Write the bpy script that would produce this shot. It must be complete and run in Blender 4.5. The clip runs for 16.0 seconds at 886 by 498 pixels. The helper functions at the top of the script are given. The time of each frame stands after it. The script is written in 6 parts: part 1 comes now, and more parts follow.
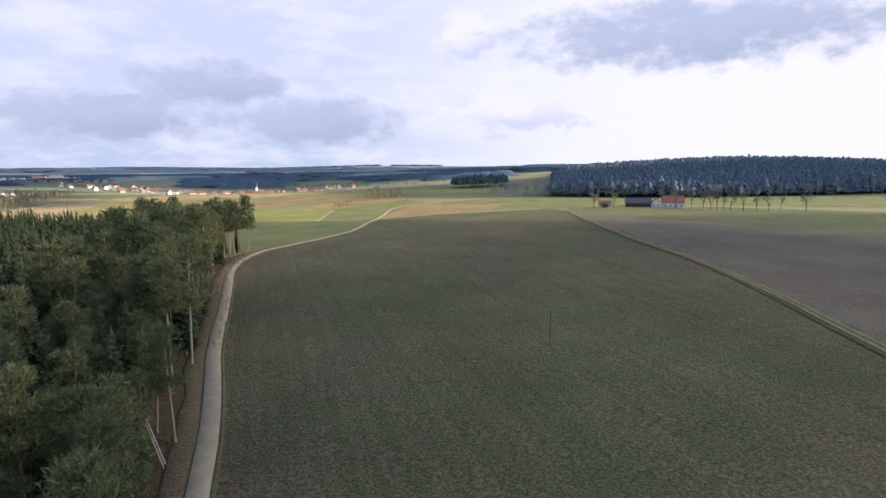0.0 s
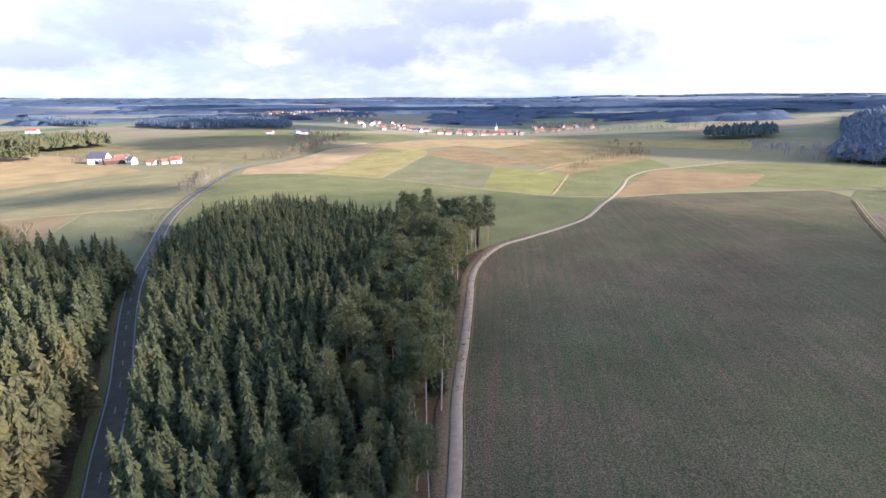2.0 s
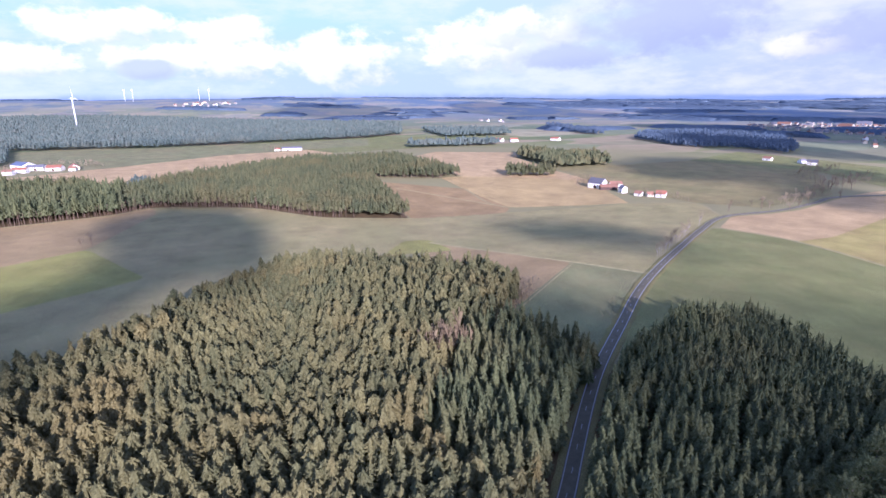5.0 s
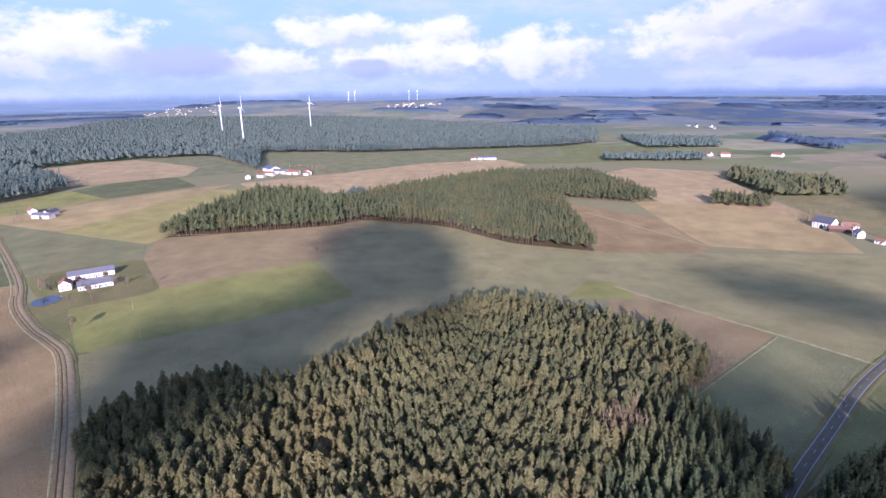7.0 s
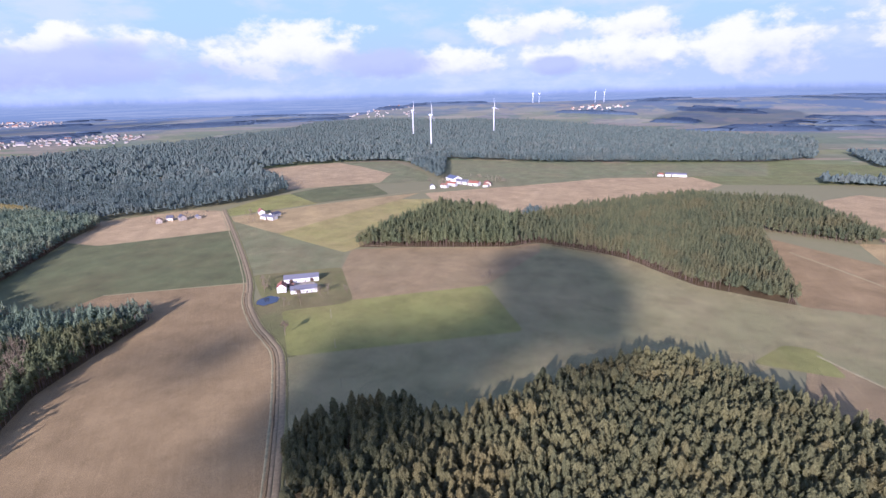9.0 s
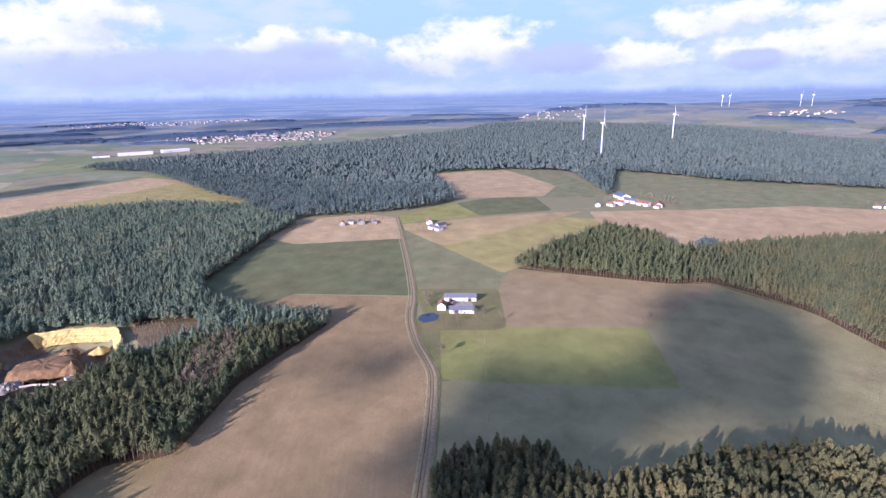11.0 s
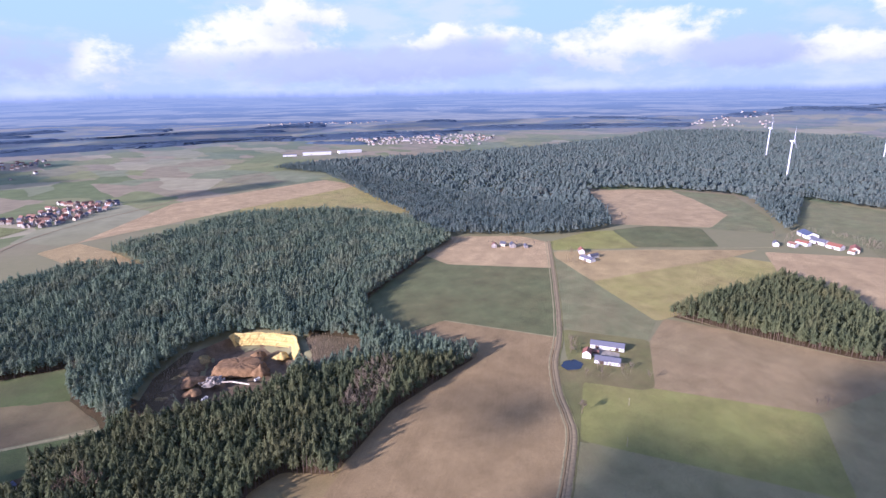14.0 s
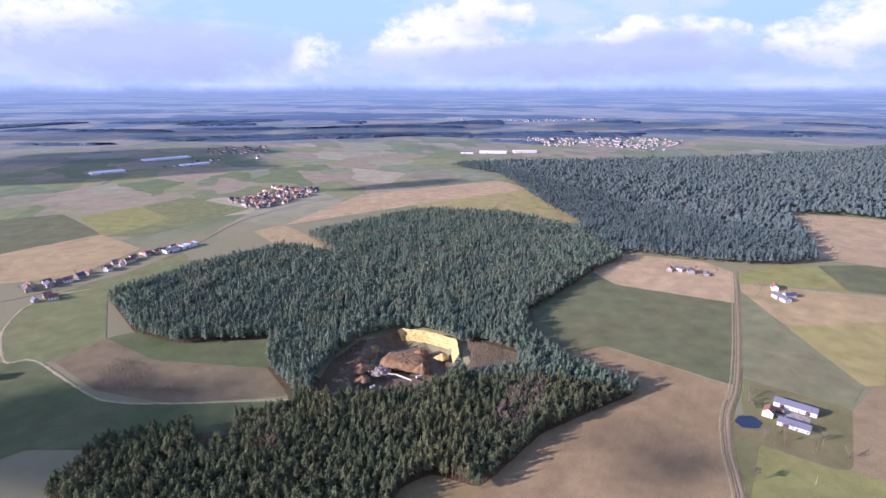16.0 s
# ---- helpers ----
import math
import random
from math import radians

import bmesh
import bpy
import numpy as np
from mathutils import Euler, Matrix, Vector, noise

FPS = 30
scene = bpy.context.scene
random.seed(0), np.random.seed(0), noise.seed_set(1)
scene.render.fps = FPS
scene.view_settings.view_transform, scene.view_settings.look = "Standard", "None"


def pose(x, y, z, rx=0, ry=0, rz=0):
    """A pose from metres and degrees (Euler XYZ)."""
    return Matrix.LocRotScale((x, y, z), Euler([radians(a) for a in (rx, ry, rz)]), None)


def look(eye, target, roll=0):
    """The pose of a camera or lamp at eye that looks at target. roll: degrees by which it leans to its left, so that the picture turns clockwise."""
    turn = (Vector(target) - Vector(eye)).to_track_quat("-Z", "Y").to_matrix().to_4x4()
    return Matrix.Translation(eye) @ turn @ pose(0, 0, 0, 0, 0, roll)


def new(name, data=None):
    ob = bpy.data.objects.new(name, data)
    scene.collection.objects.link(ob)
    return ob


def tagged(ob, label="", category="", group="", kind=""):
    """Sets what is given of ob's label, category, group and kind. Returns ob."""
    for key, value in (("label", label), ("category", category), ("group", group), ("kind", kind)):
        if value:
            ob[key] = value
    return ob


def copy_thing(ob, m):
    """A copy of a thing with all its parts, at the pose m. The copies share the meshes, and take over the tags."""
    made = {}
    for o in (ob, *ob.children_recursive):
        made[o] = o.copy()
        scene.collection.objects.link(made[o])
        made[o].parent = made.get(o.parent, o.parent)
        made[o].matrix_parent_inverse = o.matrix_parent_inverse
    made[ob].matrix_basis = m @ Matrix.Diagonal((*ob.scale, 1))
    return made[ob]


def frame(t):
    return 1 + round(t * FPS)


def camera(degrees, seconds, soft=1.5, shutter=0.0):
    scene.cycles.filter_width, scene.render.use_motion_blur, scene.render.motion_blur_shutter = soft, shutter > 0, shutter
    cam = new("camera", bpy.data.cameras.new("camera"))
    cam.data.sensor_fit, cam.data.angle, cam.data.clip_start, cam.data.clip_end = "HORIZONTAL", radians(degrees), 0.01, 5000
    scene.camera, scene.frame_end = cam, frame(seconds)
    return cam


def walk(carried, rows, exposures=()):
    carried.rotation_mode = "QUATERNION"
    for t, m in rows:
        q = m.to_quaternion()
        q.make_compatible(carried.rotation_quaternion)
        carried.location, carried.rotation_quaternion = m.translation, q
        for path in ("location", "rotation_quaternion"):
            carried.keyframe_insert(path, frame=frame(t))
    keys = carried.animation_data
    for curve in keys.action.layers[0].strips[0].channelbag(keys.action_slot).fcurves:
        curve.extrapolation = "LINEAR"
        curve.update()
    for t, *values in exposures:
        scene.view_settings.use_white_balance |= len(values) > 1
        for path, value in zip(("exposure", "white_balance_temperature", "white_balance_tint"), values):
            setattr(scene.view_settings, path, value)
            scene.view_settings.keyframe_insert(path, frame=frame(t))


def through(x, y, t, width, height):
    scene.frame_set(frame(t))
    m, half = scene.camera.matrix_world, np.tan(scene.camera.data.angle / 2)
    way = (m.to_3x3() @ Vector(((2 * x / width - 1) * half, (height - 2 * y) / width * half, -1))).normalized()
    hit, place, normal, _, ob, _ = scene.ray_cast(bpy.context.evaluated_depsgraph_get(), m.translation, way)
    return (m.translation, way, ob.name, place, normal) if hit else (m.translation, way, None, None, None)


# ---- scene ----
cam = camera(78.8, 16.0, soft=1.5)
# seconds, x, y, z, heading (to the left), tilt (down), lean
PATH = [
    (0, 0.0, 0.0, 40.0, -8.36, 8.87, -0.60), (0.5, -0.1, 0.1, 47.4, -6.66, 8.79, -0.70),
    (1, -0.4, 0.5, 55.5, -6.82, 9.45, -1.03), (1.5, -1.1, 0.3, 63.8, -2.79, 16.28, -1.13),
    (2, -1.5, -1.7, 71.5, 16.13, 16.04, -0.68), (2.5, -1.0, -2.3, 79.7, 21.95, 16.01, -0.79),
    (3, -1.4, -2.1, 87.8, 32.87, 16.01, -0.76), (3.5, -1.3, -3.1, 96.7, 35.33, 16.13, -0.92),
    (4, -1.3, -3.6, 105.3, 35.82, 16.29, -1.12), (4.5, -2.2, -3.8, 113.7, 49.27, 16.17, -0.87),
    (5, -4.0, -2.1, 120.8, 64.31, 16.01, -0.59), (5.2, -4.5, -1.7, 123.6, 66.88, 15.99, -0.65),
    (7.3, -0.2, -3.7, 162.7, 87.59, 16.28, -1.12), (7.5, -0.1, -3.4, 166.0, 89.79, 16.32, -1.20),
    (8, 0.0, -3.2, 174.1, 95.20, 16.27, -1.19), (8.2, -0.1, -3.6, 177.2, 97.18, 16.23, -1.28),
    (10.3, 2.8, -4.6, 213.8, 114.03, 16.10, -1.19), (10.5, 2.9, -4.6, 217.3, 116.48, 16.13, -1.19),
    (11, 2.9, -4.1, 225.8, 120.53, 16.09, -1.08), (11.5, 3.5, -4.3, 234.5, 124.19, 16.04, -1.06),
    (12, 4.2, -4.7, 243.1, 128.43, 15.95, -1.52), (12.5, 4.6, -4.8, 251.4, 131.05, 15.99, -1.33),
    (13, 4.7, -5.1, 260.0, 132.98, 16.10, -1.14), (13.5, 5.1, -5.0, 268.7, 134.88, 16.16, -0.99),
    (14, 5.6, -5.1, 277.4, 136.83, 16.27, -0.88), (14.5, 6.0, -5.6, 285.3, 141.31, 16.23, -0.71),
    (15, 7.4, -6.4, 293.1, 147.12, 16.27, -0.29), (15.5, 8.5, -7.2, 300.0, 152.95, 16.32, -0.07),
    (16, 7.9, -8.1, 301.6, 154.86, 16.62, 0.00),
]
walk(cam, [(t, pose(x, y, z, 90 - tilt, 0, turn) @ pose(0, 0, 0, 0, 0, lean)) for t, x, y, z, turn, tilt, lean in PATH],
     exposures=[(0, 1.06, 5860, 17), (1.0, 1.12, 5730, 20), (2.0, 1.50, 5420, 30), (2.7, 1.54, 5240, 34), (3.5, 1.41, 5010, 41), (4.2, 1.35, 4990, 42), (5, 1.20, 4990, 42), (8, 0.86, 5070, 40), (12, 0.94, 4990, 43), (16, 0.91, 5040, 43)])

# ---- light ----
SUN_UP, SUN_TURN = radians(18.5), radians(98)   # elevation; clockwise from +y
SUN_DIR = Vector((math.sin(SUN_TURN) * math.cos(SUN_UP), math.cos(SUN_TURN) * math.cos(SUN_UP), math.sin(SUN_UP)))
sun = new("sun", bpy.data.lights.new("sun", "SUN"))
sun.data.energy, sun.data.angle, sun.data.color = 5.0, radians(0.55), (1.0, 0.90, 0.75)
sun.matrix_world = look(SUN_DIR * 100, (0, 0, 0))


class Tree:
    """A short hand for node trees."""

    def __init__(self, tree):
        self.tree, self.nodes, self.links = tree, tree.nodes, tree.links

    def put(self, socket, value):
        if isinstance(value, bpy.types.NodeSocket):
            self.links.new(value, socket)
        elif value is not None:
            socket.default_value = value

    def add(self, kind, *values, **settings):
        node = self.nodes.new("ShaderNode" + kind)
        for key, value in settings.items():
            if key == "operation":
                node.operation = value
            elif key == "feature":
                node.feature = value
            elif key == "distance":
                node.distance = value
            elif key == "attribute_name":
                node.attribute_name = value
            else:
                self.put(node.inputs[key], value)
        for i, value in enumerate(values):
            self.put(node.inputs[i], value)
        return node

    def math(self, op, a, b=None):
        return self.add("Math", a, b, operation=op).outputs[0]

    def vmath(self, op, a, b=None):
        return self.add("VectorMath", a, b, operation=op).outputs[0]

    def mix(self, f, a, b, how="MIX"):
        node = self.nodes.new("ShaderNodeMix")
        node.data_type, node.blend_type = "RGBA", how
        self.put(node.inputs[0], f), self.put(node.inputs[6], a), self.put(node.inputs[7], b)
        return node.outputs[2]

    def noise(self, vector, scale, detail=4, rough=0.55):
        return self.add("TexNoise", Vector=vector, Scale=scale, Detail=detail, Roughness=rough).outputs[0]

    def ramp(self, f, *stops):
        node = self.nodes.new("ShaderNodeValToRGB")
        e = node.color_ramp.elements
        while len(e) < len(stops):
            e.new(0.5)
        for k, (at, colour) in zip(e, stops):
            k.position = at
            k.color = (*colour, 1) if isinstance(colour, tuple) else (colour, colour, colour, 1)
        self.put(node.inputs[0], f)
        return node.outputs[0]

    def span(self, value, a, b, c=0.0, d=1.0):
        node = self.add("MapRange", value, a, b, c, d)
        node.interpolation_type = "SMOOTHSTEP"
        return node.outputs[0]


def rgb(r, g, b):
    return (r, g, b, 1.0)


# the clouds of the day: heading (to the left of +y), height, half width, half height, in degrees
WHITE_CLOUDS = [(-15.2, 5.2, 6.4, 2.2), (-11.2, 12.6, 3.3, 2.2), (94.2, 5.9, 4.9, 1.6), (84.7, 5.7, 4.2, 1.5), (86.5, 3.3, 9.1, 1.6), (59.0, 4.3, 6.1, 2.1), (117.5, 4.3, 6.9, 2.3), (102.0, 3.0, 3.9, 1.4),
                (74.7, 3.6, 6.0, 2.4), (57.5, 6.0, 5.2, 1.6), (137.0, 4.6, 2.7, 1.3), (140.0, 2.0, 2.2, 0.8), (154.0, 4.4, 6.2, 2.9), (150.9, 6.9, 3.3, 2.2), (188.4, 4.3, 5.1, 3.3), (167.1, 2.7, 2.2, 1.7), (134.2, 5.1, 5.2, 1.3), (31.6, 3.7, 2.8, 1.0)]
GREY_CLOUDS = [(14.0, 7.7, 6.1, 2.0), (23.2, 4.6, 7.4, 2.1), (-33.5, 11.7, 16.2, 3.0), (4.4, 4.5, 7.4, 2.3), (42.7, 6.1, 7.3, 2.6), (23.0, 4.5, 4.8, 1.7), (91.6, 2.4, 2.6, 0.9), (51.9, 3.4, 4.9, 1.2),
               (108.7, 3.0, 4.8, 1.4), (133.4, 4.0, 3.2, 1.3), (182.6, 3.2, 11.5, 2.5), (142.8, 2.6, 16.6, 1.6)]


def make_world():
    world = bpy.data.worlds.new("sky")
    scene.world = world
    world.use_nodes = True
    world.node_tree.nodes.clear()
    w = Tree(world.node_tree)
    sky = w.nodes.new("ShaderNodeTexSky")
    sky.sky_type, sky.sun_disc = "NISHITA", False
    sky.sun_elevation, sky.sun_rotation, sky.altitude = SUN_UP, SUN_TURN, 450
    sky.air_density, sky.dust_density, sky.ozone_density = 1.0, 1.0, 1.5
    way = w.add("TexCoord").outputs["Generated"]
    parts = w.add("SeparateXYZ", way)
    deg = 57.29578
    el = w.math("MULTIPLY", w.math("ARCSINE", parts.outputs[2]), deg)
    # heading, counted from 60 degrees so that it does not wrap in the cloudy half
    c, s = math.cos(radians(60)), math.sin(radians(60))
    fx = w.add("VectorMath", way, (-c, -s, 0), operation="DOT_PRODUCT").outputs["Value"]
    fy = w.add("VectorMath", way, (-s, c, 0), operation="DOT_PRODUCT").outputs["Value"]
    az = w.math("ADD", w.math("MULTIPLY", w.math("ARCTAN2", fx, fy), deg), 60.0)
    spot = w.add("CombineXYZ", az, el, 0.0).outputs[0]
    north = w.add("VectorMath", way, (0.34, 0.94, 0), operation="DOT_PRODUCT").outputs["Value"]
    fuller = w.span(north, -0.15, 0.75)
    glare = w.span(w.add("VectorMath", way, (0.75, 0.66, 0), operation="DOT_PRODUCT").outputs["Value"], 0.55, 1.0)
    high = w.mix(fuller, rgb(0.50, 0.70, 0.91), rgb(0.71, 0.77, 0.91))
    lavender = w.mix(fuller, rgb(0.52, 0.635, 0.755), rgb(0.59, 0.675, 0.82))
    low = w.mix(w.span(el, 1.0, 7.5), lavender, high)
    wisp = w.noise(w.vmath("MULTIPLY", way, (1, 1, 3.2)), 6.0, 7, 0.6)
    low = w.mix(w.span(wisp, 0.42, 0.66, 0.0, 0.75), low, w.mix(fuller, rgb(0.72, 0.78, 0.97), rgb(0.93, 0.94, 1.02)))
    low = w.mix(glare, low, rgb(1.04, 1.03, 1.04))
    puff = w.noise(w.vmath("MULTIPLY", way, (1, 1, 1.7)), 17.0, 7, 0.60)
    rough = w.math("MULTIPLY", w.math("SUBTRACT", puff, 0.5), 3.4)

    def heap(colour, clouds, top, under, blur, strength):
        for at, up, wide, tall in clouds:
            d = w.vmath("MULTIPLY", w.vmath("SUBTRACT", spot, (at, up, 0)), (0.72 / wide, 0.75 / tall, 0))
            far = w.add("VectorMath", d, d, operation="DOT_PRODUCT").outputs["Value"]
            body = w.math("ADD", w.math("SUBTRACT", 1.0, far), rough)
            mask = w.span(body, 0.1, 0.1 + blur, 0.0, strength)
            lift = w.math("ADD", w.add("VectorMath", d, (0.35, 1.0, 0), operation="DOT_PRODUCT").outputs["Value"], w.math("MULTIPLY", rough, 0.6))
            colour = w.mix(mask, colour, w.mix(w.span(lift, -1.0, 0.35), under, top))
        return colour

    low = heap(low, WHITE_CLOUDS, rgb(1.0, 0.985, 1.0), rgb(0.60, 0.66, 0.90), 0.8, 1.0)
    rough = w.math("MULTIPLY", rough, 0.6)
    low = heap(low, GREY_CLOUDS, rgb(0.57, 0.63, 0.77), rgb(0.46, 0.52, 0.655), 0.8, 1.0)
    low = w.mix(1.0, low, w.mix(fuller, rgb(0.57, 0.57, 0.565), rgb(0.465, 0.455, 0.45)), "MULTIPLY")
    clear = w.mix(1.0, sky.outputs[0], rgb(0.145, 0.145, 0.155), "MULTIPLY")
    full = w.mix(w.span(el, 17.0, 42.0), low, clear)
    # land too far to build, laid out on the plain below the eye: hazed woods, pale fields, towns
    plain = w.vmath("DIVIDE", way, w.add("CombineXYZ", *[w.math("MAXIMUM", w.math("MULTIPLY", parts.outputs[2], -1.0), 0.004)] * 3).outputs[0])
    plain = w.vmath("MULTIPLY", plain, (1.0, 1.0, 0.0))
    land = w.noise(w.vmath("ADD", plain, (13.0, 4.0, 0.0)), 0.16, 5, 0.6)
    fields = w.noise(plain, 0.9, 2, 0.5)
    towns = w.noise(plain, 4.0, 2, 0.5)
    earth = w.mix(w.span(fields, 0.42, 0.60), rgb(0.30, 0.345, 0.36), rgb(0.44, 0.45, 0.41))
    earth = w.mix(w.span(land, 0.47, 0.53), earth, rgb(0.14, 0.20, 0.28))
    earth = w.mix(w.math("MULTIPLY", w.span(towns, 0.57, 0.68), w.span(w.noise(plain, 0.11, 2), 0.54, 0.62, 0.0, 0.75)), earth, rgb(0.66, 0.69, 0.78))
    # painted haze: the land fades to one blue tone towards the horizon
    haze_tone = w.mix(fuller, rgb(0.205, 0.27, 0.325), rgb(0.165, 0.235, 0.34))
    earth = w.mix(w.span(el, -3.4, -0.4, 0.05, 0.66), w.mix(1.0, earth, rgb(0.50, 0.50, 0.49), "MULTIPLY"), haze_tone)
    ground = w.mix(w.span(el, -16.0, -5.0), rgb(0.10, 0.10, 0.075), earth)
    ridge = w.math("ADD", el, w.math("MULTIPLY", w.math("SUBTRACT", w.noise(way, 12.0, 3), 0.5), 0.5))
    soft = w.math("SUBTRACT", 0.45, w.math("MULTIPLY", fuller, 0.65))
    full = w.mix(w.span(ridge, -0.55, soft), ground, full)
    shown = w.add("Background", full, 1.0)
    out = w.nodes.new("ShaderNodeOutputWorld")
    w.links.new(shown.outputs[0], out.inputs[0])


make_world()

# ---- materials ----


def material(name, rough=0.9, spec=0.25, metal=0.0):
    m = bpy.data.materials.new(name)
    m.use_nodes = True
    n = Tree(m.node_tree)
    shader = n.nodes["Principled BSDF"]
    shader.inputs["Roughness"].default_value = rough
    shader.inputs["Specular IOR Level"].default_value = spec
    shader.inputs["Metallic"].default_value = metal
    return m, n, shader


def bump(n, shader, height, strength, distance):
    b = n.add("Bump", Strength=strength, Distance=distance, Height=height)
    n.links.new(b.outputs[0], shader.inputs["Normal"])


def field_material(name, crop, soil, cover=0.5, row=0.0, rough=0.95, streak=0.35, tram=0.0, grit=0.35, clods=0.35):
    """Ploughed or sown land: patches, drill rows along the angle row, tramlines, clods."""
    m, n, s = material(name, rough, 0.12)
    crop, soil = [(1.10 * r, 0.99 * g, 0.63 * b) for r, g, b in (crop, soil)]
    at = n.add("NewGeometry").outputs["Position"]
    c, si = math.cos(radians(row)), math.sin(radians(row))
    along = n.add("VectorMath", at, (c, si, 0), operation="DOT_PRODUCT").outputs["Value"]
    across = n.add("VectorMath", at, (-si, c, 0), operation="DOT_PRODUCT").outputs["Value"]
    rows = n.add("CombineXYZ", n.math("MULTIPLY", along, 0.012), n.math("MULTIPLY", across, 0.55), 0.0).outputs[0]
    wide = n.noise(at, 0.011, 3, 0.5)
    mid = n.noise(at, 0.09, 5, 0.6)
    fine = n.noise(at, 1.6, 8, 0.85)
    lines = n.noise(rows, 1.0, 3, 0.6)
    f = n.math("ADD", n.math("MULTIPLY", wide, 0.9), n.math("MULTIPLY", mid, 0.55))
    f = n.math("ADD", f, n.math("MULTIPLY", fine, grit))
    f = n.math("ADD", f, n.math("MULTIPLY", lines, streak))
    middle = 0.5 * (1.45 + grit + streak)
    f = n.span(f, middle - 0.33 + (0.5 - cover) * 0.5, middle + 0.33 + (0.5 - cover) * 0.5)
    colour = n.mix(f, rgb(*soil), rgb(*crop))
    tone = n.ramp(n.noise(at, 0.035, 4, 0.6), (0.3, 0.80), (0.7, 1.15))
    colour = n.mix(1.0, colour, tone, "MULTIPLY")
    tuft = n.noise(at, 2.6, 2, 0.5)
    colour = n.mix(clods, colour, n.mix(1.0, colour, n.ramp(tuft, (0.36, 0.38), (0.50, 1.0), (0.64, 1.75)), "MULTIPLY"))
    if tram:
        lane = n.math("ABSOLUTE", n.math("SUBTRACT", n.math("FRACT", n.math("MULTIPLY", across, 1 / 18.0)), 0.5))
        colour = n.mix(n.span(lane, 0.018, 0.034, tram, 0.0), colour, rgb(*soil))
    n.put(s.inputs["Base Color"], colour)
    bump(n, s, n.math("ADD", n.math("ADD", fine, n.math("MULTIPLY", tuft, 1.2)), n.math("MULTIPLY", lines, 0.6)), 0.7, 0.3)
    return m


def ground_material():
    """Far land: a patchwork of winter fields and meadows."""
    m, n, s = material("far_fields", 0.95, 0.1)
    at = n.add("NewGeometry").outputs["Position"]
    bent = n.vmath("ADD", at, n.vmath("MULTIPLY", n.add("TexNoise", Vector=at, Scale=0.004, Detail=2.0).outputs["Color"], (60, 60, 0)))
    flat = n.vmath("MULTIPLY", bent, (1.0, 0.62, 0.0))
    cells = n.add("TexVoronoi", Vector=flat, Scale=0.0072, distance="MANHATTAN", feature="F1")
    pick = n.add("SeparateColor", cells.outputs["Color"])
    colour = n.ramp(pick.outputs[0], (0.0, (0.15, 0.175, 0.065)), (0.28, (0.23, 0.23, 0.085)), (0.45, (0.31, 0.245, 0.13)), (0.66, (0.27, 0.225, 0.116)),
                    (0.82, (0.15, 0.185, 0.080)), (1.0, (0.36, 0.31, 0.160)))
    colour = n.mix(1.0, colour, n.ramp(n.noise(at, 0.02, 5, 0.6), (0.3, 0.82), (0.7, 1.15)), "MULTIPLY")
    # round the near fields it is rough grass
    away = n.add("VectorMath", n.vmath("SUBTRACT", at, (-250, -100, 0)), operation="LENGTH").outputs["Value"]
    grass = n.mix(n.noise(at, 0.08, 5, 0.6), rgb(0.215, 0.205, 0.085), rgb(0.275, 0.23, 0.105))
    # farther out woods come in, and haze is painted on as bluer, greyer colours
    hazed_land = n.ramp(pick.outputs[1], (0.0, (0.18, 0.205, 0.18)), (0.5, (0.24, 0.245, 0.19)), (0.8, (0.30, 0.265, 0.21)), (1.0, (0.20, 0.225, 0.18)))
    hazed_land = n.mix(n.span(n.noise(n.vmath("MULTIPLY", at, (1.0, 1.6, 0.0)), 0.0016, 5, 0.6), 0.47, 0.53), hazed_land, rgb(0.13, 0.175, 0.205))
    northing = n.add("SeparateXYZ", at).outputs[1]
    colour = n.mix(n.span(n.math("ADD", away, n.math("MULTIPLY", n.math("MAXIMUM", northing, 0.0), 0.7)), 1900.0, 5200.0), colour, hazed_land)
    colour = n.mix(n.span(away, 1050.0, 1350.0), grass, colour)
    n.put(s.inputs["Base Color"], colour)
    bump(n, s, n.noise(at, 0.5, 4), 0.4, 0.3)
    return m


def plain_material(name, colour, rough=0.8, spec=0.3, vary=0.25, scale=0.6, metal=0.0, fine=6.0):
    """A worn surface: two scales of mottling and a fine relief."""
    m, n, s = material(name, rough, spec, metal)
    at = n.add("NewGeometry").outputs["Position"]
    mott = n.ramp(n.noise(at, scale, 4, 0.6), (0.3, 1 - vary), (0.7, 1 + vary * 0.6))
    grain = n.ramp(n.noise(at, fine, 3, 0.6), (0.25, 1 - vary * 0.6), (0.75, 1 + vary * 0.4))
    one = n.add("ObjectInfo").outputs["Random"]
    tone = n.ramp(one, (0.0, 1 - vary * 0.5), (1.0, 1 + vary * 0.4))
    c = n.mix(1.0, rgb(*colour), mott, "MULTIPLY")
    c = n.mix(1.0, c, grain, "MULTIPLY")
    c = n.mix(1.0, c, tone, "MULTIPLY")
    n.put(s.inputs["Base Color"], c)
    bump(n, s, n.noise(at, fine, 3), 0.3, 0.03)
    return m


def needle_shader(m, n, s, colour, at, fine):
    """Needle sprays let a little light through and have a fine relief."""
    colour = n.mix(1.0, colour, n.ramp(n.noise(at, fine, 4, 0.75), (0.3, 0.55), (0.7, 1.45)), "MULTIPLY")
    n.put(s.inputs["Base Color"], colour)
    bump(n, s, n.noise(at, fine * 1.7, 3, 0.7), 0.9, 0.6)
    thin = n.add("BsdfTranslucent", colour)
    both = n.add("MixShader", 0.4, s.outputs[0], thin.outputs[0])
    n.links.new(both.outputs[0], n.nodes["Material Output"].inputs[0])
    return m


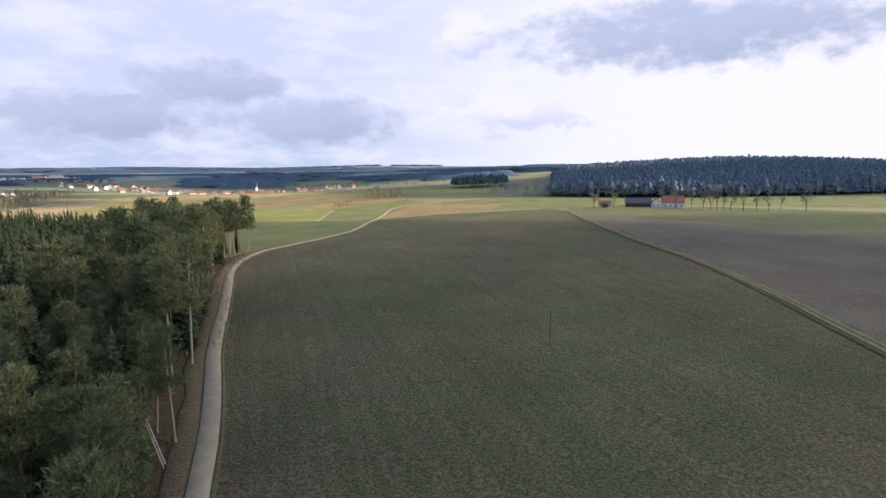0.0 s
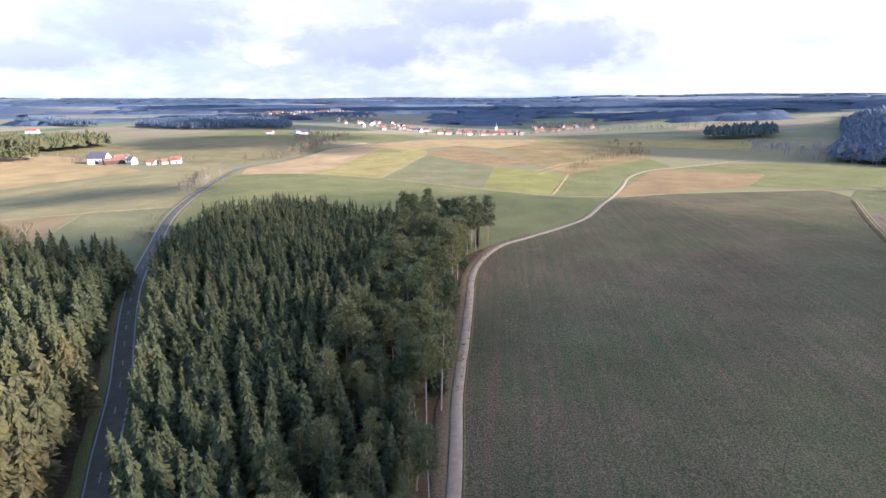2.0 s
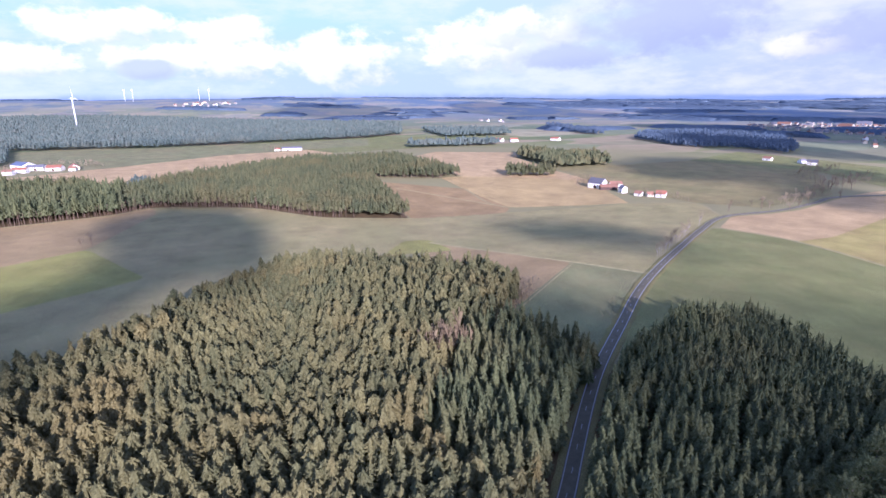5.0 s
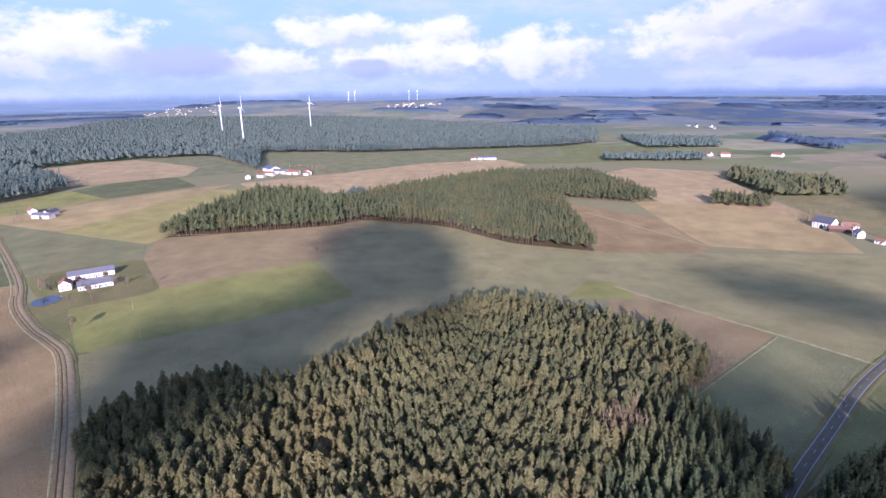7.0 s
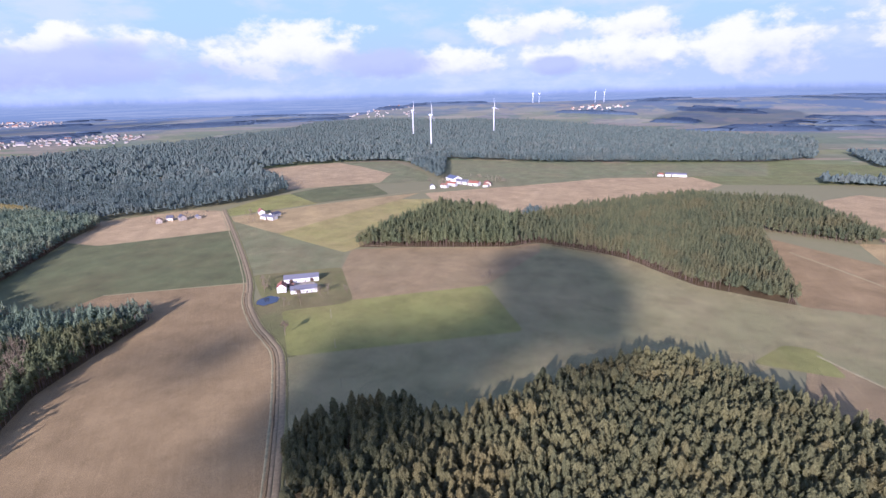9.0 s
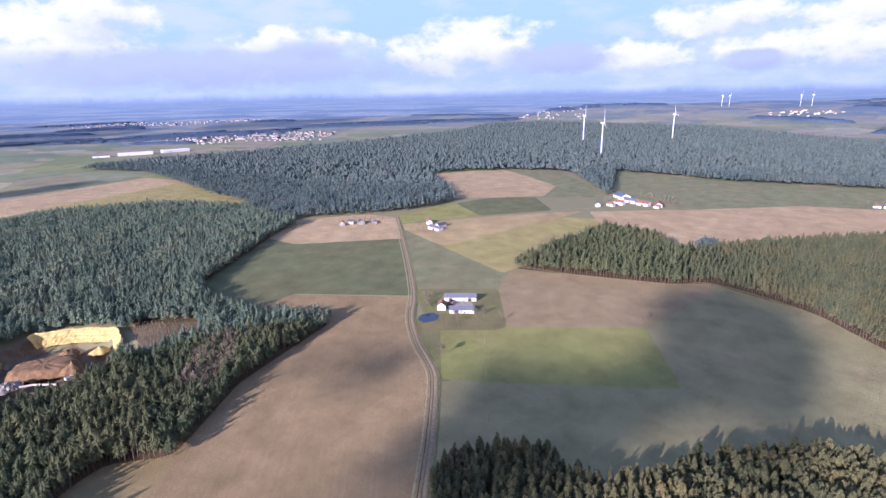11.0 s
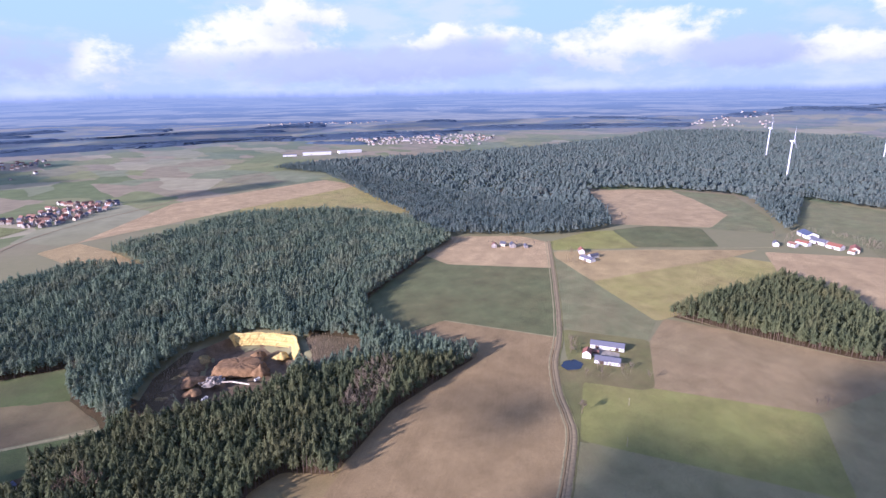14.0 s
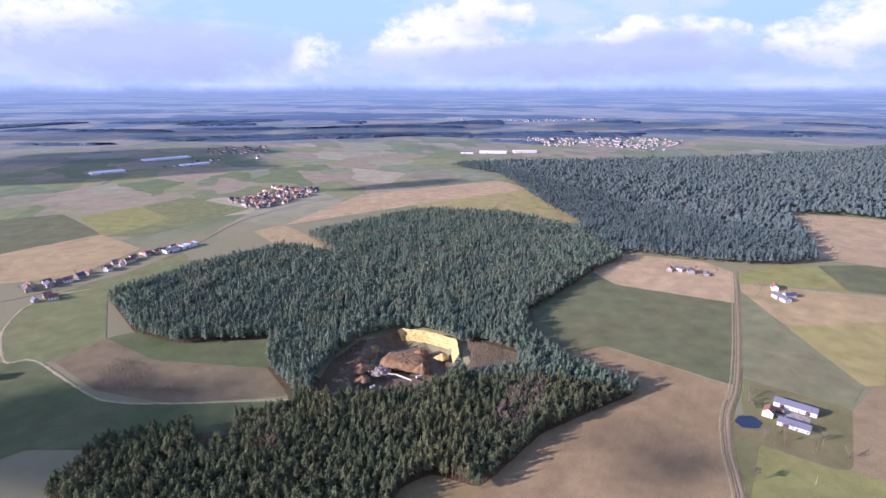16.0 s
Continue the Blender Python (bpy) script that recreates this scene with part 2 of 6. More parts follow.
def leaf_material(name, dark, light, warm, fine=1.1):
    """Needles: a tone for each tree, patches through the wood, fine breakup."""
    m, n, s = material(name, 0.85, 0.06)
    at = n.add("NewGeometry").outputs["Position"]
    tint = n.add("Attribute", attribute_name="tint").outputs["Fac"]
    colour = n.mix(tint, rgb(*dark), rgb(*light))
    colour = n.mix(n.span(n.noise(at, 0.022, 3), 0.45, 0.7, 0.0, 0.75), colour, rgb(*warm))
    return needle_shader(m, n, s, colour, at, fine)


def one_tree_material(name, dark, light):
    m, n, s = material(name, 0.85, 0.06)
    at = n.add("NewGeometry").outputs["Position"]
    return needle_shader(m, n, s, n.mix(n.add("ObjectInfo").outputs["Random"], rgb(*dark), rgb(*light)), at, 1.3)


def water_material():
    m, n, s = material("pond_water", 0.08, 0.5)
    at = n.add("NewGeometry").outputs["Position"]
    n.put(s.inputs["Base Color"], n.mix(n.noise(at, 0.2), rgb(0.010, 0.016, 0.020), rgb(0.016, 0.022, 0.024)))
    bump(n, s, n.noise(at, 1.5, 3), 0.15, 0.05)
    return m


def sand_material():
    """A cut face of yellow sand with level beds."""
    m, n, s = material("yellow_sand", 0.95, 0.1)
    at = n.add("NewGeometry").outputs["Position"]
    beds = n.noise(n.vmath("MULTIPLY", at, (0.02, 0.02, 0.9)), 1.0, 4, 0.6)
    colour = n.ramp(beds, (0.35, (0.46, 0.31, 0.095)), (0.5, (0.57, 0.415, 0.125)), (0.66, (0.66, 0.52, 0.18)))
    colour = n.mix(1.0, colour, n.ramp(n.noise(at, 0.5, 5, 0.7), (0.3, 0.8), (0.7, 1.1)), "MULTIPLY")
    n.put(s.inputs["Base Color"], colour)
    bump(n, s, n.noise(at, 0.8, 5), 0.7, 0.5)
    return m


WINTER_CROP = field_material("winter_wheat_on_dark_soil", (0.088, 0.103, 0.060), (0.150, 0.118, 0.098), 0.58, 100, streak=1.0, tram=0.12, grit=1.5, clods=0.6)
PLOUGHED = field_material("ploughed_purple_brown_soil", (0.185, 0.160, 0.150), (0.150, 0.130, 0.122), 0.5, 75, streak=0.5, grit=0.6)
MEADOW = field_material("meadow_grass", (0.165, 0.192, 0.095), (0.192, 0.188, 0.104), 0.65, 30)
BRIGHT_MEADOW = field_material("bright_yellow_green_grass", (0.235, 0.25, 0.10), (0.235, 0.22, 0.105), 0.7, 60)
YELLOW_MEADOW = field_material("straw_green_grass", (0.29, 0.28, 0.12), (0.31, 0.26, 0.14), 0.5, 60)
DARK_CROP = field_material("dark_green_crop", (0.125, 0.145, 0.085), (0.145, 0.14, 0.085), 0.7, 62, tram=0.3)
PALE_CROP = field_material("pale_sage_crop", (0.245, 0.242, 0.145), (0.285, 0.252, 0.165), 0.6, 62, tram=0.2)
STUBBLE = field_material("tan_stubble", (0.38, 0.305, 0.185), (0.32, 0.255, 0.16), 0.5, 40)
BROWN_SOIL = field_material("brown_seedbed", (0.295, 0.226, 0.145), (0.23, 0.175, 0.112), 0.5, 35, streak=0.5)
PINK_SOIL = field_material("pale_red_brown_soil", (0.41, 0.322, 0.222), (0.345, 0.268, 0.185), 0.5, 20)
OLIVE_CROP = field_material("olive_tan_grass", (0.265, 0.218, 0.145), (0.285, 0.222, 0.15), 0.5, 50)
BROWN_FALLOW = field_material("brown_fallow", (0.165, 0.150, 0.100), (0.205, 0.160, 0.112), 0.45, 25)
VALLEY_GREEN = field_material("valley_green", (0.098, 0.130, 0.062), (0.135, 0.142, 0.085), 0.7, 25)
OLIVE_GRASS = field_material("olive_grass", (0.19, 0.19, 0.11), (0.235, 0.20, 0.125), 0.55, 25)
SAGE_CROP = field_material("grey_green_crop", (0.175, 0.20, 0.125), (0.21, 0.195, 0.13), 0.6, 70)
SCRUB_GRASS = field_material("rough_bleached_grass", (0.21, 0.185, 0.10), (0.28, 0.215, 0.13), 0.5, 10, streak=0.1)
TRACK_GRASS = field_material("short_track_grass", (0.115, 0.125, 0.07), (0.15, 0.135, 0.09), 0.5, 10, streak=0.1)
VERGE = field_material("verge_grass", (0.165, 0.18, 0.085), (0.19, 0.165, 0.10), 0.5, 10, streak=0.1)
FOREST_FLOOR = field_material("needle_litter", (0.085, 0.072, 0.045), (0.13, 0.095, 0.065), 0.5, 0, streak=0.0)
LITTER = field_material("russet_needle_litter", (0.14, 0.118, 0.085), (0.185, 0.145, 0.115), 0.5, 0, streak=0.0)
FAR_LAND = ground_material()
GRAVEL = plain_material("pale_gravel", (0.420, 0.325, 0.193), 0.95, 0.1, 0.2, 0.5, fine=3.0)
DIRT = plain_material("packed_dirt", (0.304, 0.230, 0.110), 0.95, 0.1, 0.25, 0.4, fine=3.0)
PALE_TRACK = plain_material("bleached_grass_track", (0.360, 0.306, 0.136), 0.95, 0.1, 0.3, 0.3, fine=2.0)
ASPHALT = plain_material("asphalt", (0.165, 0.146, 0.088), 0.92, 0.08, 0.2, 0.4, fine=3.0)
ROAD_PAINT = plain_material("white_road_paint", (0.30, 0.29, 0.25), 0.7, 0.3, 0.15, 2.0)
SPRUCE = leaf_material("spruce_needles", (0.094, 0.117, 0.056), (0.175, 0.189, 0.080), (0.195, 0.184, 0.076))
PINE = leaf_material("pine_needles", (0.118, 0.128, 0.058), (0.225, 0.209, 0.085), (0.250, 0.202, 0.076))
# far spruces: paler and bluer than the near ones, haze put into the colour
HAZED_SPRUCE = leaf_material("hazed_spruce_needles", (0.100, 0.140, 0.118), (0.160, 0.200, 0.158), (0.176, 0.196, 0.146), 0.25)
# hill wood: aerial haze is mixed into the needle colour as blue-grey
HAZED_HILL = leaf_material("hazed_hill_wood", (0.156, 0.200, 0.224), (0.178, 0.222, 0.246), (0.174, 0.208, 0.228), 0.25)
# same for the plateau: the needle colour carries the haze
HAZED_PLATEAU = leaf_material("hazed_plateau_needles", (0.097, 0.134, 0.111), (0.155, 0.191, 0.147), (0.169, 0.186, 0.140), 0.25)
# forest round the pit: green raised and blued in place of light haze
HAZED_FOREST = leaf_material("hazed_forest_needles", (0.108, 0.154, 0.104), (0.222, 0.272, 0.156), (0.248, 0.258, 0.144), 0.5)
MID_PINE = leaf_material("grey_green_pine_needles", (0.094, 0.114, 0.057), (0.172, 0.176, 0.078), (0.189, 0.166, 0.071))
# far woods, painted blue to stand in for distance haze
HAZED_WOOD = leaf_material("hazed_far_wood", (0.112, 0.156, 0.196), (0.136, 0.182, 0.220), (0.134, 0.172, 0.204), 0.25)
ONE_PINE = one_tree_material("single_pine_needles", (0.127, 0.152, 0.068), (0.253, 0.249, 0.101))
ONE_SPRUCE = one_tree_material("single_spruce_needles", (0.084, 0.111, 0.059), (0.162, 0.181, 0.086))
BARK = plain_material("grey_brown_bark", (0.170, 0.121, 0.081), 0.95, 0.1, 0.3, 1.0)
PALE_BARK = plain_material("pale_pine_bark", (0.36, 0.27, 0.20), 0.95, 0.1, 0.3, 1.0)
TWIGS = plain_material("bare_twigs", (0.210, 0.168, 0.102), 0.95, 0.1, 0.25, 0.4)
GREY_TWIGS = plain_material("pale_grey_twigs", (0.27, 0.25, 0.23), 0.95, 0.1, 0.25, 0.4)
RED_TWIGS = plain_material("reddish_bare_scrub", (0.27, 0.20, 0.11), 0.95, 0.1, 0.3, 0.3)
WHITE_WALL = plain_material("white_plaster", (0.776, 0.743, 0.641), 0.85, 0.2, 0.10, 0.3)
# plaster of distant houses, dulled in colour to lower contrast like haze
HAZED_WALL = plain_material("hazed_plaster", (0.400, 0.355, 0.281), 0.85, 0.2, 0.3, 0.3)
CREAM_WALL = plain_material("cream_plaster", (0.660, 0.563, 0.391), 0.85, 0.2, 0.12, 0.3)
RED_TILE = plain_material("red_clay_tile", (0.323, 0.133, 0.076), 0.8, 0.25, 0.25, 0.8)
WORN_TILE = plain_material("worn_clay_tile", (0.300, 0.150, 0.098), 0.8, 0.25, 0.3, 0.8)
BROWN_TILE = plain_material("brown_clay_tile", (0.252, 0.131, 0.079), 0.8, 0.25, 0.25, 0.8)
GREY_ROOF = plain_material("grey_fibre_cement_roof", (0.165, 0.160, 0.164), 0.7, 0.3, 0.15, 0.5)
DARK_ROOF = plain_material("dark_slate_roof", (0.100, 0.097, 0.101), 0.6, 0.35, 0.2, 0.5)
SOLAR = plain_material("blue_solar_glass", (0.085, 0.095, 0.125), 0.3, 0.4, 0.1, 0.5)
WINDOW_GLASS = plain_material("dark_window_glass", (0.03, 0.035, 0.045), 0.1, 0.5, 0.1, 0.5)
DARK_WOOD = plain_material("weathered_dark_boards", (0.10, 0.065, 0.045), 0.9, 0.2, 0.25, 1.0)
TURBINE_WHITE = plain_material("white_turbine_paint", (0.82, 0.83, 0.84), 0.45, 0.4, 0.04, 0.2)
YARD = plain_material("worn_yard_concrete", (0.360, 0.307, 0.208), 0.92, 0.15, 0.3, 0.25)
CONCRETE = plain_material("broken_concrete", (0.340, 0.288, 0.208), 0.9, 0.2, 0.45, 0.6)
PIT_EARTH = plain_material("trodden_pit_earth", (0.210, 0.152, 0.079), 0.95, 0.1, 0.4, 0.08, fine=0.8)
RED_EARTH = plain_material("red_brown_earth", (0.262, 0.157, 0.068), 0.95, 0.1, 0.45, 0.2, fine=1.2)


def cloud_material(name, through):
    """White billows that let part of the light through."""
    m, n, s = material(name, 1.0, 0.0)
    n.put(s.inputs["Base Color"], rgb(0.85, 0.85, 0.86))
    clear = n.add("BsdfTransparent")
    both = n.add("MixShader", through, s.outputs[0], clear.outputs[0])
    n.links.new(both.outputs[0], n.nodes["Material Output"].inputs[0])
    return m


CLOUD = cloud_material("cloud_white", 0.22)
HALF_CLOUD = cloud_material("half_cloud_white", 0.42)
THIN_CLOUD = cloud_material("thin_cloud_white", 0.68)
SAND = sand_material()
WATER = water_material()

# ---- the lie of the land ----
HILLS = [(105, 185, 9, 150), (-270, 255, 8, 110), (-530, 310, -8, 140), (-60, -540, -11, 170), (-1000, -590, 12, 250), (-1000, -1030, -16, 220),
         (700, 1100, 6, 260), (1100, 1050, 8, 300), (1120, 1550, 34, 330), (1900, 1700, 18, 300), (400, 1700, 8, 300), (-250, 1450, -30, 260), (-265, 45, 6, 70), (-20, 262, -1.3, 60)]


PIT_RIM = [(-105, -522), (-127, -548), (-170, -616), (-222, -622), (-249, -594), (-268, -558), (-252, -510), (-212, -480), (-140, -490)]


def pit_depth(x, y):
    """1 on the floor of the sand pit, 0 outside it; the banks are 8 m wide."""
    k = np.ones_like(x + y)
    for (ax, ay), (bx, by) in zip(PIT_RIM, PIT_RIM[1:] + PIT_RIM[:1]):
        side = math.hypot(bx - ax, by - ay)
        k = np.minimum(k, ((by - ay) * (ax - x) - (bx - ax) * (ay - y)) / side / -8.0)
    return np.clip(k, 0, 1)


def height(x, y):
    x, y = np.asarray(x, float), np.asarray(y, float)
    z = np.zeros_like(x + y)
    for hx, hy, up, wide in HILLS:
        z = z + up * np.exp(-((x - hx) ** 2 + (y - hy) ** 2) / (2 * wide * wide))
    z = z - 12.5 * pit_depth(x, y)
    r = np.hypot(x + 150, y) + 1e-6
    s = np.clip((r - 2500) / 2200, 0, 1)
    s = s * s * (3 - 2 * s)
    rise = 28 + 70 * np.clip(-x / r, 0, 1) ** 3 + 8 * np.sin(x * 0.0031 + 1) * np.cos(y * 0.0027)
    return z + s * np.clip(rise, 8, None) * np.where(y < -1500, 0.45, 1.0)


def from_arrays(name, verts, tris, mat, parent=None, tint=None, smooth=False):
    me = bpy.data.meshes.new(name)
    verts, tris = np.asarray(verts, np.float32), np.asarray(tris, np.int32)
    me.vertices.add(len(verts))
    me.vertices.foreach_set("co", verts.ravel())
    me.loops.add(tris.size)
    me.loops.foreach_set("vertex_index", tris.ravel())
    me.polygons.add(len(tris))
    me.polygons.foreach_set("loop_start", np.arange(len(tris), dtype=np.int32) * tris.shape[1])
    me.polygons.foreach_set("use_smooth", np.full(len(tris), smooth))
    if tint is not None:
        me.attributes.new("tint", "FLOAT", "POINT").data.foreach_set("value", np.asarray(tint, np.float32))
    me.update(calc_edges=True)
    me.materials.append(mat)
    ob = new(name, me)
    ob.parent = parent
    return ob


def part(name, bm, mat, parent, label="", smooth=False):
    """Links a bmesh as one mesh object under a thing or a part."""
    me = bpy.data.meshes.new(name)
    bmesh.ops.recalc_face_normals(bm, faces=bm.faces)
    for f in bm.faces:
        f.smooth = smooth
    bm.to_mesh(me)
    bm.free()
    me.materials.append(mat)
    ob = new(name, me)
    ob.parent = parent
    return tagged(ob, label)


def share(name, me, parent, m):
    """Another object on the same mesh."""
    ob = new(name, me)
    ob.parent = parent
    ob.matrix_basis = m
    return ob


def box(bm, x, y, z, sx, sy, sz, turn=0.0, bevel=0.0):
    """A box that stands on z, its middle at x, y."""
    made = bmesh.ops.create_cube(bm, size=1, matrix=pose(x, y, z + sz / 2, 0, 0, turn) @ Matrix.Diagonal((sx, sy, sz, 1)))
    if bevel:
        edges = list({e for v in made["verts"] for e in v.link_edges})
        bmesh.ops.bevel(bm, geom=edges, offset=bevel, segments=1, affect="EDGES")


def make_ground():
    n = 270
    u = np.linspace(-1, 1, n)
    g = np.sinh(u * 4.6) / math.sinh(4.6) * 15000
    gx, gy = np.meshgrid(g - 150, g, indexing="ij")
    v = np.stack([gx, gy, height(gx, gy) - 0.05 - 2.5 * pit_depth(gx, gy)], -1).reshape(-1, 3)
    i = np.arange(n * n).reshape(n, n)
    q = np.stack([i[:-1, :-1], i[1:, :-1], i[1:, 1:], i[:-1, 1:]], -1).reshape(-1, 4)
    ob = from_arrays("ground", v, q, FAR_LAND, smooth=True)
    tagged(ob, "wide rolling farmland in winter, a patchwork of fields", "ground", kind="structure")


make_ground()
LIFT = [0.10]


def drape(name, outline, mat, label, cell=14.0, category="field"):
    """A field: a flat outline with worn corners, cut into cells and laid over the land."""
    p = np.array(outline, float)
    if category == "field":
        if (p[:, 0] * np.roll(p[:, 1], -1) - p[:, 1] * np.roll(p[:, 0], -1)).sum() < 0:
            p = p[::-1]
        d = np.roll(p, -1, 0) - p
        d /= np.hypot(d[:, 0], d[:, 1])[:, None]
        n = np.stack([d[:, 1], -d[:, 0]], 1)
        m = n + np.roll(n, 1, 0)
        p = p + 2.2 * m / np.maximum(0.5, (m * m).sum(1, keepdims=True) / 2)
        a, b = np.roll(p, 1, 0) - p, np.roll(p, -1, 0) - p
        la, lb = np.hypot(a[:, 0], a[:, 1])[:, None], np.hypot(b[:, 0], b[:, 1])[:, None]
        p = np.stack([p + a / la * np.minimum(7, la * 0.3), p + 0.25 * (a / la * np.minimum(7, la * 0.3) + b / lb * np.minimum(7, lb * 0.3)), p + b / lb * np.minimum(7, lb * 0.3)], 1).reshape(-1, 2)
    outline = [tuple(q) for q in p]
    bm = bmesh.new()
    bm.faces.new([bm.verts.new((x, y, 0)) for x, y in outline])
    xs, ys = [p[0] for p in outline], [p[1] for p in outline]
    cell = max(cell, (max(xs) - min(xs)) / 40, (max(ys) - min(ys)) / 40)
    for axis, lo, hi in ((0, min(xs), max(xs)), (1, min(ys), max(ys))):
        at = math.ceil(lo / cell) * cell
        while at < hi:
            co, no = [0, 0, 0], [0, 0, 0]
            co[axis], no[axis] = at, 1
            bmesh.ops.bisect_plane(bm, geom=bm.verts[:] + bm.edges[:] + bm.faces[:], plane_co=co, plane_no=no)
            at += cell
    LIFT[0] += 0.0035
    co = np.array([v.co for v in bm.verts])
    z = height(co[:, 0], co[:, 1]) + LIFT[0]
    for v, up in zip(bm.verts, z):
        v.co.z = up
    bmesh.ops.triangulate(bm, faces=bm.faces)
    me = bpy.data.meshes.new(name)
    bm.normal_update()
    for f in bm.faces:
        if f.normal.z < 0:
            f.normal_flip()
        f.smooth = True
    bm.to_mesh(me)
    bm.free()
    me.materials.append(mat)
    return tagged(new(name, me), label, category, kind="structure")


def curve_points(points, step=6.0):
    """A smooth line through the points (Catmull-Rom)."""
    p = np.array(points, float)
    p = np.vstack([2 * p[0] - p[1], p, 2 * p[-1] - p[-2]])
    out = []
    for i in range(1, len(p) - 2):
        a, b, c, d = p[i - 1:i + 3]
        n = max(2, int(np.hypot(*(c - b)) / step))
        t = np.arange(n)[:, None] / n
        out.append(0.5 * (2 * b + (c - a) * t + (2 * a - 5 * b + 4 * c - d) * t ** 2 + (3 * b - a - 3 * c + d) * t ** 3))
    out.append(p[-2:-1])
    return np.vstack(out)


def offset_line(line, by):
    d = np.gradient(line, axis=0)
    d /= np.hypot(d[:, 0], d[:, 1])[:, None] + 1e-9
    return line + np.stack([-d[:, 1], d[:, 0]], 1) * by


def ribbon(name, line, width, mat, lift=0.35, thick=0.12, seed=1, rag=0.12, parent=None):
    """A way laid on the land with ragged, rounded edges."""
    rng = np.random.default_rng(seed)
    n = len(line)
    w = width / 2 * (1 + rag * rng.normal(size=(n, 2)).clip(-2, 2))
    rows = []
    for by, up in ((w[:, 0] + 0.15, -0.08), (w[:, 0], 0.0), (0 * w[:, 0], thick * 0.4), (-w[:, 1], 0.0), (-w[:, 1] - 0.15, -0.08)):
        q = offset_line(line, by[:, None])
        rows.append(np.column_stack([q, height(line[:, 0], line[:, 1]) + lift + up]))
    v = np.stack(rows, 1)
    i = np.arange(n * 5).reshape(n, 5)
    q = np.stack([i[:-1, :-1], i[:-1, 1:], i[1:, 1:], i[1:, :-1]], -1).reshape(-1, 4)
    return from_arrays(name, v.reshape(-1, 3), q, mat, parent, smooth=True)


GRAVEL_LINE = curve_points([(-4, -120), (-6, -60), (-10, 0), (-19, 58), (-23, 79), (-29, 104), (-34, 132), (-39, 158), (-44.5, 187), (-45, 211), (-41, 232), (-32, 248),
                            (-18, 273), (-6, 301), (2, 343), (9, 375), (17, 426), (25, 485), (45, 535), (72, 560), (101, 590), (150, 640)])
ROAD_LINE = curve_points([(40, -120), (0, -60), (-40, 0), (-75, 48), (-92, 68), (-109, 88), (-126, 106), (-149, 131), (-168, 154), (-196, 193), (-222, 229), (-245, 266),
                          (-282, 330), (-330, 415), (-360, 484), (-352, 560), (-358, 630), (-366, 690), (-330, 800), (-290, 930)])
LANE_LINE = curve_points([(-90, -90), (-150, -118), (-215, -148), (-278, -180), (-338, -214), (-362, -236), (-390, -265), (-433, -300), (-485, -331), (-567, -391),
                          (-690, -487), (-748, -533), (-800, -575)])
TRACK_LINE = curve_points([(158, 396), (131, 300), (112, 215), (106, 160), (100.5, 125), (95, 100), (91, 82), (83, 40), (75, -40)])

# ---- fields ----
# north, between the gravel way and the double track
drape("forest_floor", [(-19, 0), (-24, 58), (-33, 104), (-44, 158), (-50, 200), (-46, 236), (-90, 236), (-165, 245), (-178, 200), (-158, 152), (-117, 100), (-66, 40), (-36, 0)], FOREST_FLOOR, "brown needle litter under the spruces")
drape("forest_floor", [(-158, 140), (-174, 150), (-215, 126), (-244, 162), (-286, 158), (-304, 140), (-326, 130), (-356, 94), (-361, 70), (-335, 16), (-290, -27), (-268, -81), (-282, -101), (-246, -150), (-150, -106), (-70, -66), (-46, -10), (-56, 24), (-118, 94)], FOREST_FLOOR, "brown needle litter under the conifers")
drape("forest_floor", [(-632, -268), (-642, -190), (-662, -77), (-687, -36), (-640, 60), (-563, 122), (-525, 206), (-763, 242), (-1000, 242), (-1018, 200), (-905, 45), (-776, -87), (-845, -131), (-862, -205)], FOREST_FLOOR, "brown needle litter under the pines")
drape("forest_floor", [(-387, -367), (-256, -357), (-145, -301), (-40, -292), (138, -450), (110, -512), (-57, -512), (-60, -544), (-45, -604), (-59, -672), (-90, -560), (-128, -480), (-212, -470), (-272, -510), (-300, -590), (-215, -665), (-110, -640), (-61, -675), (50, -706), (97, -760), (138, -898), (22, -990), (-139, -1052), (-224, -950), (-500, -1230), (-755, -941), (-595, -690), (-399, -594), (-362, -540), (-352, -470), (-377, -400)], FOREST_FLOOR, "brown litter and brush on the forest floor")
drape("field", [(-4, -150), (-10, 0), (-19, 58), (-35, 132), (-46, 190), (-42, 235), (-16, 276), (2, 345), (10, 373), (60, 400), (155, 437), (160, 400), (113, 215), (107, 160), (93, 90), (78, -60), (78, -150)], WINTER_CROP, "dark green winter wheat on brown soil, faint drill rows")
drape("field", [(92, 88), (107, 160), (114, 215), (146, 347), (164, 334), (197, 274), (226, 205), (330, 60), (300, -60), (80, -60)], PLOUGHED, "bare purple-brown ploughed field")
drape("field", [(146, 350), (158, 400), (180, 448), (300, 430), (420, 330), (420, 60), (332, 60), (228, 205), (199, 276), (166, 336)], DARK_CROP, "green meadow strip beside the ploughed field")
drape("field", [(160, 446), (185, 470), (300, 460), (430, 400), (620, 420), (560, 520), (340, 560), (180, 620), (110, 590), (60, 545), (135, 527), (105, 450)], MEADOW, "pale sunlit meadow behind the farm")
drape("field", [(9, 378), (28, 494), (60, 545), (137, 527), (107, 450), (52, 403)], BROWN_SOIL, "brown strip field by the crossing")
drape("field", [(-46, 236), (-18, 278), (2, 345), (7, 372), (-31, 369), (-84, 390), (-177, 426), (-266, 444), (-328, 430), (-280, 335), (-240, 268), (-196, 200), (-160, 160), (-60, 200)], MEADOW, "long green meadow before the wood")
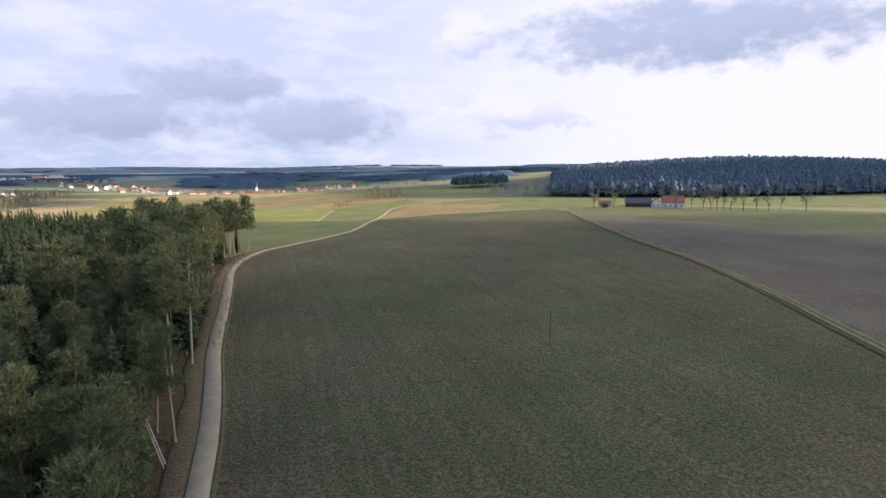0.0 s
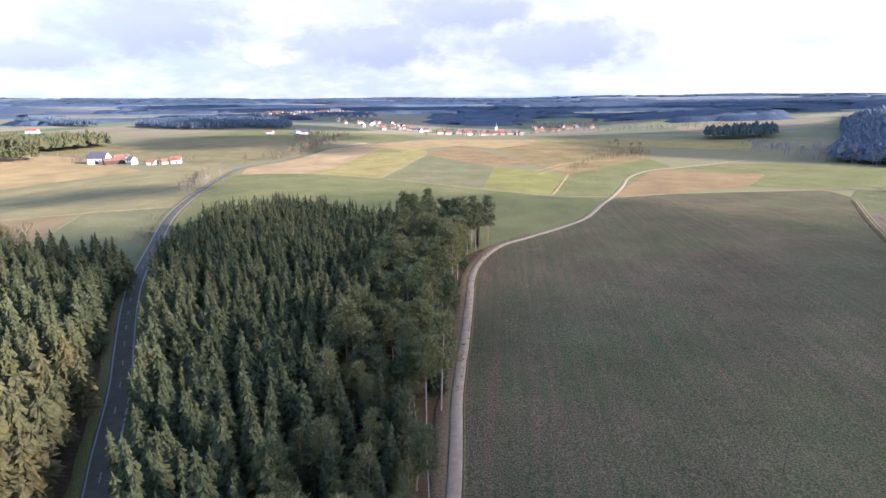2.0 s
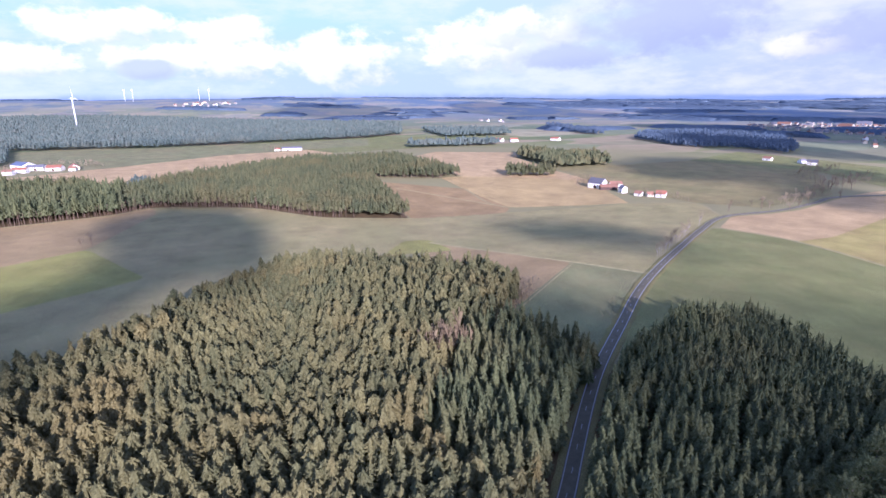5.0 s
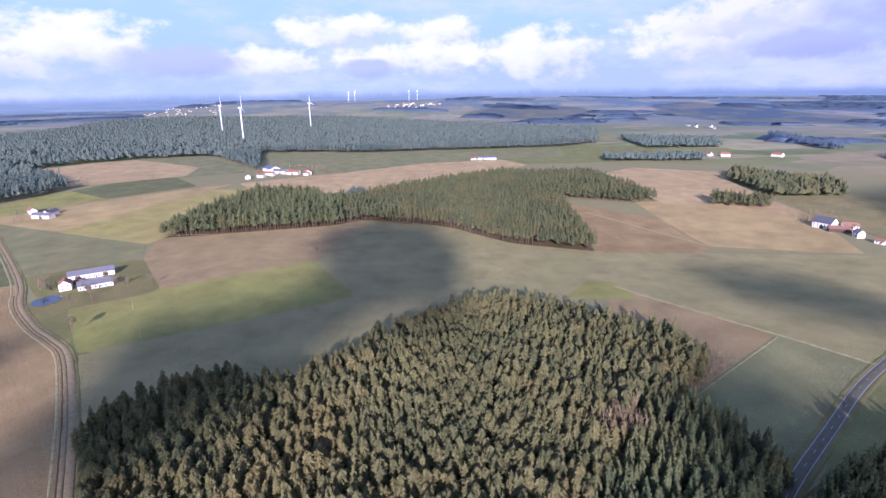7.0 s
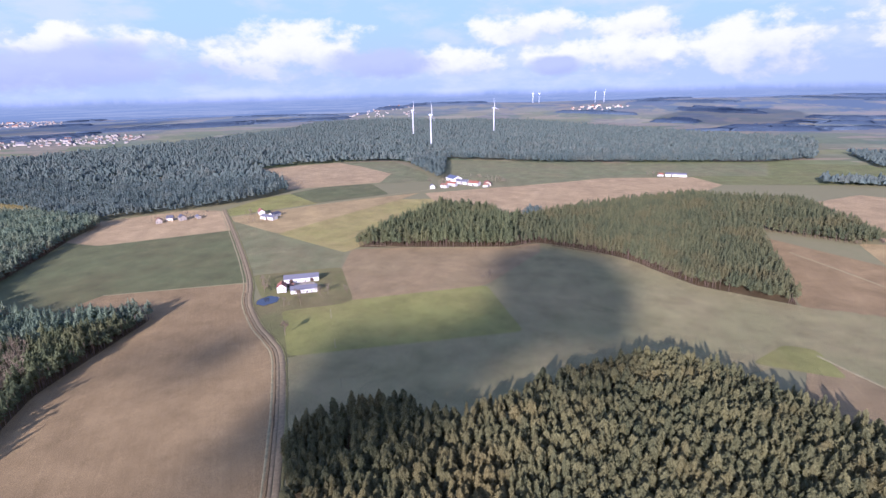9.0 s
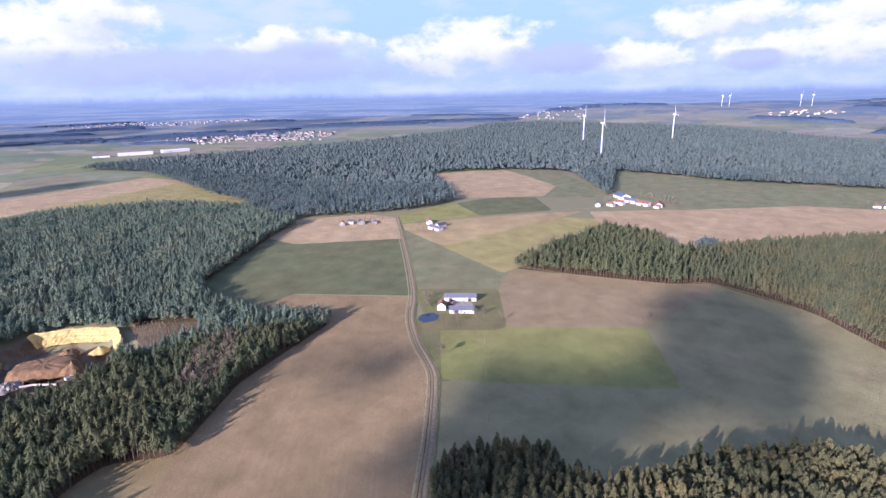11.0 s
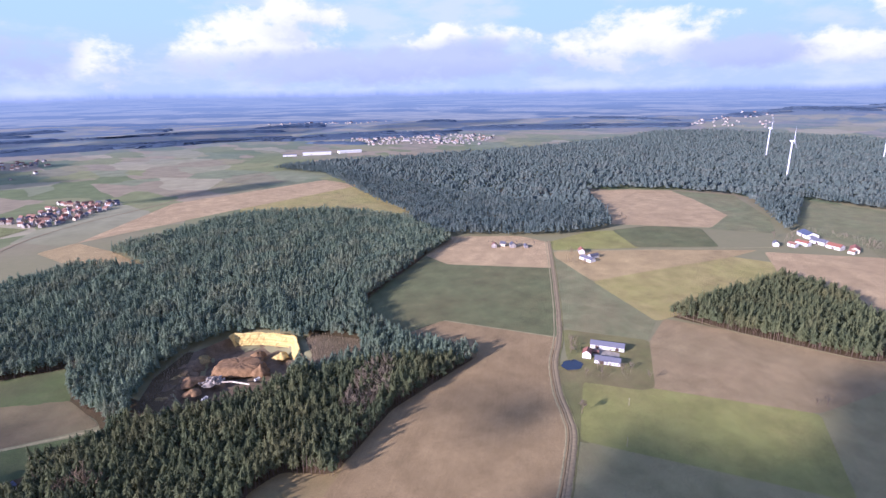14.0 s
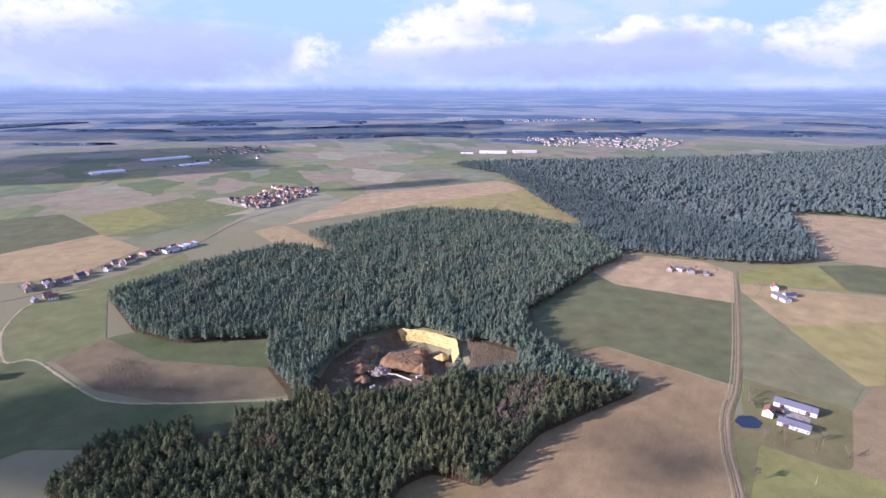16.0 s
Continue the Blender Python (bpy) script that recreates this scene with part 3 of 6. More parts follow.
drape("field", [(-86, 395), (-104, 538), (-28, 492), (-31, 374)], BRIGHT_MEADOW, "bright yellow-green grass plot")
drape("field", [(-182, 431), (-204, 629), (-105, 540), (-87, 396)], SAGE_CROP, "grey-green crop plot")
drape("field", [(-264, 449), (-184, 431), (-206, 632), (-232, 712), (-290, 700), (-281, 616), (-260, 490)], YELLOW_MEADOW, "straw-green meadow on the slope")
drape("field", [(-326, 438), (-266, 449), (-262, 490), (-283, 616), (-292, 702), (-360, 800), (-366, 760), (-362, 700), (-340, 580), (-343, 540), (-354, 490)], PINK_SOIL, "pale reddish bare soil by the road")
drape("field", [(-204, 633), (-196, 765), (-66, 568), (-104, 541)], BROWN_SOIL, "brown ploughed plot on the hill")
drape("field", [(-64, 568), (-136, 729), (-100, 812), (60, 781), (52, 634), (-26, 492)], SCRUB_GRASS, "rough bleached grassland with bare earth")
drape("field", [(-29, 373), (-25, 492), (50, 634), (66, 570), (43, 534), (18, 427), (6, 376)], MEADOW, "green meadow by the gravel way")
drape("field", [(-196, 768), (-234, 714), (-325, 697), (-330, 790), (-260, 900), (-100, 900), (-102, 815), (-138, 731)], STUBBLE, "tan stubble on the hilltop")
drape("field", [(-98, 816), (-100, 900), (40, 960), (220, 900), (170, 740), (62, 783)], YELLOW_MEADOW, "sunlit grass below the village")
# west of the road
drape("field", [(-205, 128), (-221, 131), (-287, 234), (-245, 259), (-198, 190), (-172, 152)], SAGE_CROP, "grey-green strip field between wood and road")
drape("field", [(-225, 133), (-270, 120), (-408, 175), (-291, 233)], OLIVE_CROP, "brownish green wedge of grass")
drape("field", [(-245, 263), (-290, 238), (-408, 179), (-362, 112), (-352, 72), (-328, 18), (-284, -27), (-258, -81), (-272, -101), (-232, -156), (-338, -205), (-410, -37), (-510, -80), (-645, -36), (-681, -34), (-636, 63), (-557, 126), (-521, 210), (-503, 318), (-464, 456), (-425, 521), (-364, 486), (-330, 412), (-284, 330)], PALE_CROP, "wide pale green winter crop beyond the wood")
drape("field", [(-760, 250), (-656, 343), (-530, 336), (-506, 316), (-522, 212)], BROWN_SOIL, "brown field along the wood")
drape("field", [(-656, 346), (-530, 340), (-469, 461), (-616, 526), (-700, 450), (-742, 392), (-745, 355)], STUBBLE, "tan stubble field")
drape("field", [(-616, 530), (-702, 452), (-745, 392), (-851, 382), (-980, 372), (-1080, 500), (-980, 640), (-900, 590), (-735, 545)], PINK_SOIL, "pale reddish ploughed land")
drape("field", [(-612, 532), (-730, 560), (-715, 660), (-700, 830), (-520, 900), (-380, 700), (-372, 560), (-430, 524)], OLIVE_GRASS, "olive-green grass slope")
drape("field", [(-700, 834), (-520, 904), (-340, 800), (-300, 930), (-420, 1080), (-760, 1050)], MEADOW, "dark green grass on the far slope")
# lane and barns
drape("field", [(-193, -329), (-170, -316), (-142, -350), (-114, -346), (-80, -300), (-100, -271), (-145, -298)], SCRUB_GRASS, "rough grass in the forest notch")
drape("field", [(-336, -206), (-358, -232), (-386, -262), (-425, -292), (-436, -274), (-420, -256), (-345, -200)], VERGE, "rough grass strip between lane and pasture")
drape("field", [(-385, 132), (-422, 163), (-418, 181), (-372, 181)], BRIGHT_MEADOW, "small yellow-green plot beyond the wood")
drape("field", [(-418, -255), (-448, -212), (-515, -82), (-413, -37), (-339, -207)], BRIGHT_MEADOW, "fresh green pasture before the barns")
drape("field", [(-455, -208), (-544, -250), (-617, -267), (-640, -190), (-660, -77), (-683, -38), (-648, -35), (-519, -83)], OLIVE_CROP, "olive-tan field behind the barnyard")
drape("field", [(-418, -262), (-455, -300), (-505, -338), (-546, -255), (-457, -205), (-446, -210)], VERGE, "rough grass yard round the barns")
drape("field", [(-424, -462), (-480, -333), (-430, -303), (-388, -270), (-358, -238), (-336, -217), (-276, -184), (-213, -152), (-150, -122), (-90, -95), (-60, -180), (-100, -270), (-145, -297), (-193, -326), (-256, -354), (-345, -363), (-384, -366), (-372, -405), (-354, -468)], BROWN_SOIL, "wide brown seedbed beside the lane")
drape("field", [(-426, -466), (-486, -336), (-565, -395), (-676, -483), (-582, -625), (-592, -680), (-480, -632), (-398, -595), (-364, -545), (-356, -475)], DARK_CROP, "dark green rectangular field")
drape("field", [(-584, -621), (-679, -486), (-745, -535), (-790, -572), (-792, -640), (-700, -755), (-684, -722), (-592, -684)], PINK_SOIL, "pale brown strip by the hamlet")
drape("field", [(-728, -512), (-660, -462), (-569, -386), (-512, -342), (-549, -258), (-605, -276), (-671, -400)], SAGE_CROP, "grey-green field by the farmhouse")
drape("field", [(-673, -402), (-607, -274), (-625, -268), (-826, -212), (-868, -206), (-950, -235), (-930, -300)], YELLOW_MEADOW, "yellow-green meadow")
drape("field", [(-730, -510), (-675, -405), (-932, -302), (-1000, -285), (-857, -425), (-755, -530)], STUBBLE, "tan field by the farmhouse")
drape("field", [(-790, -570), (-760, -535), (-868, -435), (-940, -524), (-900, -555)], BRIGHT_MEADOW, "small yellow meadow")
drape("field", [(-943, -526), (-870, -437), (-975, -340), (-1077, -412), (-1028, -488)], DARK_CROP, "dark green plot beyond the lane")
drape("field", [(-986, -556), (-1325, -822), (-1420, -760), (-1482, -654), (-1400, -560), (-1250, -420), (-1105, -400), (-1030, -486)], PINK_SOIL, "pale brown field in the forest bay")
drape("field", [(-1400, -560), (-1482, -654), (-1520, -506), (-1290, -352), (-1150, -300), (-1080, -410), (-1105, -398), (-1250, -420)], SAGE_CROP, "grey-green field in the forest bay")
drape("field", [(-870, -205), (-1000, -270), (-1103, -129), (-1252, 78), (-1290, 260), (-1180, 300), (-1020, 200), (-906, 45), (-780, -87), (-850, -131)], PINK_SOIL, "wide pale pinkish field")
drape("field", [(-1106, -127), (-1160, -152), (-1210, -280), (-1583, -355), (-1555, -217), (-1510, -60), (-1527, 490), (-1300, 420), (-1254, 80)], SAGE_CROP, "blue-green field before the forest")
drape("field", [(-1292, 262), (-1300, 424), (-1527, 494), (-1500, 700), (-1230, 700), (-1190, 486), (-1180, 302)], MEADOW, "grass beyond the white hall")
# west valley
drape("field", [(128, -752), (97, -758), (51, -706), (-59, -672), (-44, -600), (75, -668)], VALLEY_GREEN, "green field in a forest bay")
drape("field", [(75, -670), (-44, -602), (-55, -536), (56, -569), (126, -623), (175, -708), (130, -750)], BROWN_FALLOW, "tan field with bare bushes")
drape("field", [(-58, -520), (56, -564), (108, -586), (136, -617), (199, -717), (235, -727), (420, -700), (400, -420), (170, -535), (112, -510), (0, -498)], VALLEY_GREEN, "green valley meadow")
drape("field", [(178, -710), (132, -752), (145, -895), (24, -1000), (40, -1110), (146, -1005), (236, -940), (255, -841), (230, -732)], MEADOW, "meadow by the row of houses")
drape("field", [(-104, -1220), (-170, -1250), (-205, -1126), (-226, -956), (-140, -1050)], STUBBLE, "brown field in a forest notch")
drape("field", [(432, -1588), (309, -1596), (196, -1335), (353, -1249), (520, -1270)], DARK_CROP, "dark blue-green field in shade")
drape("field", [(266, -1542), (140, -1620), (60, -1420), (190, -1310)], BRIGHT_MEADOW, "yellow-green chequered plot")
drape("field", [(136, -1622), (26, -1703), (-118, -1468), (118, -1275), (186, -1312), (58, -1422)], MEADOW, "green chequered plot")
drape("field", [(353, -1245), (200, -1330), (115, -1178), (205, -1039), (400, -1057)], STUBBLE, "tan field by the railway")
drape("field", [(-442, -1531), (-935, -1583), (-960, -1420), (-541, -1336), (-172, -1250)], PINK_SOIL, "pale brown land beyond the wood")
drape("field", [(-541, -1332), (-958, -1416), (-920, -1297), (-875, -1062), (-760, -1000), (-700, -1135), (-500, -1245)], YELLOW_MEADOW, "yellowish strip beyond the wood")

# ---- ways ----
way = ribbon("gravel_way", GRAVEL_LINE, 2.3, GRAVEL, lift=0.33, rag=0.02)
tagged(way, "pale gravel farm way between wood and field", "track", kind="structure")
tagged(ribbon("verge", offset_line(GRAVEL_LINE, -1.55), 0.4, TRACK_GRASS, lift=0.26, thick=0.05, seed=3, rag=0.25), "thin grassy verge of the gravel way", "verge", kind="structure")
tagged(ribbon("litter_bank", offset_line(GRAVEL_LINE[:int(len(GRAVEL_LINE) * 0.47)], 2.6), 2.8, LITTER, lift=0.24, thick=0.1, seed=2, rag=0.2), "bank of brown needle litter beside the gravel way", "verge", kind="structure")

road = ribbon("road", ROAD_LINE, 5.4, ASPHALT, lift=0.36, rag=0.01)
tagged(road, "narrow dark asphalt country road with white edge lines", "road", kind="structure")
for by in (2.35, -2.35):
    ribbon("edge_line", offset_line(ROAD_LINE, by), 0.14, ROAD_PAINT, lift=0.46, thick=0.01, rag=0.03, parent=road)
dense = curve_points(ROAD_LINE[::3], 1.0)
for k in range(0, len(dense) - 6, 12):
    ribbon("centre_dash", dense[k:k + 4], 0.08, ROAD_PAINT, lift=0.46, thick=0.01, rag=0.02, parent=road)
for by in (3.9, -3.9):
    tagged(ribbon("verge", offset_line(ROAD_LINE, by), 2.2, VERGE, lift=0.30, rag=0.25), "mown verge of the country road", "verge", kind="structure")

lane = ribbon("lane", LANE_LINE, 3.4, DIRT, lift=0.36, rag=0.05)
tagged(lane, "grey-brown farm lane with worn wheel tracks", "lane", kind="structure")
for by, wide, mat, lab in ((3.2, 2.0, DIRT, "bare earth edge of the lane"), (-3.0, 1.4, VERGE, "grassy verge of the lane"), (7.0, 1.2, PALE_TRACK, "pale wheel track in the seedbed beside the lane")):
    tagged(ribbon("verge", offset_line(LANE_LINE, by), wide, mat, lift=0.29, rag=0.3), lab, "verge", kind="structure")

tagged(ribbon("ditch", offset_line(LANE_LINE[len(LANE_LINE) // 4:len(LANE_LINE) * 6 // 10], -2.7), 0.7, FOREST_FLOOR, lift=0.30, thick=0.03, rag=0.3), "narrow dark ditch along the lane", "ditch", kind="structure")
tagged(ribbon("ditch", offset_line(LANE_LINE[:len(LANE_LINE) * 5 // 10], 4.6), 0.7, FOREST_FLOOR, lift=0.30, thick=0.03, rag=0.3), "narrow dark furrow along the lane", "ditch", kind="structure")
double = tagged(ribbon("grass_track", TRACK_LINE, 3.2, TRACK_GRASS, lift=0.26, thick=0.04, rag=0.15), "grass farm track with two worn ruts", "track", kind="structure")
for by in (0.85, -0.85):
    ribbon("rut", offset_line(TRACK_LINE, by), 0.5, DIRT, lift=0.30, thick=0.02, rag=0.2, parent=double)
tagged(ribbon("ditch_edge", offset_line(TRACK_LINE, -2.5), 0.9, FOREST_FLOOR, lift=0.26, thick=0.04, rag=0.3), "dark unmown strip beside the grass track", "verge", kind="structure")


def grass_track(pts, wide, lab):
    """A narrow way, ditch or strip across the fields."""
    mat = DIRT if "railway" in lab else FOREST_FLOOR if ("ditch" in lab or "gully" in lab) else STUBBLE if "bare pale" in lab or "bushy" in lab else PALE_TRACK
    tagged(ribbon("grass_track", curve_points(pts), wide, mat, lift=0.33, rag=0.3, seed=len(pts)), lab, "track", kind="structure")


grass_track([(9, 375), (-31, 371), (-84, 392), (-177, 428), (-266, 446), (-330, 436)], 3.0, "bleached grass track between the meadows")
grass_track([(9, 371), (51, 397), (118, 426), (170, 452), (240, 470)], 1.8, "bleached grass track towards the farm")
grass_track([(-408, 179), (-330, 215), (-290, 236), (-245, 262)], 2.2, "pale grass track to the road")
grass_track([(-656, 345), (-528, 337), (-469, 459), (-425, 519), (-366, 486)], 2.2, "pale track between tan fields")
grass_track([(-700, 260), (-620, 300), (-530, 337)], 1.6, "pale track on the brown field")
grass_track([(-750, -532), (-857, -430), (-1018, -290), (-1060, -262)], 3.4, "pale farm lane to the large farm")
grass_track([(-30, -505), (-56, -525), (56, -566), (108, -590), (136, -621), (199, -721), (228, -730), (253, -841), (234, -941), (172, -959)], 3.4, "pale valley track")
grass_track([(-424, -464), (-482, -334)], 1.6, "bleached field edge")
grass_track([(-640, -268), (-641, -190), (-661, -77), (-685, -37), (-637, 62), (-558, 125), (-520, 212)], 2.0, "bleached grass along the wood edge")
grass_track([(284, -953), (146, -1011), (33, -1140), (-92, -1342), (-231, -1454), (-455, -1574), (-900, -1900)], 5.0, "railway line on a low bank")
grass_track([(-220, 133), (-255, 186), (-287, 234)], 0.8, "bleached strip between two fields")
grass_track([(-182, 432), (-200, 560), (-206, 630)], 1.6, "pale strip between two plots")
grass_track([(-59, 507), (-48, 540), (-39, 572)], 2.6, "bare pale earth strip in rough grass")
grass_track([(-52, 491), (-40, 530), (-30, 564)], 2.6, "bare pale earth strip in rough grass")
grass_track([(-46, 545), (-23, 592), (12, 612)], 2.6, "bare pale earth strip in rough grass")
grass_track([(-31, 374), (-29, 440), (-27, 492)], 2.0, "bushy tan strip between two plots")

# ---- trees ----


def conifer(rng, tiers, arms, wide=0.16, low=0.12, droop=0.0, power=0.7, full=1.0):
    """A conifer of height 1: whorls of feathered, tilted branches round a leading shoot."""
    v, f = [], []
    for k in range(tiers):
        u = (k + 0.5 * rng.random()) / tiers
        z = low + (0.96 - low) * u
        r0 = wide * (1 - u) ** power + 0.014
        turn = rng.random() * 6.28
        n = arms if u < 0.75 else max(4, arms - 3)
        for a in range(n):
            an = turn + (a + 0.35 * rng.normal()) * 6.283 / n
            r = r0 * (0.65 + 0.55 * rng.random())
            c, s = math.cos(an), math.sin(an)
            h = r * (0.24 + 0.12 * rng.random()) * full
            roll = h * 0.45 * min(1.0, 1 / full ** 2) * rng.normal()
            zt = z - r * (droop + 0.22 * rng.normal())
            zm = z - r * 0.12
            b = len(v)
            v += [(0, 0, z), (0.6 * r * c - h * s, 0.6 * r * s + h * c, zm + roll), (r * c, r * s, zt), (0.6 * r * c + h * s, 0.6 * r * s - h * c, zm - roll)]
            f += [(b, b + 1, b + 2), (b, b + 2, b + 3)]
    b = len(v)
    v += [(0.016, 0, 0.91), (-0.008, 0.014, 0.91), (-0.008, -0.014, 0.91), (0, 0, 1.0)]
    f += [(b, b + 1, b + 3), (b + 1, b + 2, b + 3), (b + 2, b, b + 3)]
    return np.array(v), np.array(f)


def pine(rng, clumps, leaves, low=0.5, wide=0.17, fine=1.0, flat=(1, 1, 0.7), limbs=None):
    """A pine of height 1: cushions of needle sprays high on the stem."""
    v, f = [], []
    for k in range(clumps):
        u = (k + rng.random()) / clumps
        z = low + (0.97 - low) * u
        ring = wide * (1 - 0.75 * u ** 2.2) * math.sqrt(min(1, 0.35 + u * 2))
        an, rr = rng.random() * 6.28, ring * (0.35 + 0.65 * math.sqrt(rng.random()))
        cx, cy, size = rr * math.cos(an), rr * math.sin(an), 0.055 + 0.03 * rng.random()
        if limbs is not None:
            limbs.append((cx, cy, z))
        for _ in range(leaves):
            d = rng.normal(size=3)
            d /= np.linalg.norm(d)
            p = np.array([cx, cy, z]) + d * size * (0.35 + 0.65 * rng.random()) * flat
            t = np.cross(d, rng.normal(size=3))
            t /= np.linalg.norm(t)
            s = np.cross(d, t)
            w = size * fine * (0.55 + 0.4 * rng.random())
            out = d * 0.8 + s * 0.5 + np.array([0.0, 0.0, 0.35])
            b = len(v)
            v += [p - t * w * 0.27 - out * w * 0.4, p + t * w * 0.27 - out * w * 0.4, p + out * w * 1.25]
            f.append((b, b + 1, b + 2))
    return np.array(v), np.array(f)


def skirted(rng, tiers, sides, wide, low=0.2, power=0.8, ragged=0.5, steep=1.0):
    """A forest conifer of height 1: overlapping skirts of long and short branches under a leading shoot."""
    v, f = [], []
    step = (0.94 - low) / tiers
    for k in range(tiers):
        u = (k + 0.4 * rng.random()) / tiers
        z = low + (0.94 - low) * u
        r0 = wide * (1 - u) ** power + 0.012
        n = sides if u < 0.7 else max(5, sides - 3)
        turn, b = rng.random() * 6.28, len(v)
        ox, oy = r0 * 0.15 * rng.normal(size=2)
        v.append((ox * 0.5, oy * 0.5, min(0.985, z + step * 1.1 + r0 * steep)))
        for a in range(n):
            an = turn + (a + 0.3 * rng.normal()) * 6.283 / n
            r = r0 * (1.0 - ragged * 0.5 + ragged * rng.random()) * (1.0 if a % 2 else 1.0 - 0.45 * ragged)
            v.append((ox + r * math.cos(an), oy + r * math.sin(an), z - r0 * 0.35 * rng.random() + (0.0 if a % 2 else 0.3 * r0)))
        f += [(b, b + 1 + a, b + 1 + (a + 1) % n) for a in range(n)]
    b = len(v)
    v += [(0.012, 0, 0.93), (-0.006, 0.011, 0.93), (-0.006, -0.011, 0.93), (0, 0, 1.0)]
    f += [(b, b + 1, b + 3), (b + 1, b + 2, b + 3), (b + 2, b, b + 3)]
    return np.array(v), np.array(f)


def branched(rng, whorls, arms, wide, low=0.2, power=0.8, plump=0.0, core=4):
    """A forest conifer of height 1: whorls of upturned, feathered branches round a dark core; plump rounds the crown."""
    cv, cf = skirted(rng, core, 6, wide * 0.55, low, power, 0.3)
    v, f = [tuple(p) for p in cv], [tuple(q) for q in cf]

    def reach(u):
        cone = (1 - u) ** power
        return wide * (cone * (1 - plump) + plump * math.sqrt(max(0.0, 1 - (1.35 * u - 0.35) ** 2)))

    for k in range(whorls):
        u0, turn = (k + 0.3 * rng.random()) / whorls, rng.random() * 6.28
        n = arms if u0 < 0.8 else max(4, arms - 3)
        for a in range(n):
            u = min(0.98, max(0.0, u0 + 0.35 / whorls * rng.normal()))
            an = turn + (a + 0.45 * rng.random()) * 6.283 / n
            z = low + (0.95 - low) * u
            r = (reach(u) + 0.012) * (0.72 + 0.48 * rng.random())
            c, s = math.cos(an), math.sin(an)
            w = (0.010 + 0.15 * r) * (0.7 + 0.6 * rng.random())
            droop = r * (0.45 + 0.3 * rng.random())
            roll = w * 0.7 * rng.normal()
            b = len(v)
            v += [(0.2 * r * c, 0.2 * r * s, z + droop), (0.66 * r * c - w * s, 0.66 * r * s + w * c, z + 0.2 * droop + roll), (1.05 * r * c, 1.05 * r * s, z + 0.10 * r * rng.normal()),
                  (0.66 * r * c + w * s, 0.66 * r * s - w * c, z + 0.2 * droop - roll)]
            f += [(b, b + 1, b + 2), (b, b + 2, b + 3)]
    return np.array(v), np.array(f)


def tube(v, f, p, q, r0, r1, sides=4):
    p, q = np.array(p, float), np.array(q, float)
    d = q - p
    d /= np.linalg.norm(d) + 1e-9
    a = np.cross(d, (0.3, 0.9, 0.2))
    a /= np.linalg.norm(a) + 1e-9
    c = np.cross(d, a)
    b = len(v)
    for at, r in ((p, r0), (q, r1)):
        for k in range(sides):
            an = 6.283 * k / sides
            v.append(tuple(at + r * (a * math.cos(an) + c * math.sin(an))))
    for k in range(sides):
        m = (k + 1) % sides
        f += [(b + k, b + m, b + sides + m), (b + k, b + sides + m, b + sides + k)]


def bare(rng, depth=4, spread=0.55, first=0.3, thick=0.016, twig=0.0022):
    """A leafless tree of height 1: the trunk with its limbs, and the twigs."""
    tv, tf, v, f = [], [], [], []

    def grow(p, d, length, r, left):
        q = p + d * length
        if left >= depth - 1:
            tube(tv, tf, p, q, r, r * 0.65, 5)
        else:
            tube(v, f, p, q, r, r * 0.6, 3)
        if left == 0:
            return
        for _ in range(3 if left < depth else 4):
            e = d + spread * rng.normal(size=3)
            e[2] = abs(e[2]) * 0.7 + 0.25
            e /= np.linalg.norm(e)
            grow(q - d * length * 0.35 * rng.random(), e, length * (0.62 + 0.2 * rng.random()), max(r * 0.55, twig), left - 1)

    grow(np.zeros(3), np.array([0, 0, 1.0]), first, thick, depth)
    tv, v = np.array(tv), np.array(v)
    top = v[:, 2].max()
    tv[:, 2] /= top
    v[:, 2] /= top
    return tv, np.array(tf), v, np.array(f)


def whole(tree):
    tv, tf, v, f = tree
    return np.vstack([tv, v]), np.vstack([tf, f + len(tv)])


def stem(rng):
    """The bare lower stem of a forest tree of height 1."""
    v, f = [], []
    tube(v, f, (0, 0, 0), (0.01 * rng.normal(), 0.01 * rng.normal(), 0.6), 0.011, 0.007, 4)
    return np.array(v), np.array(f)


def inside(outline, x, y):
    p = np.array(outline, float)
    hit = np.zeros(len(x), bool)
    for (ax, ay), (bx, by) in zip(p, np.roll(p, -1, 0)):
        cross = ((ay > y) != (by > y)) & (x < (bx - ax) * (y - ay) / (by - ay + 1e-12) + ax)
        hit ^= cross
    return hit


def near_line(line, x, y, wide):
    d = np.full(len(x), 1e9)
    for q in line:
        d = np.minimum(d, np.hypot(x - q[0], y - q[1]))
    return d < wide


def stand_of(x, y):
    """How the growth of a wood varies from stand to stand, -1 to 1."""
    a = np.sin(x * 0.043 + 1.3 * np.sin(y * 0.031)) * np.cos(y * 0.052 - 0.9 * np.sin(x * 0.027))
    b = np.sin(x * 0.13 + y * 0.09) * np.sin(y * 0.17 - x * 0.06 + 2.0)
    return 0.6 * a + 0.4 * b


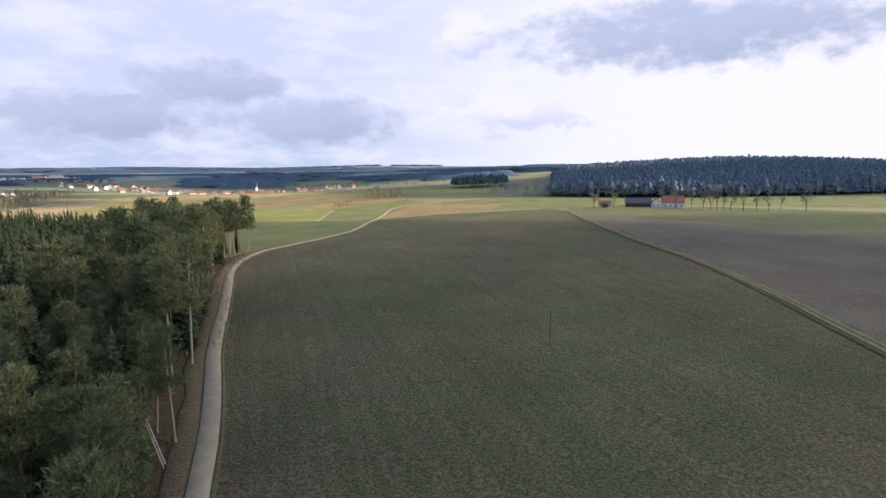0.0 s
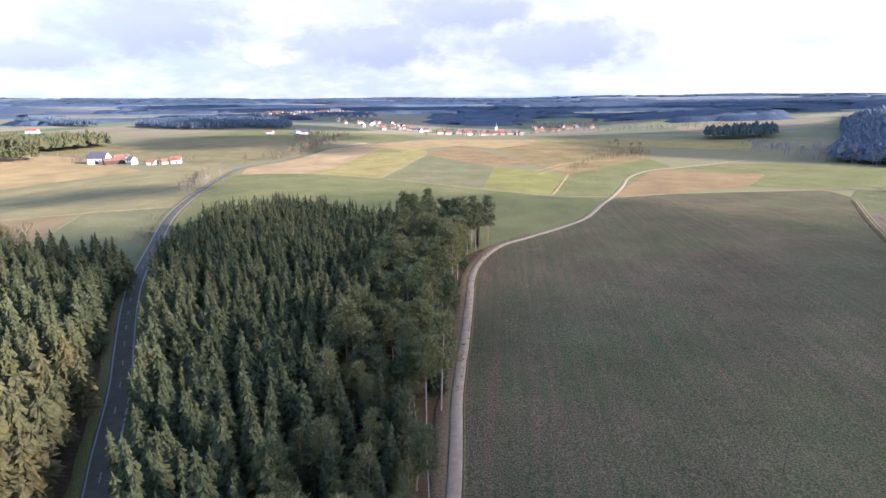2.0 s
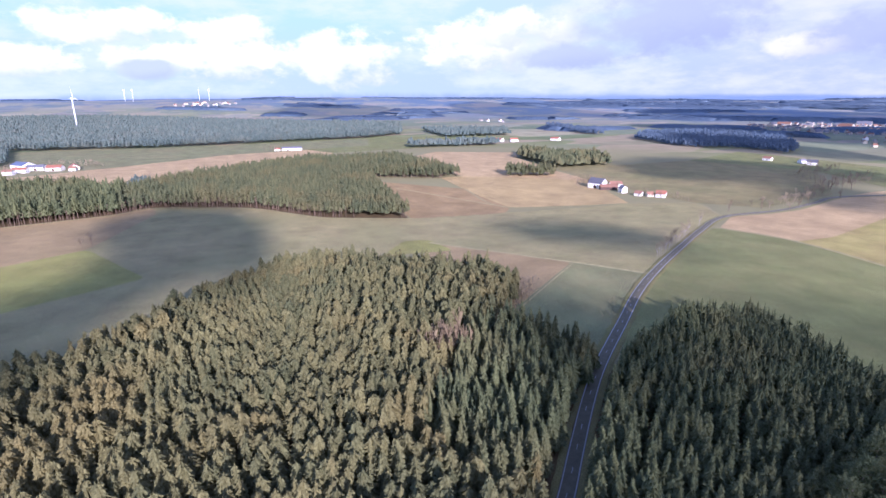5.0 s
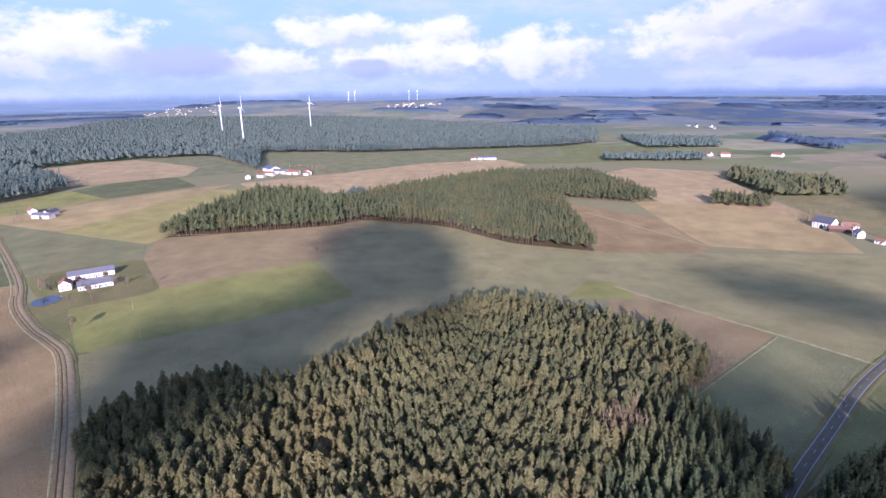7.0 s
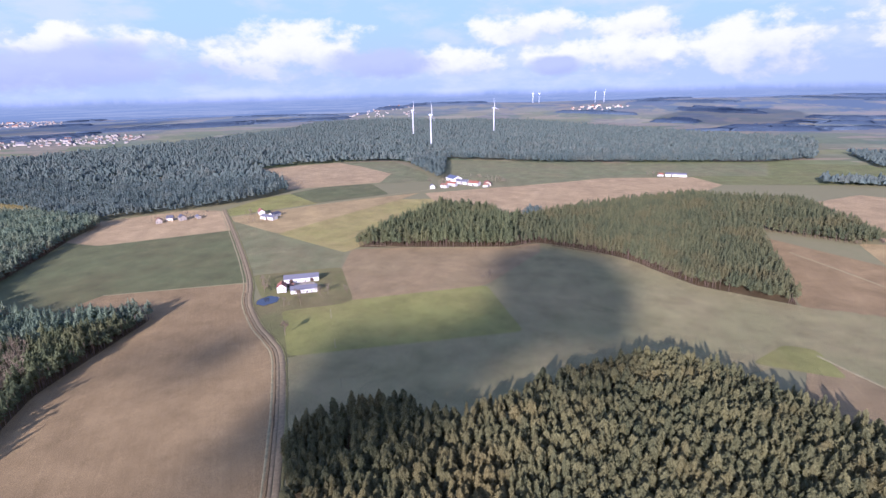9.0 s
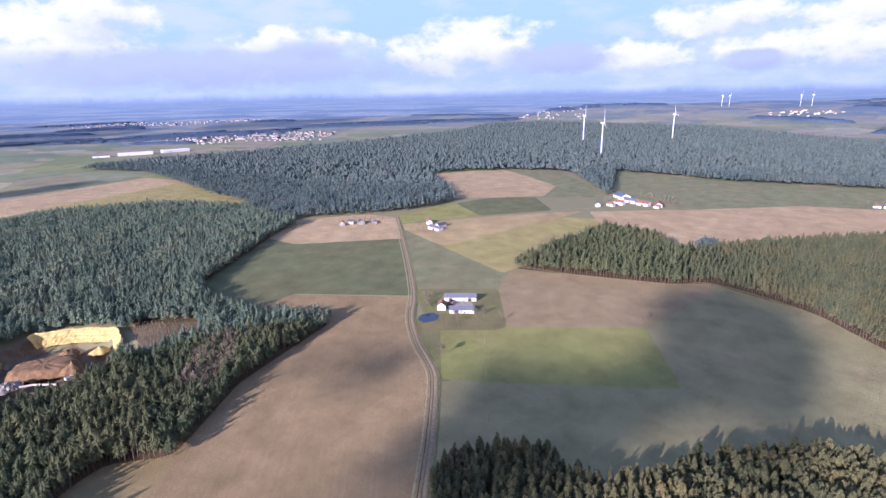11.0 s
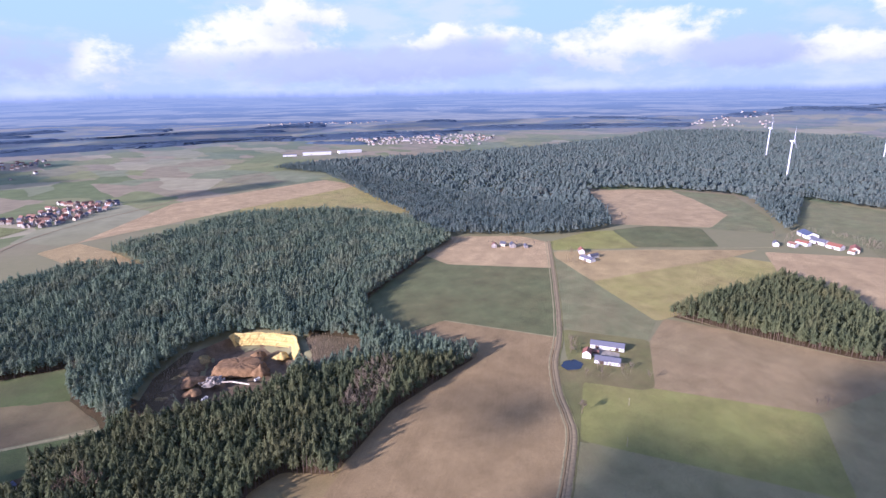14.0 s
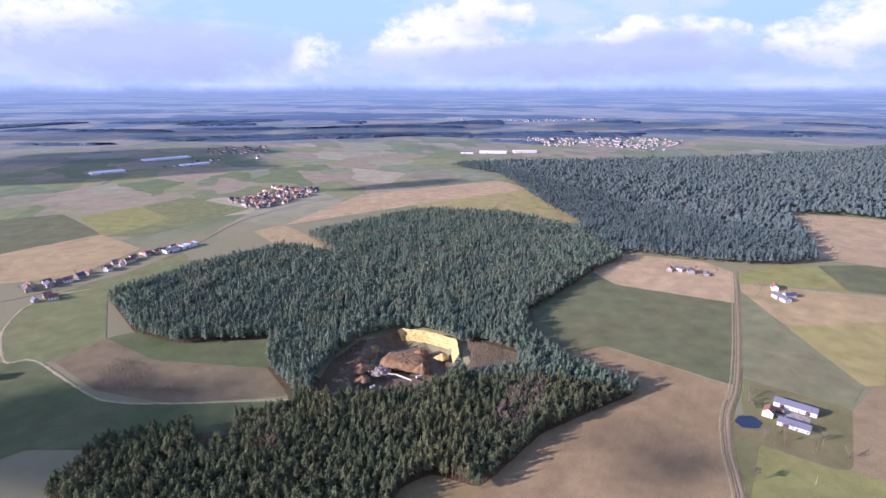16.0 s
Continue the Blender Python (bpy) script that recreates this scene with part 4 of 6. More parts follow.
def places(outline, gap, rng, holes=(), lines=()):
    """Uneven rows of standing places inside an outline."""
    p = np.array(outline, float)
    lo, hi = p.min(0), p.max(0)
    gx, gy = np.meshgrid(np.arange(lo[0], hi[0], gap), np.arange(lo[1], hi[1], gap * 0.9), indexing="ij")
    gx[:, 1::2] += gap / 2
    x = (gx + rng.normal(size=gx.shape) * gap * 0.24).ravel()
    y = (gy + rng.normal(size=gy.shape) * gap * 0.24).ravel()
    ok = inside(outline, x, y) & (rng.random(len(x)) > 0.05 - 0.10 * np.minimum(0, stand_of(2.1 * x + 40, 2.1 * y)))
    for hole in holes:
        ok &= ~inside(hole, x, y)
    x, y = x[ok], y[ok]
    for line, wide in lines:
        ok = ~near_line(line, x, y, wide)
        x, y = x[ok], y[ok]
    return x, y


def stamp(name, x, y, protos, tall, rng, mat, label, category="wood", spread=1.0):
    """Many trees as one mesh. tall: mean height and its spread."""
    which = rng.integers(0, len(protos), len(x))
    vs, fs, ts, base = [], [], [], 0
    for k, (pv, pf) in enumerate(protos):
        sel = which == k
        n = int(sel.sum())
        if not n:
            continue
        stand = stand_of(x[sel], y[sel])
        h = np.clip(tall[0] * (1 + (0.22 if category == "forest" else 0.13) * stand) + tall[1] * rng.normal(size=n), tall[0] * 0.45, None)
        w = h * spread * (0.85 + 0.3 * rng.random(n)) * np.clip(tall[0] / h, 0.8, 1.4)
        a = rng.random(n) * 6.283
        c, s = np.cos(a)[:, None], np.sin(a)[:, None]
        lean = rng.normal(size=(n, 2)) * 0.03
        px, py, pz = pv[None, :, 0], pv[None, :, 1], pv[None, :, 2]
        vx = x[sel][:, None] + w[:, None] * (px * c - py * s) + lean[:, :1] * pz * h[:, None]
        vy = y[sel][:, None] + w[:, None] * (px * s + py * c) + lean[:, 1:] * pz * h[:, None]
        vz = height(x[sel], y[sel])[:, None] + pz * h[:, None]
        vs.append(np.stack([vx, vy, vz], -1).reshape(-1, 3))
        fs.append((pf[None] + (base + np.arange(n) * len(pv))[:, None, None]).reshape(-1, 3))
        ts.append(np.repeat(np.clip(0.75 * rng.random(n) ** 1.2 + 0.25 + 0.3 * stand, 0, 1), len(pv)))
        base += n * len(pv)
    ob = from_arrays(name, np.vstack(vs), np.vstack(fs), mat, tint=np.concatenate(ts), smooth=False)
    return tagged(ob, label, category, kind="stuff")


RNG = np.random.default_rng(7)
SPRUCES = [branched(RNG, 15, 11, 0.128 + 0.010 * k, 0.14, 0.75, 0.12) for k in range(5)]
PINES = [branched(RNG, 11, 12, 0.150 + 0.010 * k, 0.36, 0.7, 0.8) for k in range(4)]
MIX = [branched(RNG, 12, 11, 0.140 + 0.010 * k, 0.20, 0.72, 0.3) for k in range(4)] + [branched(RNG, 12, 11, 0.155, 0.28, 0.7, 0.55) for k in range(2)]
SMALL_SPRUCES = [branched(RNG, 5, 7, 0.150 + 0.010 * k, 0.32, 0.75, 0.35 + 0.12 * k, 2) for k in range(6)]
BACK_SPRUCES = [branched(RNG, 3, 6, 0.160 + 0.012 * k, 0.36, 0.75, 0.45 + 0.12 * k, 1) for k in range(5)]
ROUND_CROWNS = [branched(RNG, 3, 6, 0.19 + 0.02 * k, 0.16, 0.7, 0.9, 1) for k in range(4)]
SOFT_CROWNS = [skirted(RNG, 3, 7, 0.26 + 0.02 * k, 0.2, 0.35, 0.45, 0.6) for k in range(4)]
FAR_CROWNS = [skirted(RNG, 3, 6, 0.18 + 0.02 * k, 0.4, 0.55, 0.6, 1.0) for k in range(4)]
BARE = [bare(RNG, 4) for k in range(4)]
FULL_BARE = [bare(RNG, 4, 0.75, 0.28, 0.022, 0.0055) for k in range(4)]
CROWNS = [whole(bare(RNG, 3, 0.8, 0.3, 0.02, 0.008)) for k in range(4)]
SHRUBS = [whole(bare(RNG, 3, 0.9, 0.2, 0.02)) for k in range(3)]
STEMS = [stem(RNG) for k in range(2)]

WOOD_A = [(-18, 6), (-22, 40), (-27, 58), (-31, 80), (-38, 108), (-44, 136), (-50, 162), (-56, 190), (-56, 212), (-50, 228), (-66, 224), (-82, 236), (-94, 222), (-120, 232), (-160, 240),
          (-174, 212), (-158, 158), (-140, 133), (-117, 106), (-100, 88), (-83, 66), (-66, 46), (-36, 6)]
WOOD_B = [(-162, 138), (-174, 150), (-215, 126), (-228, 140), (-244, 163), (-267, 166), (-286, 158), (-304, 137), (-326, 128), (-351, 94), (-361, 70), (-352, 40), (-335, 16), (-312, -21), (-290, -27), (-266, -60), (-268, -81), (-282, -101),
          (-266, -126), (-246, -150), (-222, -148), (-150, -106), (-70, -66), (-52, -10), (-60, 24), (-86, 54), (-104, 76), (-122, 96)]
WOOD_L = [(-629, -270), (-640, -190), (-660, -77), (-687, -34), (-638, 62), (-561, 124), (-521, 208), (-640, 228), (-763, 246), (-880, 248), (-1000, 246), (-1023, 200), (-909, 45), (-780, -87), (-849, -131), (-866, -209), (-826, -215)]
WOOD_M = [(-800, 248), (-742, 350), (-750, 388), (-851, 380), (-980, 370), (-1010, 250)]
WOOD_W = [(-387, -367), (-345, -365), (-256, -356), (-193, -328), (-170, -316), (-142, -350), (-114, -346), (-80, -300), (-40, -290), (60, -380), (140, -450), (112, -514), (34, -512), (34, -463), (0, -479), (-4, -505), (-59, -512), (-62, -544), (-47, -604), (-61, -675),
          (51, -704), (97, -756), (140, -898), (23, -994), (-139, -1057), (-224, -954), (-202, -1124), (-500, -1238), (-699, -1130), (-759, -941), (-699, -766), (-682, -715), (-595, -688), (-480, -630), (-399, -592), (-362, -540), (-352, -470), (-375, -400)]
PIT = [(-76, -508), (-86, -545), (-116, -590), (-166, -626), (-222, -628), (-252, -599), (-273, -560), (-258, -508), (-212, -474), (-136, -484)]
CLEARING = [(-271, -550), (-292, -550), (-322, -495), (-293, -456), (-247, -473), (-240, -492)]
WOOD_N = [(-699, -766), (-790, -643), (-850, -571), (-951, -538), (-990, -558), (-1325, -826), (-1425, -765), (-1490, -654), (-1524, -506), (-1480, -455), (-1290, -352), (-1170, -285), (-1225, -285), (-1583, -358), (-1558, -217),
          (-1513, -60), (-1530, 490), (-1620, 640), (-2142, 821), (-2500, 500), (-2900, 200), (-3300, -300), (-3500, -1000), (-3100, -1500), (-2285, -1640), (-2126, -1650), (-1433, -1865), (-1109, -1974), (-945, -1954), (-1005, -1702), (-871, -1229), (-815, -991), (-759, -941)]
SANDPIT = [(-985, -1000), (-1020, -1000), (-1030, -1045), (-985, -1045)]

ways = [(GRAVEL_LINE[::2], 7.5), (ROAD_LINE[::2], 7.0), (LANE_LINE[::2], 6.0)]
EDGE_A = [(-14, 6), (-22, 58), (-33, 108), (-45, 162), (-51, 212), (-47, 230), (-66, 224), (-74, 212), (-70, 162), (-57, 108), (-46, 58), (-42, 6)]
YOUNG_STAND = [(-176, 214), (-162, 166), (-132, 152), (-98, 170), (-92, 222), (-120, 234), (-160, 242)]
x, y = places(WOOD_A, 4.3, RNG, [EDGE_A, YOUNG_STAND], ways)
stamp("spruce_wood", x, y, SPRUCES, (18.0, 1.7), RNG, SPRUCE, "dense dark green spruce plantation between road and gravel way")
x, y = places(YOUNG_STAND, 3.1, RNG, [EDGE_A], ways)
keep = inside(WOOD_A, x, y)
stamp("young_spruce_wood", x[keep], y[keep], SMALL_SPRUCES, (17.5, 1.0), RNG, SPRUCE, "tight dark stand of young spruces", "wood", 0.75)
RED_GAP = [(-212, 92), (-204, 104), (-188, 99), (-188, 80), (-200, 78)]
DARK_STAND = [(-158, 142), (-174, 152), (-215, 126), (-190, 95), (-150, 60), (-110, 66), (-118, 98)]
x, y = places(DARK_STAND, 4.2, RNG, (), ways)
stamp("spruce_wood", x, y, SPRUCES, (18.5, 2.4), RNG, SPRUCE, "dense dark green spruce stand at the corner of the wood")
x, y = places(WOOD_B, 4.4, RNG, [DARK_STAND], ways)
ok = ~inside(RED_GAP, x, y) | (RNG.random(len(x)) < 0.45)
x, y = x[ok], y[ok]
stamp("mixed_conifer_wood", x, y, MIX + PINES, (17.8, 1.9), RNG, PINE, "sunlit olive-green conifer wood of pine and spruce", "wood", 0.98)
x, y = places(WOOD_L, 5.6, RNG)
south = y < -70
stamp("conifer_wood", x[~south], y[~south], SMALL_SPRUCES, (19, 2.2), RNG, MID_PINE, "sunlit conifer wood on a low rise", "wood", 1.0)
stamp("conifer_wood", x[south], y[south], SMALL_SPRUCES, (22, 3.2), RNG, SPRUCE, "dark green spruce end of the long wood", "wood", 1.05)
x, y = places(WOOD_M, 5.5, RNG)
stamp("conifer_wood", x, y, SMALL_SPRUCES, (18, 3), RNG, MID_PINE, "conifer wood between tan fields", "wood", 1.1)
GREY_STAND = [(-218, -388), (-280, -428), (-302, -415), (-269, -375), (-223, -356)]
x, y = places(WOOD_W, 5.7, RNG, [PIT, CLEARING])
ok = ~inside(GREY_STAND, x, y) | (RNG.random(len(x)) < 0.35)
x, y = x[ok], y[ok]
# beyond 520 m the stands get the needle colour with haze in it
away = np.hypot(x - 5, y + 5)
near, back = away < 520, away > 760
stamp("spruce_forest", x[near], y[near], SMALL_SPRUCES, (18.5, 2.6), RNG, SPRUCE, "olive-green spruce forest along the wide seedbed", "forest", 1.15)
stamp("spruce_forest", x[~near & ~back], y[~near & ~back], SMALL_SPRUCES, (18.5, 2.6), RNG, HAZED_FOREST, "large dark green spruce forest round the sand pit", "forest", 1.15)
stamp("spruce_forest", x[back], y[back], BACK_SPRUCES, (18.5, 2.4), RNG, HAZED_FOREST, "dark green spruce forest beyond the sand pit", "forest", 1.2)
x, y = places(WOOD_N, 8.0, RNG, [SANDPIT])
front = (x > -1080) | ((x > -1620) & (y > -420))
stamp("far_forest", x[front], y[front], BACK_SPRUCES, (20, 3), RNG, HAZED_SPRUCE, "edge of the far conifer forest, haze painted into its green", "forest", 1.15)
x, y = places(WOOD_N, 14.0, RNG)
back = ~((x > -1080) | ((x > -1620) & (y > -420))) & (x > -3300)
stamp("far_forest", x[back], y[back], FAR_CROWNS, (20, 3.5), RNG, HAZED_PLATEAU, "wide conifer forest on the plateau, haze painted into its green", "forest", 1.75)
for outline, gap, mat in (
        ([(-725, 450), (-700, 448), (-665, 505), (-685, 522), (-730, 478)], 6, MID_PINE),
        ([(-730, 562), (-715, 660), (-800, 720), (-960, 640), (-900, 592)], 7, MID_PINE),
        ([(-1109, 1099), (-940, 1048), (-883, 1042), (-800, 1120), (-690, 1112), (-760, 1250), (-900, 1400), (-1130, 1480), (-1240, 1290)], 10, HAZED_WOOD),
        ([(-1709, 1245), (-1500, 1170), (-1300, 1110), (-1270, 1150), (-1480, 1220), (-1690, 1300)], 10, HAZED_WOOD),
        ([(-1186, 486), (-1143, 706), (-1200, 720), (-1250, 500)], 8, HAZED_SPRUCE),
        ([(-835, -75), (-860, -60), (-850, -40), (-828, -50)], 6, HAZED_SPRUCE),
        ([(-1440, 700), (-1400, 900), (-1600, 1000), (-1750, 760)], 9, HAZED_SPRUCE),
        ([(320, 860), (390, 722), (500, 692), (900, 642), (1300, 700), (1700, 1500), (900, 1700), (540, 1400), (400, 1120)], 11.5, HAZED_HILL),
        ([(256, 725), (228, 640), (340, 566), (490, 552), (800, 552), (900, 640), (500, 690), (390, 720), (318, 830)], 8.0, HAZED_HILL),
        ([(150, 898), (255, 943), (280, 1037), (165, 987)], 7, HAZED_SPRUCE)):
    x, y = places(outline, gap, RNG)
    stamp("far_wood", x, y, ROUND_CROWNS if mat == HAZED_WOOD else SOFT_CROWNS if mat == HAZED_HILL else FAR_CROWNS if gap > 6.6 else SMALL_SPRUCES, (17, 3.0), RNG, mat, "conifer wood among distant fields", "wood", 1.4)

# woods far across the land
far_rng = np.random.default_rng(23)


def canopy(spots, step, mat, label):
    """Far woods seen as one roof of crowns: uneven sheets that come down to the ground at their edges."""
    vs, fs, ts, base = [], [], [], 0
    for cx, cy, long, wide, turn in spots:
        n, m = max(6, int(2 * long / step)), max(5, int(2 * wide / step))
        u, w = np.meshgrid(np.linspace(-1, 1, n), np.linspace(-1, 1, m), indexing="ij")
        p = far_rng.random(4) * 6.28
        reach = 1 + 0.22 * np.sin(3 * np.arctan2(w, u) + p[0]) + 0.12 * np.sin(7 * np.arctan2(w, u) + p[1])
        d = np.maximum(np.abs(u), np.abs(w)) / np.hypot(u, w).clip(1e-6)
        a, b = u * d * reach * long, w * d * reach * wide
        a, b = a + far_rng.normal(size=a.shape) * step * 0.18, b + far_rng.normal(size=a.shape) * step * 0.18
        x, y = cx + a * math.cos(turn) - b * math.sin(turn), cy + a * math.sin(turn) + b * math.cos(turn)
        rim = np.maximum(np.abs(u), np.abs(w)) > 0.999
        z = height(x, y) + np.where(rim, -0.5, 10 + 1.6 * far_rng.normal(size=x.shape))
        i = np.arange(n * m).reshape(n, m) + base
        vs.append(np.stack([x, y, z], -1).reshape(-1, 3))
        fs.append(np.stack([i[:-1, :-1], i[1:, :-1], i[1:, 1:]], -1).reshape(-1, 3))
        fs.append(np.stack([i[:-1, :-1], i[1:, 1:], i[:-1, 1:]], -1).reshape(-1, 3))
        ts.append(far_rng.random(n * m))
        base += n * m
    ob = from_arrays("far_woods", np.vstack(vs), np.vstack(fs), mat, tint=np.concatenate(ts), smooth=True)
    return tagged(ob, label, "woods", kind="stuff")


spots = []
for k in range(330):
    an, r = far_rng.random() * 6.283, 1500 + 6000 * far_rng.random() ** 0.9
    cx, cy = -150 + r * math.cos(an), r * math.sin(an)
    if cx > 2500 or (r < 4300 and near_line(np.array(WOOD_N), np.array([cx]), np.array([cy]), 380)[0]) or inside(WOOD_N, np.array([cx]), np.array([cy]))[0] or (cy < -1400 and (far_rng.random() < 0.5 or r < 3000)):
        continue
    spots.append((cx, cy, 90 + 260 * far_rng.random() * r / 3000, 40 + 110 * far_rng.random() * r / 3600, (an + 1.57 + 0.4 * far_rng.normal())))
canopy(spots, 22.0, HAZED_WOOD, "scattered woods far across the land, painted bluish as if hazed")
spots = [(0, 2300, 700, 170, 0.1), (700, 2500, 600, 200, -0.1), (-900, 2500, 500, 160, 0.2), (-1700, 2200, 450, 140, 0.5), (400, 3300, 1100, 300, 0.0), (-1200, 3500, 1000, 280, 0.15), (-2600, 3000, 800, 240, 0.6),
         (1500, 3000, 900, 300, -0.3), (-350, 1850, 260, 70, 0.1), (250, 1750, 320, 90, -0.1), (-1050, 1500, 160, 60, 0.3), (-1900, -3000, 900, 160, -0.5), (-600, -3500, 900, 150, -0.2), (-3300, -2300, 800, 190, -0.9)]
canopy(spots, 20.0, HAZED_WOOD, "broad wooded ridge beyond the villages, painted blue as if hazed")

# stems that show along the wood edges
for outline, tall in ((WOOD_L, 19), (WOOD_W, 20), (WOOD_M, 18)):
    x, y = places(outline, 3.6, RNG, [PIT, CLEARING])
    edge = curve_points(outline + outline[:1], 5.0)
    ok = near_line(edge, x, y, 9.0)
    stamp("wood_edge_stems", x[ok], y[ok], STEMS, (tall, 2), RNG, BARK, "brown bare stems along the wood edge", "stems")

# ---- single trees ----


def pine_tree(rng, tall, clumps=40, sprays=36, fine=0.5):
    """A pine with a pale stem, dead limbs and needle cushions."""
    root = new("pine_tree")
    v, f = [], []
    p, bend = np.zeros(3), rng.normal(size=2) * 0.02
    for k in range(7):
        q = np.array([bend[0] * (k + 1) ** 1.2 * tall / 12, bend[1] * (k + 1) ** 1.2 * tall / 12, tall * 0.93 * (k + 1) / 7])
        tube(v, f, p, q, 0.22 - 0.025 * k, 0.195 - 0.025 * k, 7)
        p = q
    for k in range(9):
        z, an, r = tall * (0.22 + 0.42 * rng.random()), rng.random() * 6.28, tall * (0.05 + 0.07 * rng.random())
        tube(v, f, (0, 0, z), (r * math.cos(an), r * math.sin(an), z + r * (0.4 * rng.random() - 0.1)), 0.05, 0.015, 4)
    limbs = []
    cv, cf = pine(rng, clumps, sprays, 0.38 + 0.2 * rng.random(), 0.135, fine, (1.15, 1.15, 0.45), limbs)
    for cx, cy, cz in limbs[::2]:
        tube(v, f, (0, 0, (cz - 0.04) * tall), (cx * tall, cy * tall, cz * tall), 0.05, 0.015, 3)
    from_arrays("trunk", v, f, PALE_BARK, root)
    from_arrays("crown", cv * (tall, tall, tall), cf, ONE_PINE, root)
    return tagged(root, "tall pine with a bare pale stem at the wood edge", "pine tree", "pines along the gravel way")


def spruce_tree(rng, tall):
    root = new("spruce_tree")
    v, f = [], []
    tube(v, f, (0, 0, 0), (0, 0, tall * 0.95), 0.2, 0.03, 7)
    from_arrays("trunk", v, f, BARK, root)
    cv, cf = conifer(rng, 34, 16, 0.125, 0.12, 0.15, 0.8)
    from_arrays("crown", cv * tall, cf, ONE_SPRUCE, root)
    return tagged(root, "dark green spruce with drooping branches at the wood edge", "spruce tree", "spruces along the gravel way")


def leafless_tree(tree, tall, wide, bark, twigs, label, group):
    tv, tf, v, f = tree
    root = new("bare_tree")
    from_arrays("trunk", tv * (tall * wide, tall * wide, tall), tf, bark, root)
    from_arrays("twig_crown", v * (tall * wide, tall * wide, tall), f, twigs, root)
    return tagged(root, label, "bare tree", group)


def plant(kinds, spots, rng, lo=0.85, hi=1.15):
    """Sets the first of each kind and copies of it on the spots."""
    used = set()
    for k, (px, py) in enumerate(spots):
        i = int(rng.integers(0, len(kinds)))
        size = lo + (hi - lo) * rng.random()
        m = pose(px, py, float(height(px, py)) - 0.1, rng.normal() * 1.5, rng.normal() * 1.5, rng.random() * 360) @ Matrix.Diagonal((size, size, size, 1))
        if i in used:
            ob = copy_thing(kinds[i], m)
        else:
            ob = kinds[i]
            used.add(i)
        ob.matrix_basis = m
    for i, ob in enumerate(kinds):
        if i not in used:
            for o in (*ob.children_recursive, ob):
                bpy.data.objects.remove(o)


edge_rng = np.random.default_rng(31)
kinds = [pine_tree(edge_rng, 18.0 + k * 0.7) for k in range(6)] + [spruce_tree(edge_rng, 15.5 + k) for k in range(3)]
x, y = places(EDGE_A, 4.4, edge_rng, (), [(GRAVEL_LINE, 3.1), ([(-24, 65), (-22, 60)], 3.0)])
near = y < 95
plant(kinds, list(zip(x[~near], y[~near])), edge_rng, 0.75, 1.15)
kinds = [pine_tree(edge_rng, 16.5 + k * 0.9, 32 + 5 * k, 95, 0.30) for k in range(4)] + [spruce_tree(edge_rng, 14.5 + 1.2 * k) for k in range(4)]
plant(kinds, list(zip(x[near], y[near])), edge_rng, 0.65, 1.1)
kinds = [pine_tree(edge_rng, 20.5 + k * 0.8) for k in range(3)]
plant(kinds, [(-52, 232), (-56, 236), (-61, 230), (-67, 232), (-72, 240), (-77, 236), (-80, 243), (-84, 238), (-88, 232), (-74, 230), (-82, 228), (-66, 238), (-47, 228), (-58, 226), (-90, 240)], edge_rng, 0.9, 1.1)

# garden evergreens by the barns
kinds = [spruce_tree(edge_rng, 6.0)]
tagged(kinds[0], "small dark evergreen in the farm garden", "evergreen", "garden evergreens")
plant(kinds, [(-470, -301), (-476, -304), (-466, -296), (-478, -298), (-472, -294)], edge_rng, 0.6, 1.0)
# bare trees
kinds = [leafless_tree(FULL_BARE[k], 12 + k, 1.0, BARK, TWIGS, "leafless roadside tree with a rounded crown", "bare trees by the farms") for k in range(4)]
spots = [(-468, -213), (11, 774), (22, 765), (37, 748), (46, 726), (-368, 554), (-359, 679), (-532, -87), (-536, -80)]
spots += [(-300, 930), (-345, 565), (-352, 590), (-357, 616), (-372, 650), (-385, 690), (-402, 737), (-384, 524), (-382, 557), (-376, 512), (-390, 760), (-410, 790), (-430, 830), (-440, 870)]
spots += [(-1055, -250), (-1085, -255), (-1160, -140), (-1185, -150), (-1210, -200), (-1110, -290), (-1285, 185), (-1280, 195), (-1290, 172), (-760, -500), (-775, -470), (-735, -600), (-715, -640), (-760, -580)]
spots += [(-540, 512), (-590, 505), (-600, 520), (-470, 515), (-455, 525), (-500, 520), (-460, -300), (-470, -305), (-478, -312), (-452, -262), (-448, -255), (-462, -240), (-475, -236), (-440, -250), (-430, -262)]
plant(kinds, spots, edge_rng, 0.6, 1.05)
kinds = [leafless_tree(FULL_BARE[k], 14 + k, 0.9, BARK, TWIGS, "leafless roadside tree in a row beside the farm", "row of bare trees by the farm") for k in range(4)]
plant(kinds, [(273, 418), (275, 405), (281, 404), (280, 395), (285, 394), (289, 391), (292, 380), (297, 372), (305, 369), (334, 391), (334, 366), (200, 448), (196, 440), (222, 456), (262, 424)], edge_rng, 0.8, 1.05)
broad = leafless_tree(bare(RNG, 5, 0.7, 0.26, 0.024, 0.007), 13.5, 1.05, BARK, TWIGS, "broad leafless tree with a dense round crown by the lane", "")
broad.matrix_basis = pose(-371, -228.5, float(height(-371, -228.5)) - 0.1)
BIRCH = plain_material("white_birch_bark", (0.34, 0.29, 0.25), 0.9, 0.15, 0.25, 0.8)
kinds = [leafless_tree(BARE[k], 15, 0.45, BIRCH, TWIGS, "slender leafless birch with a white stem by the road", "birches by the road") for k in range(3)]
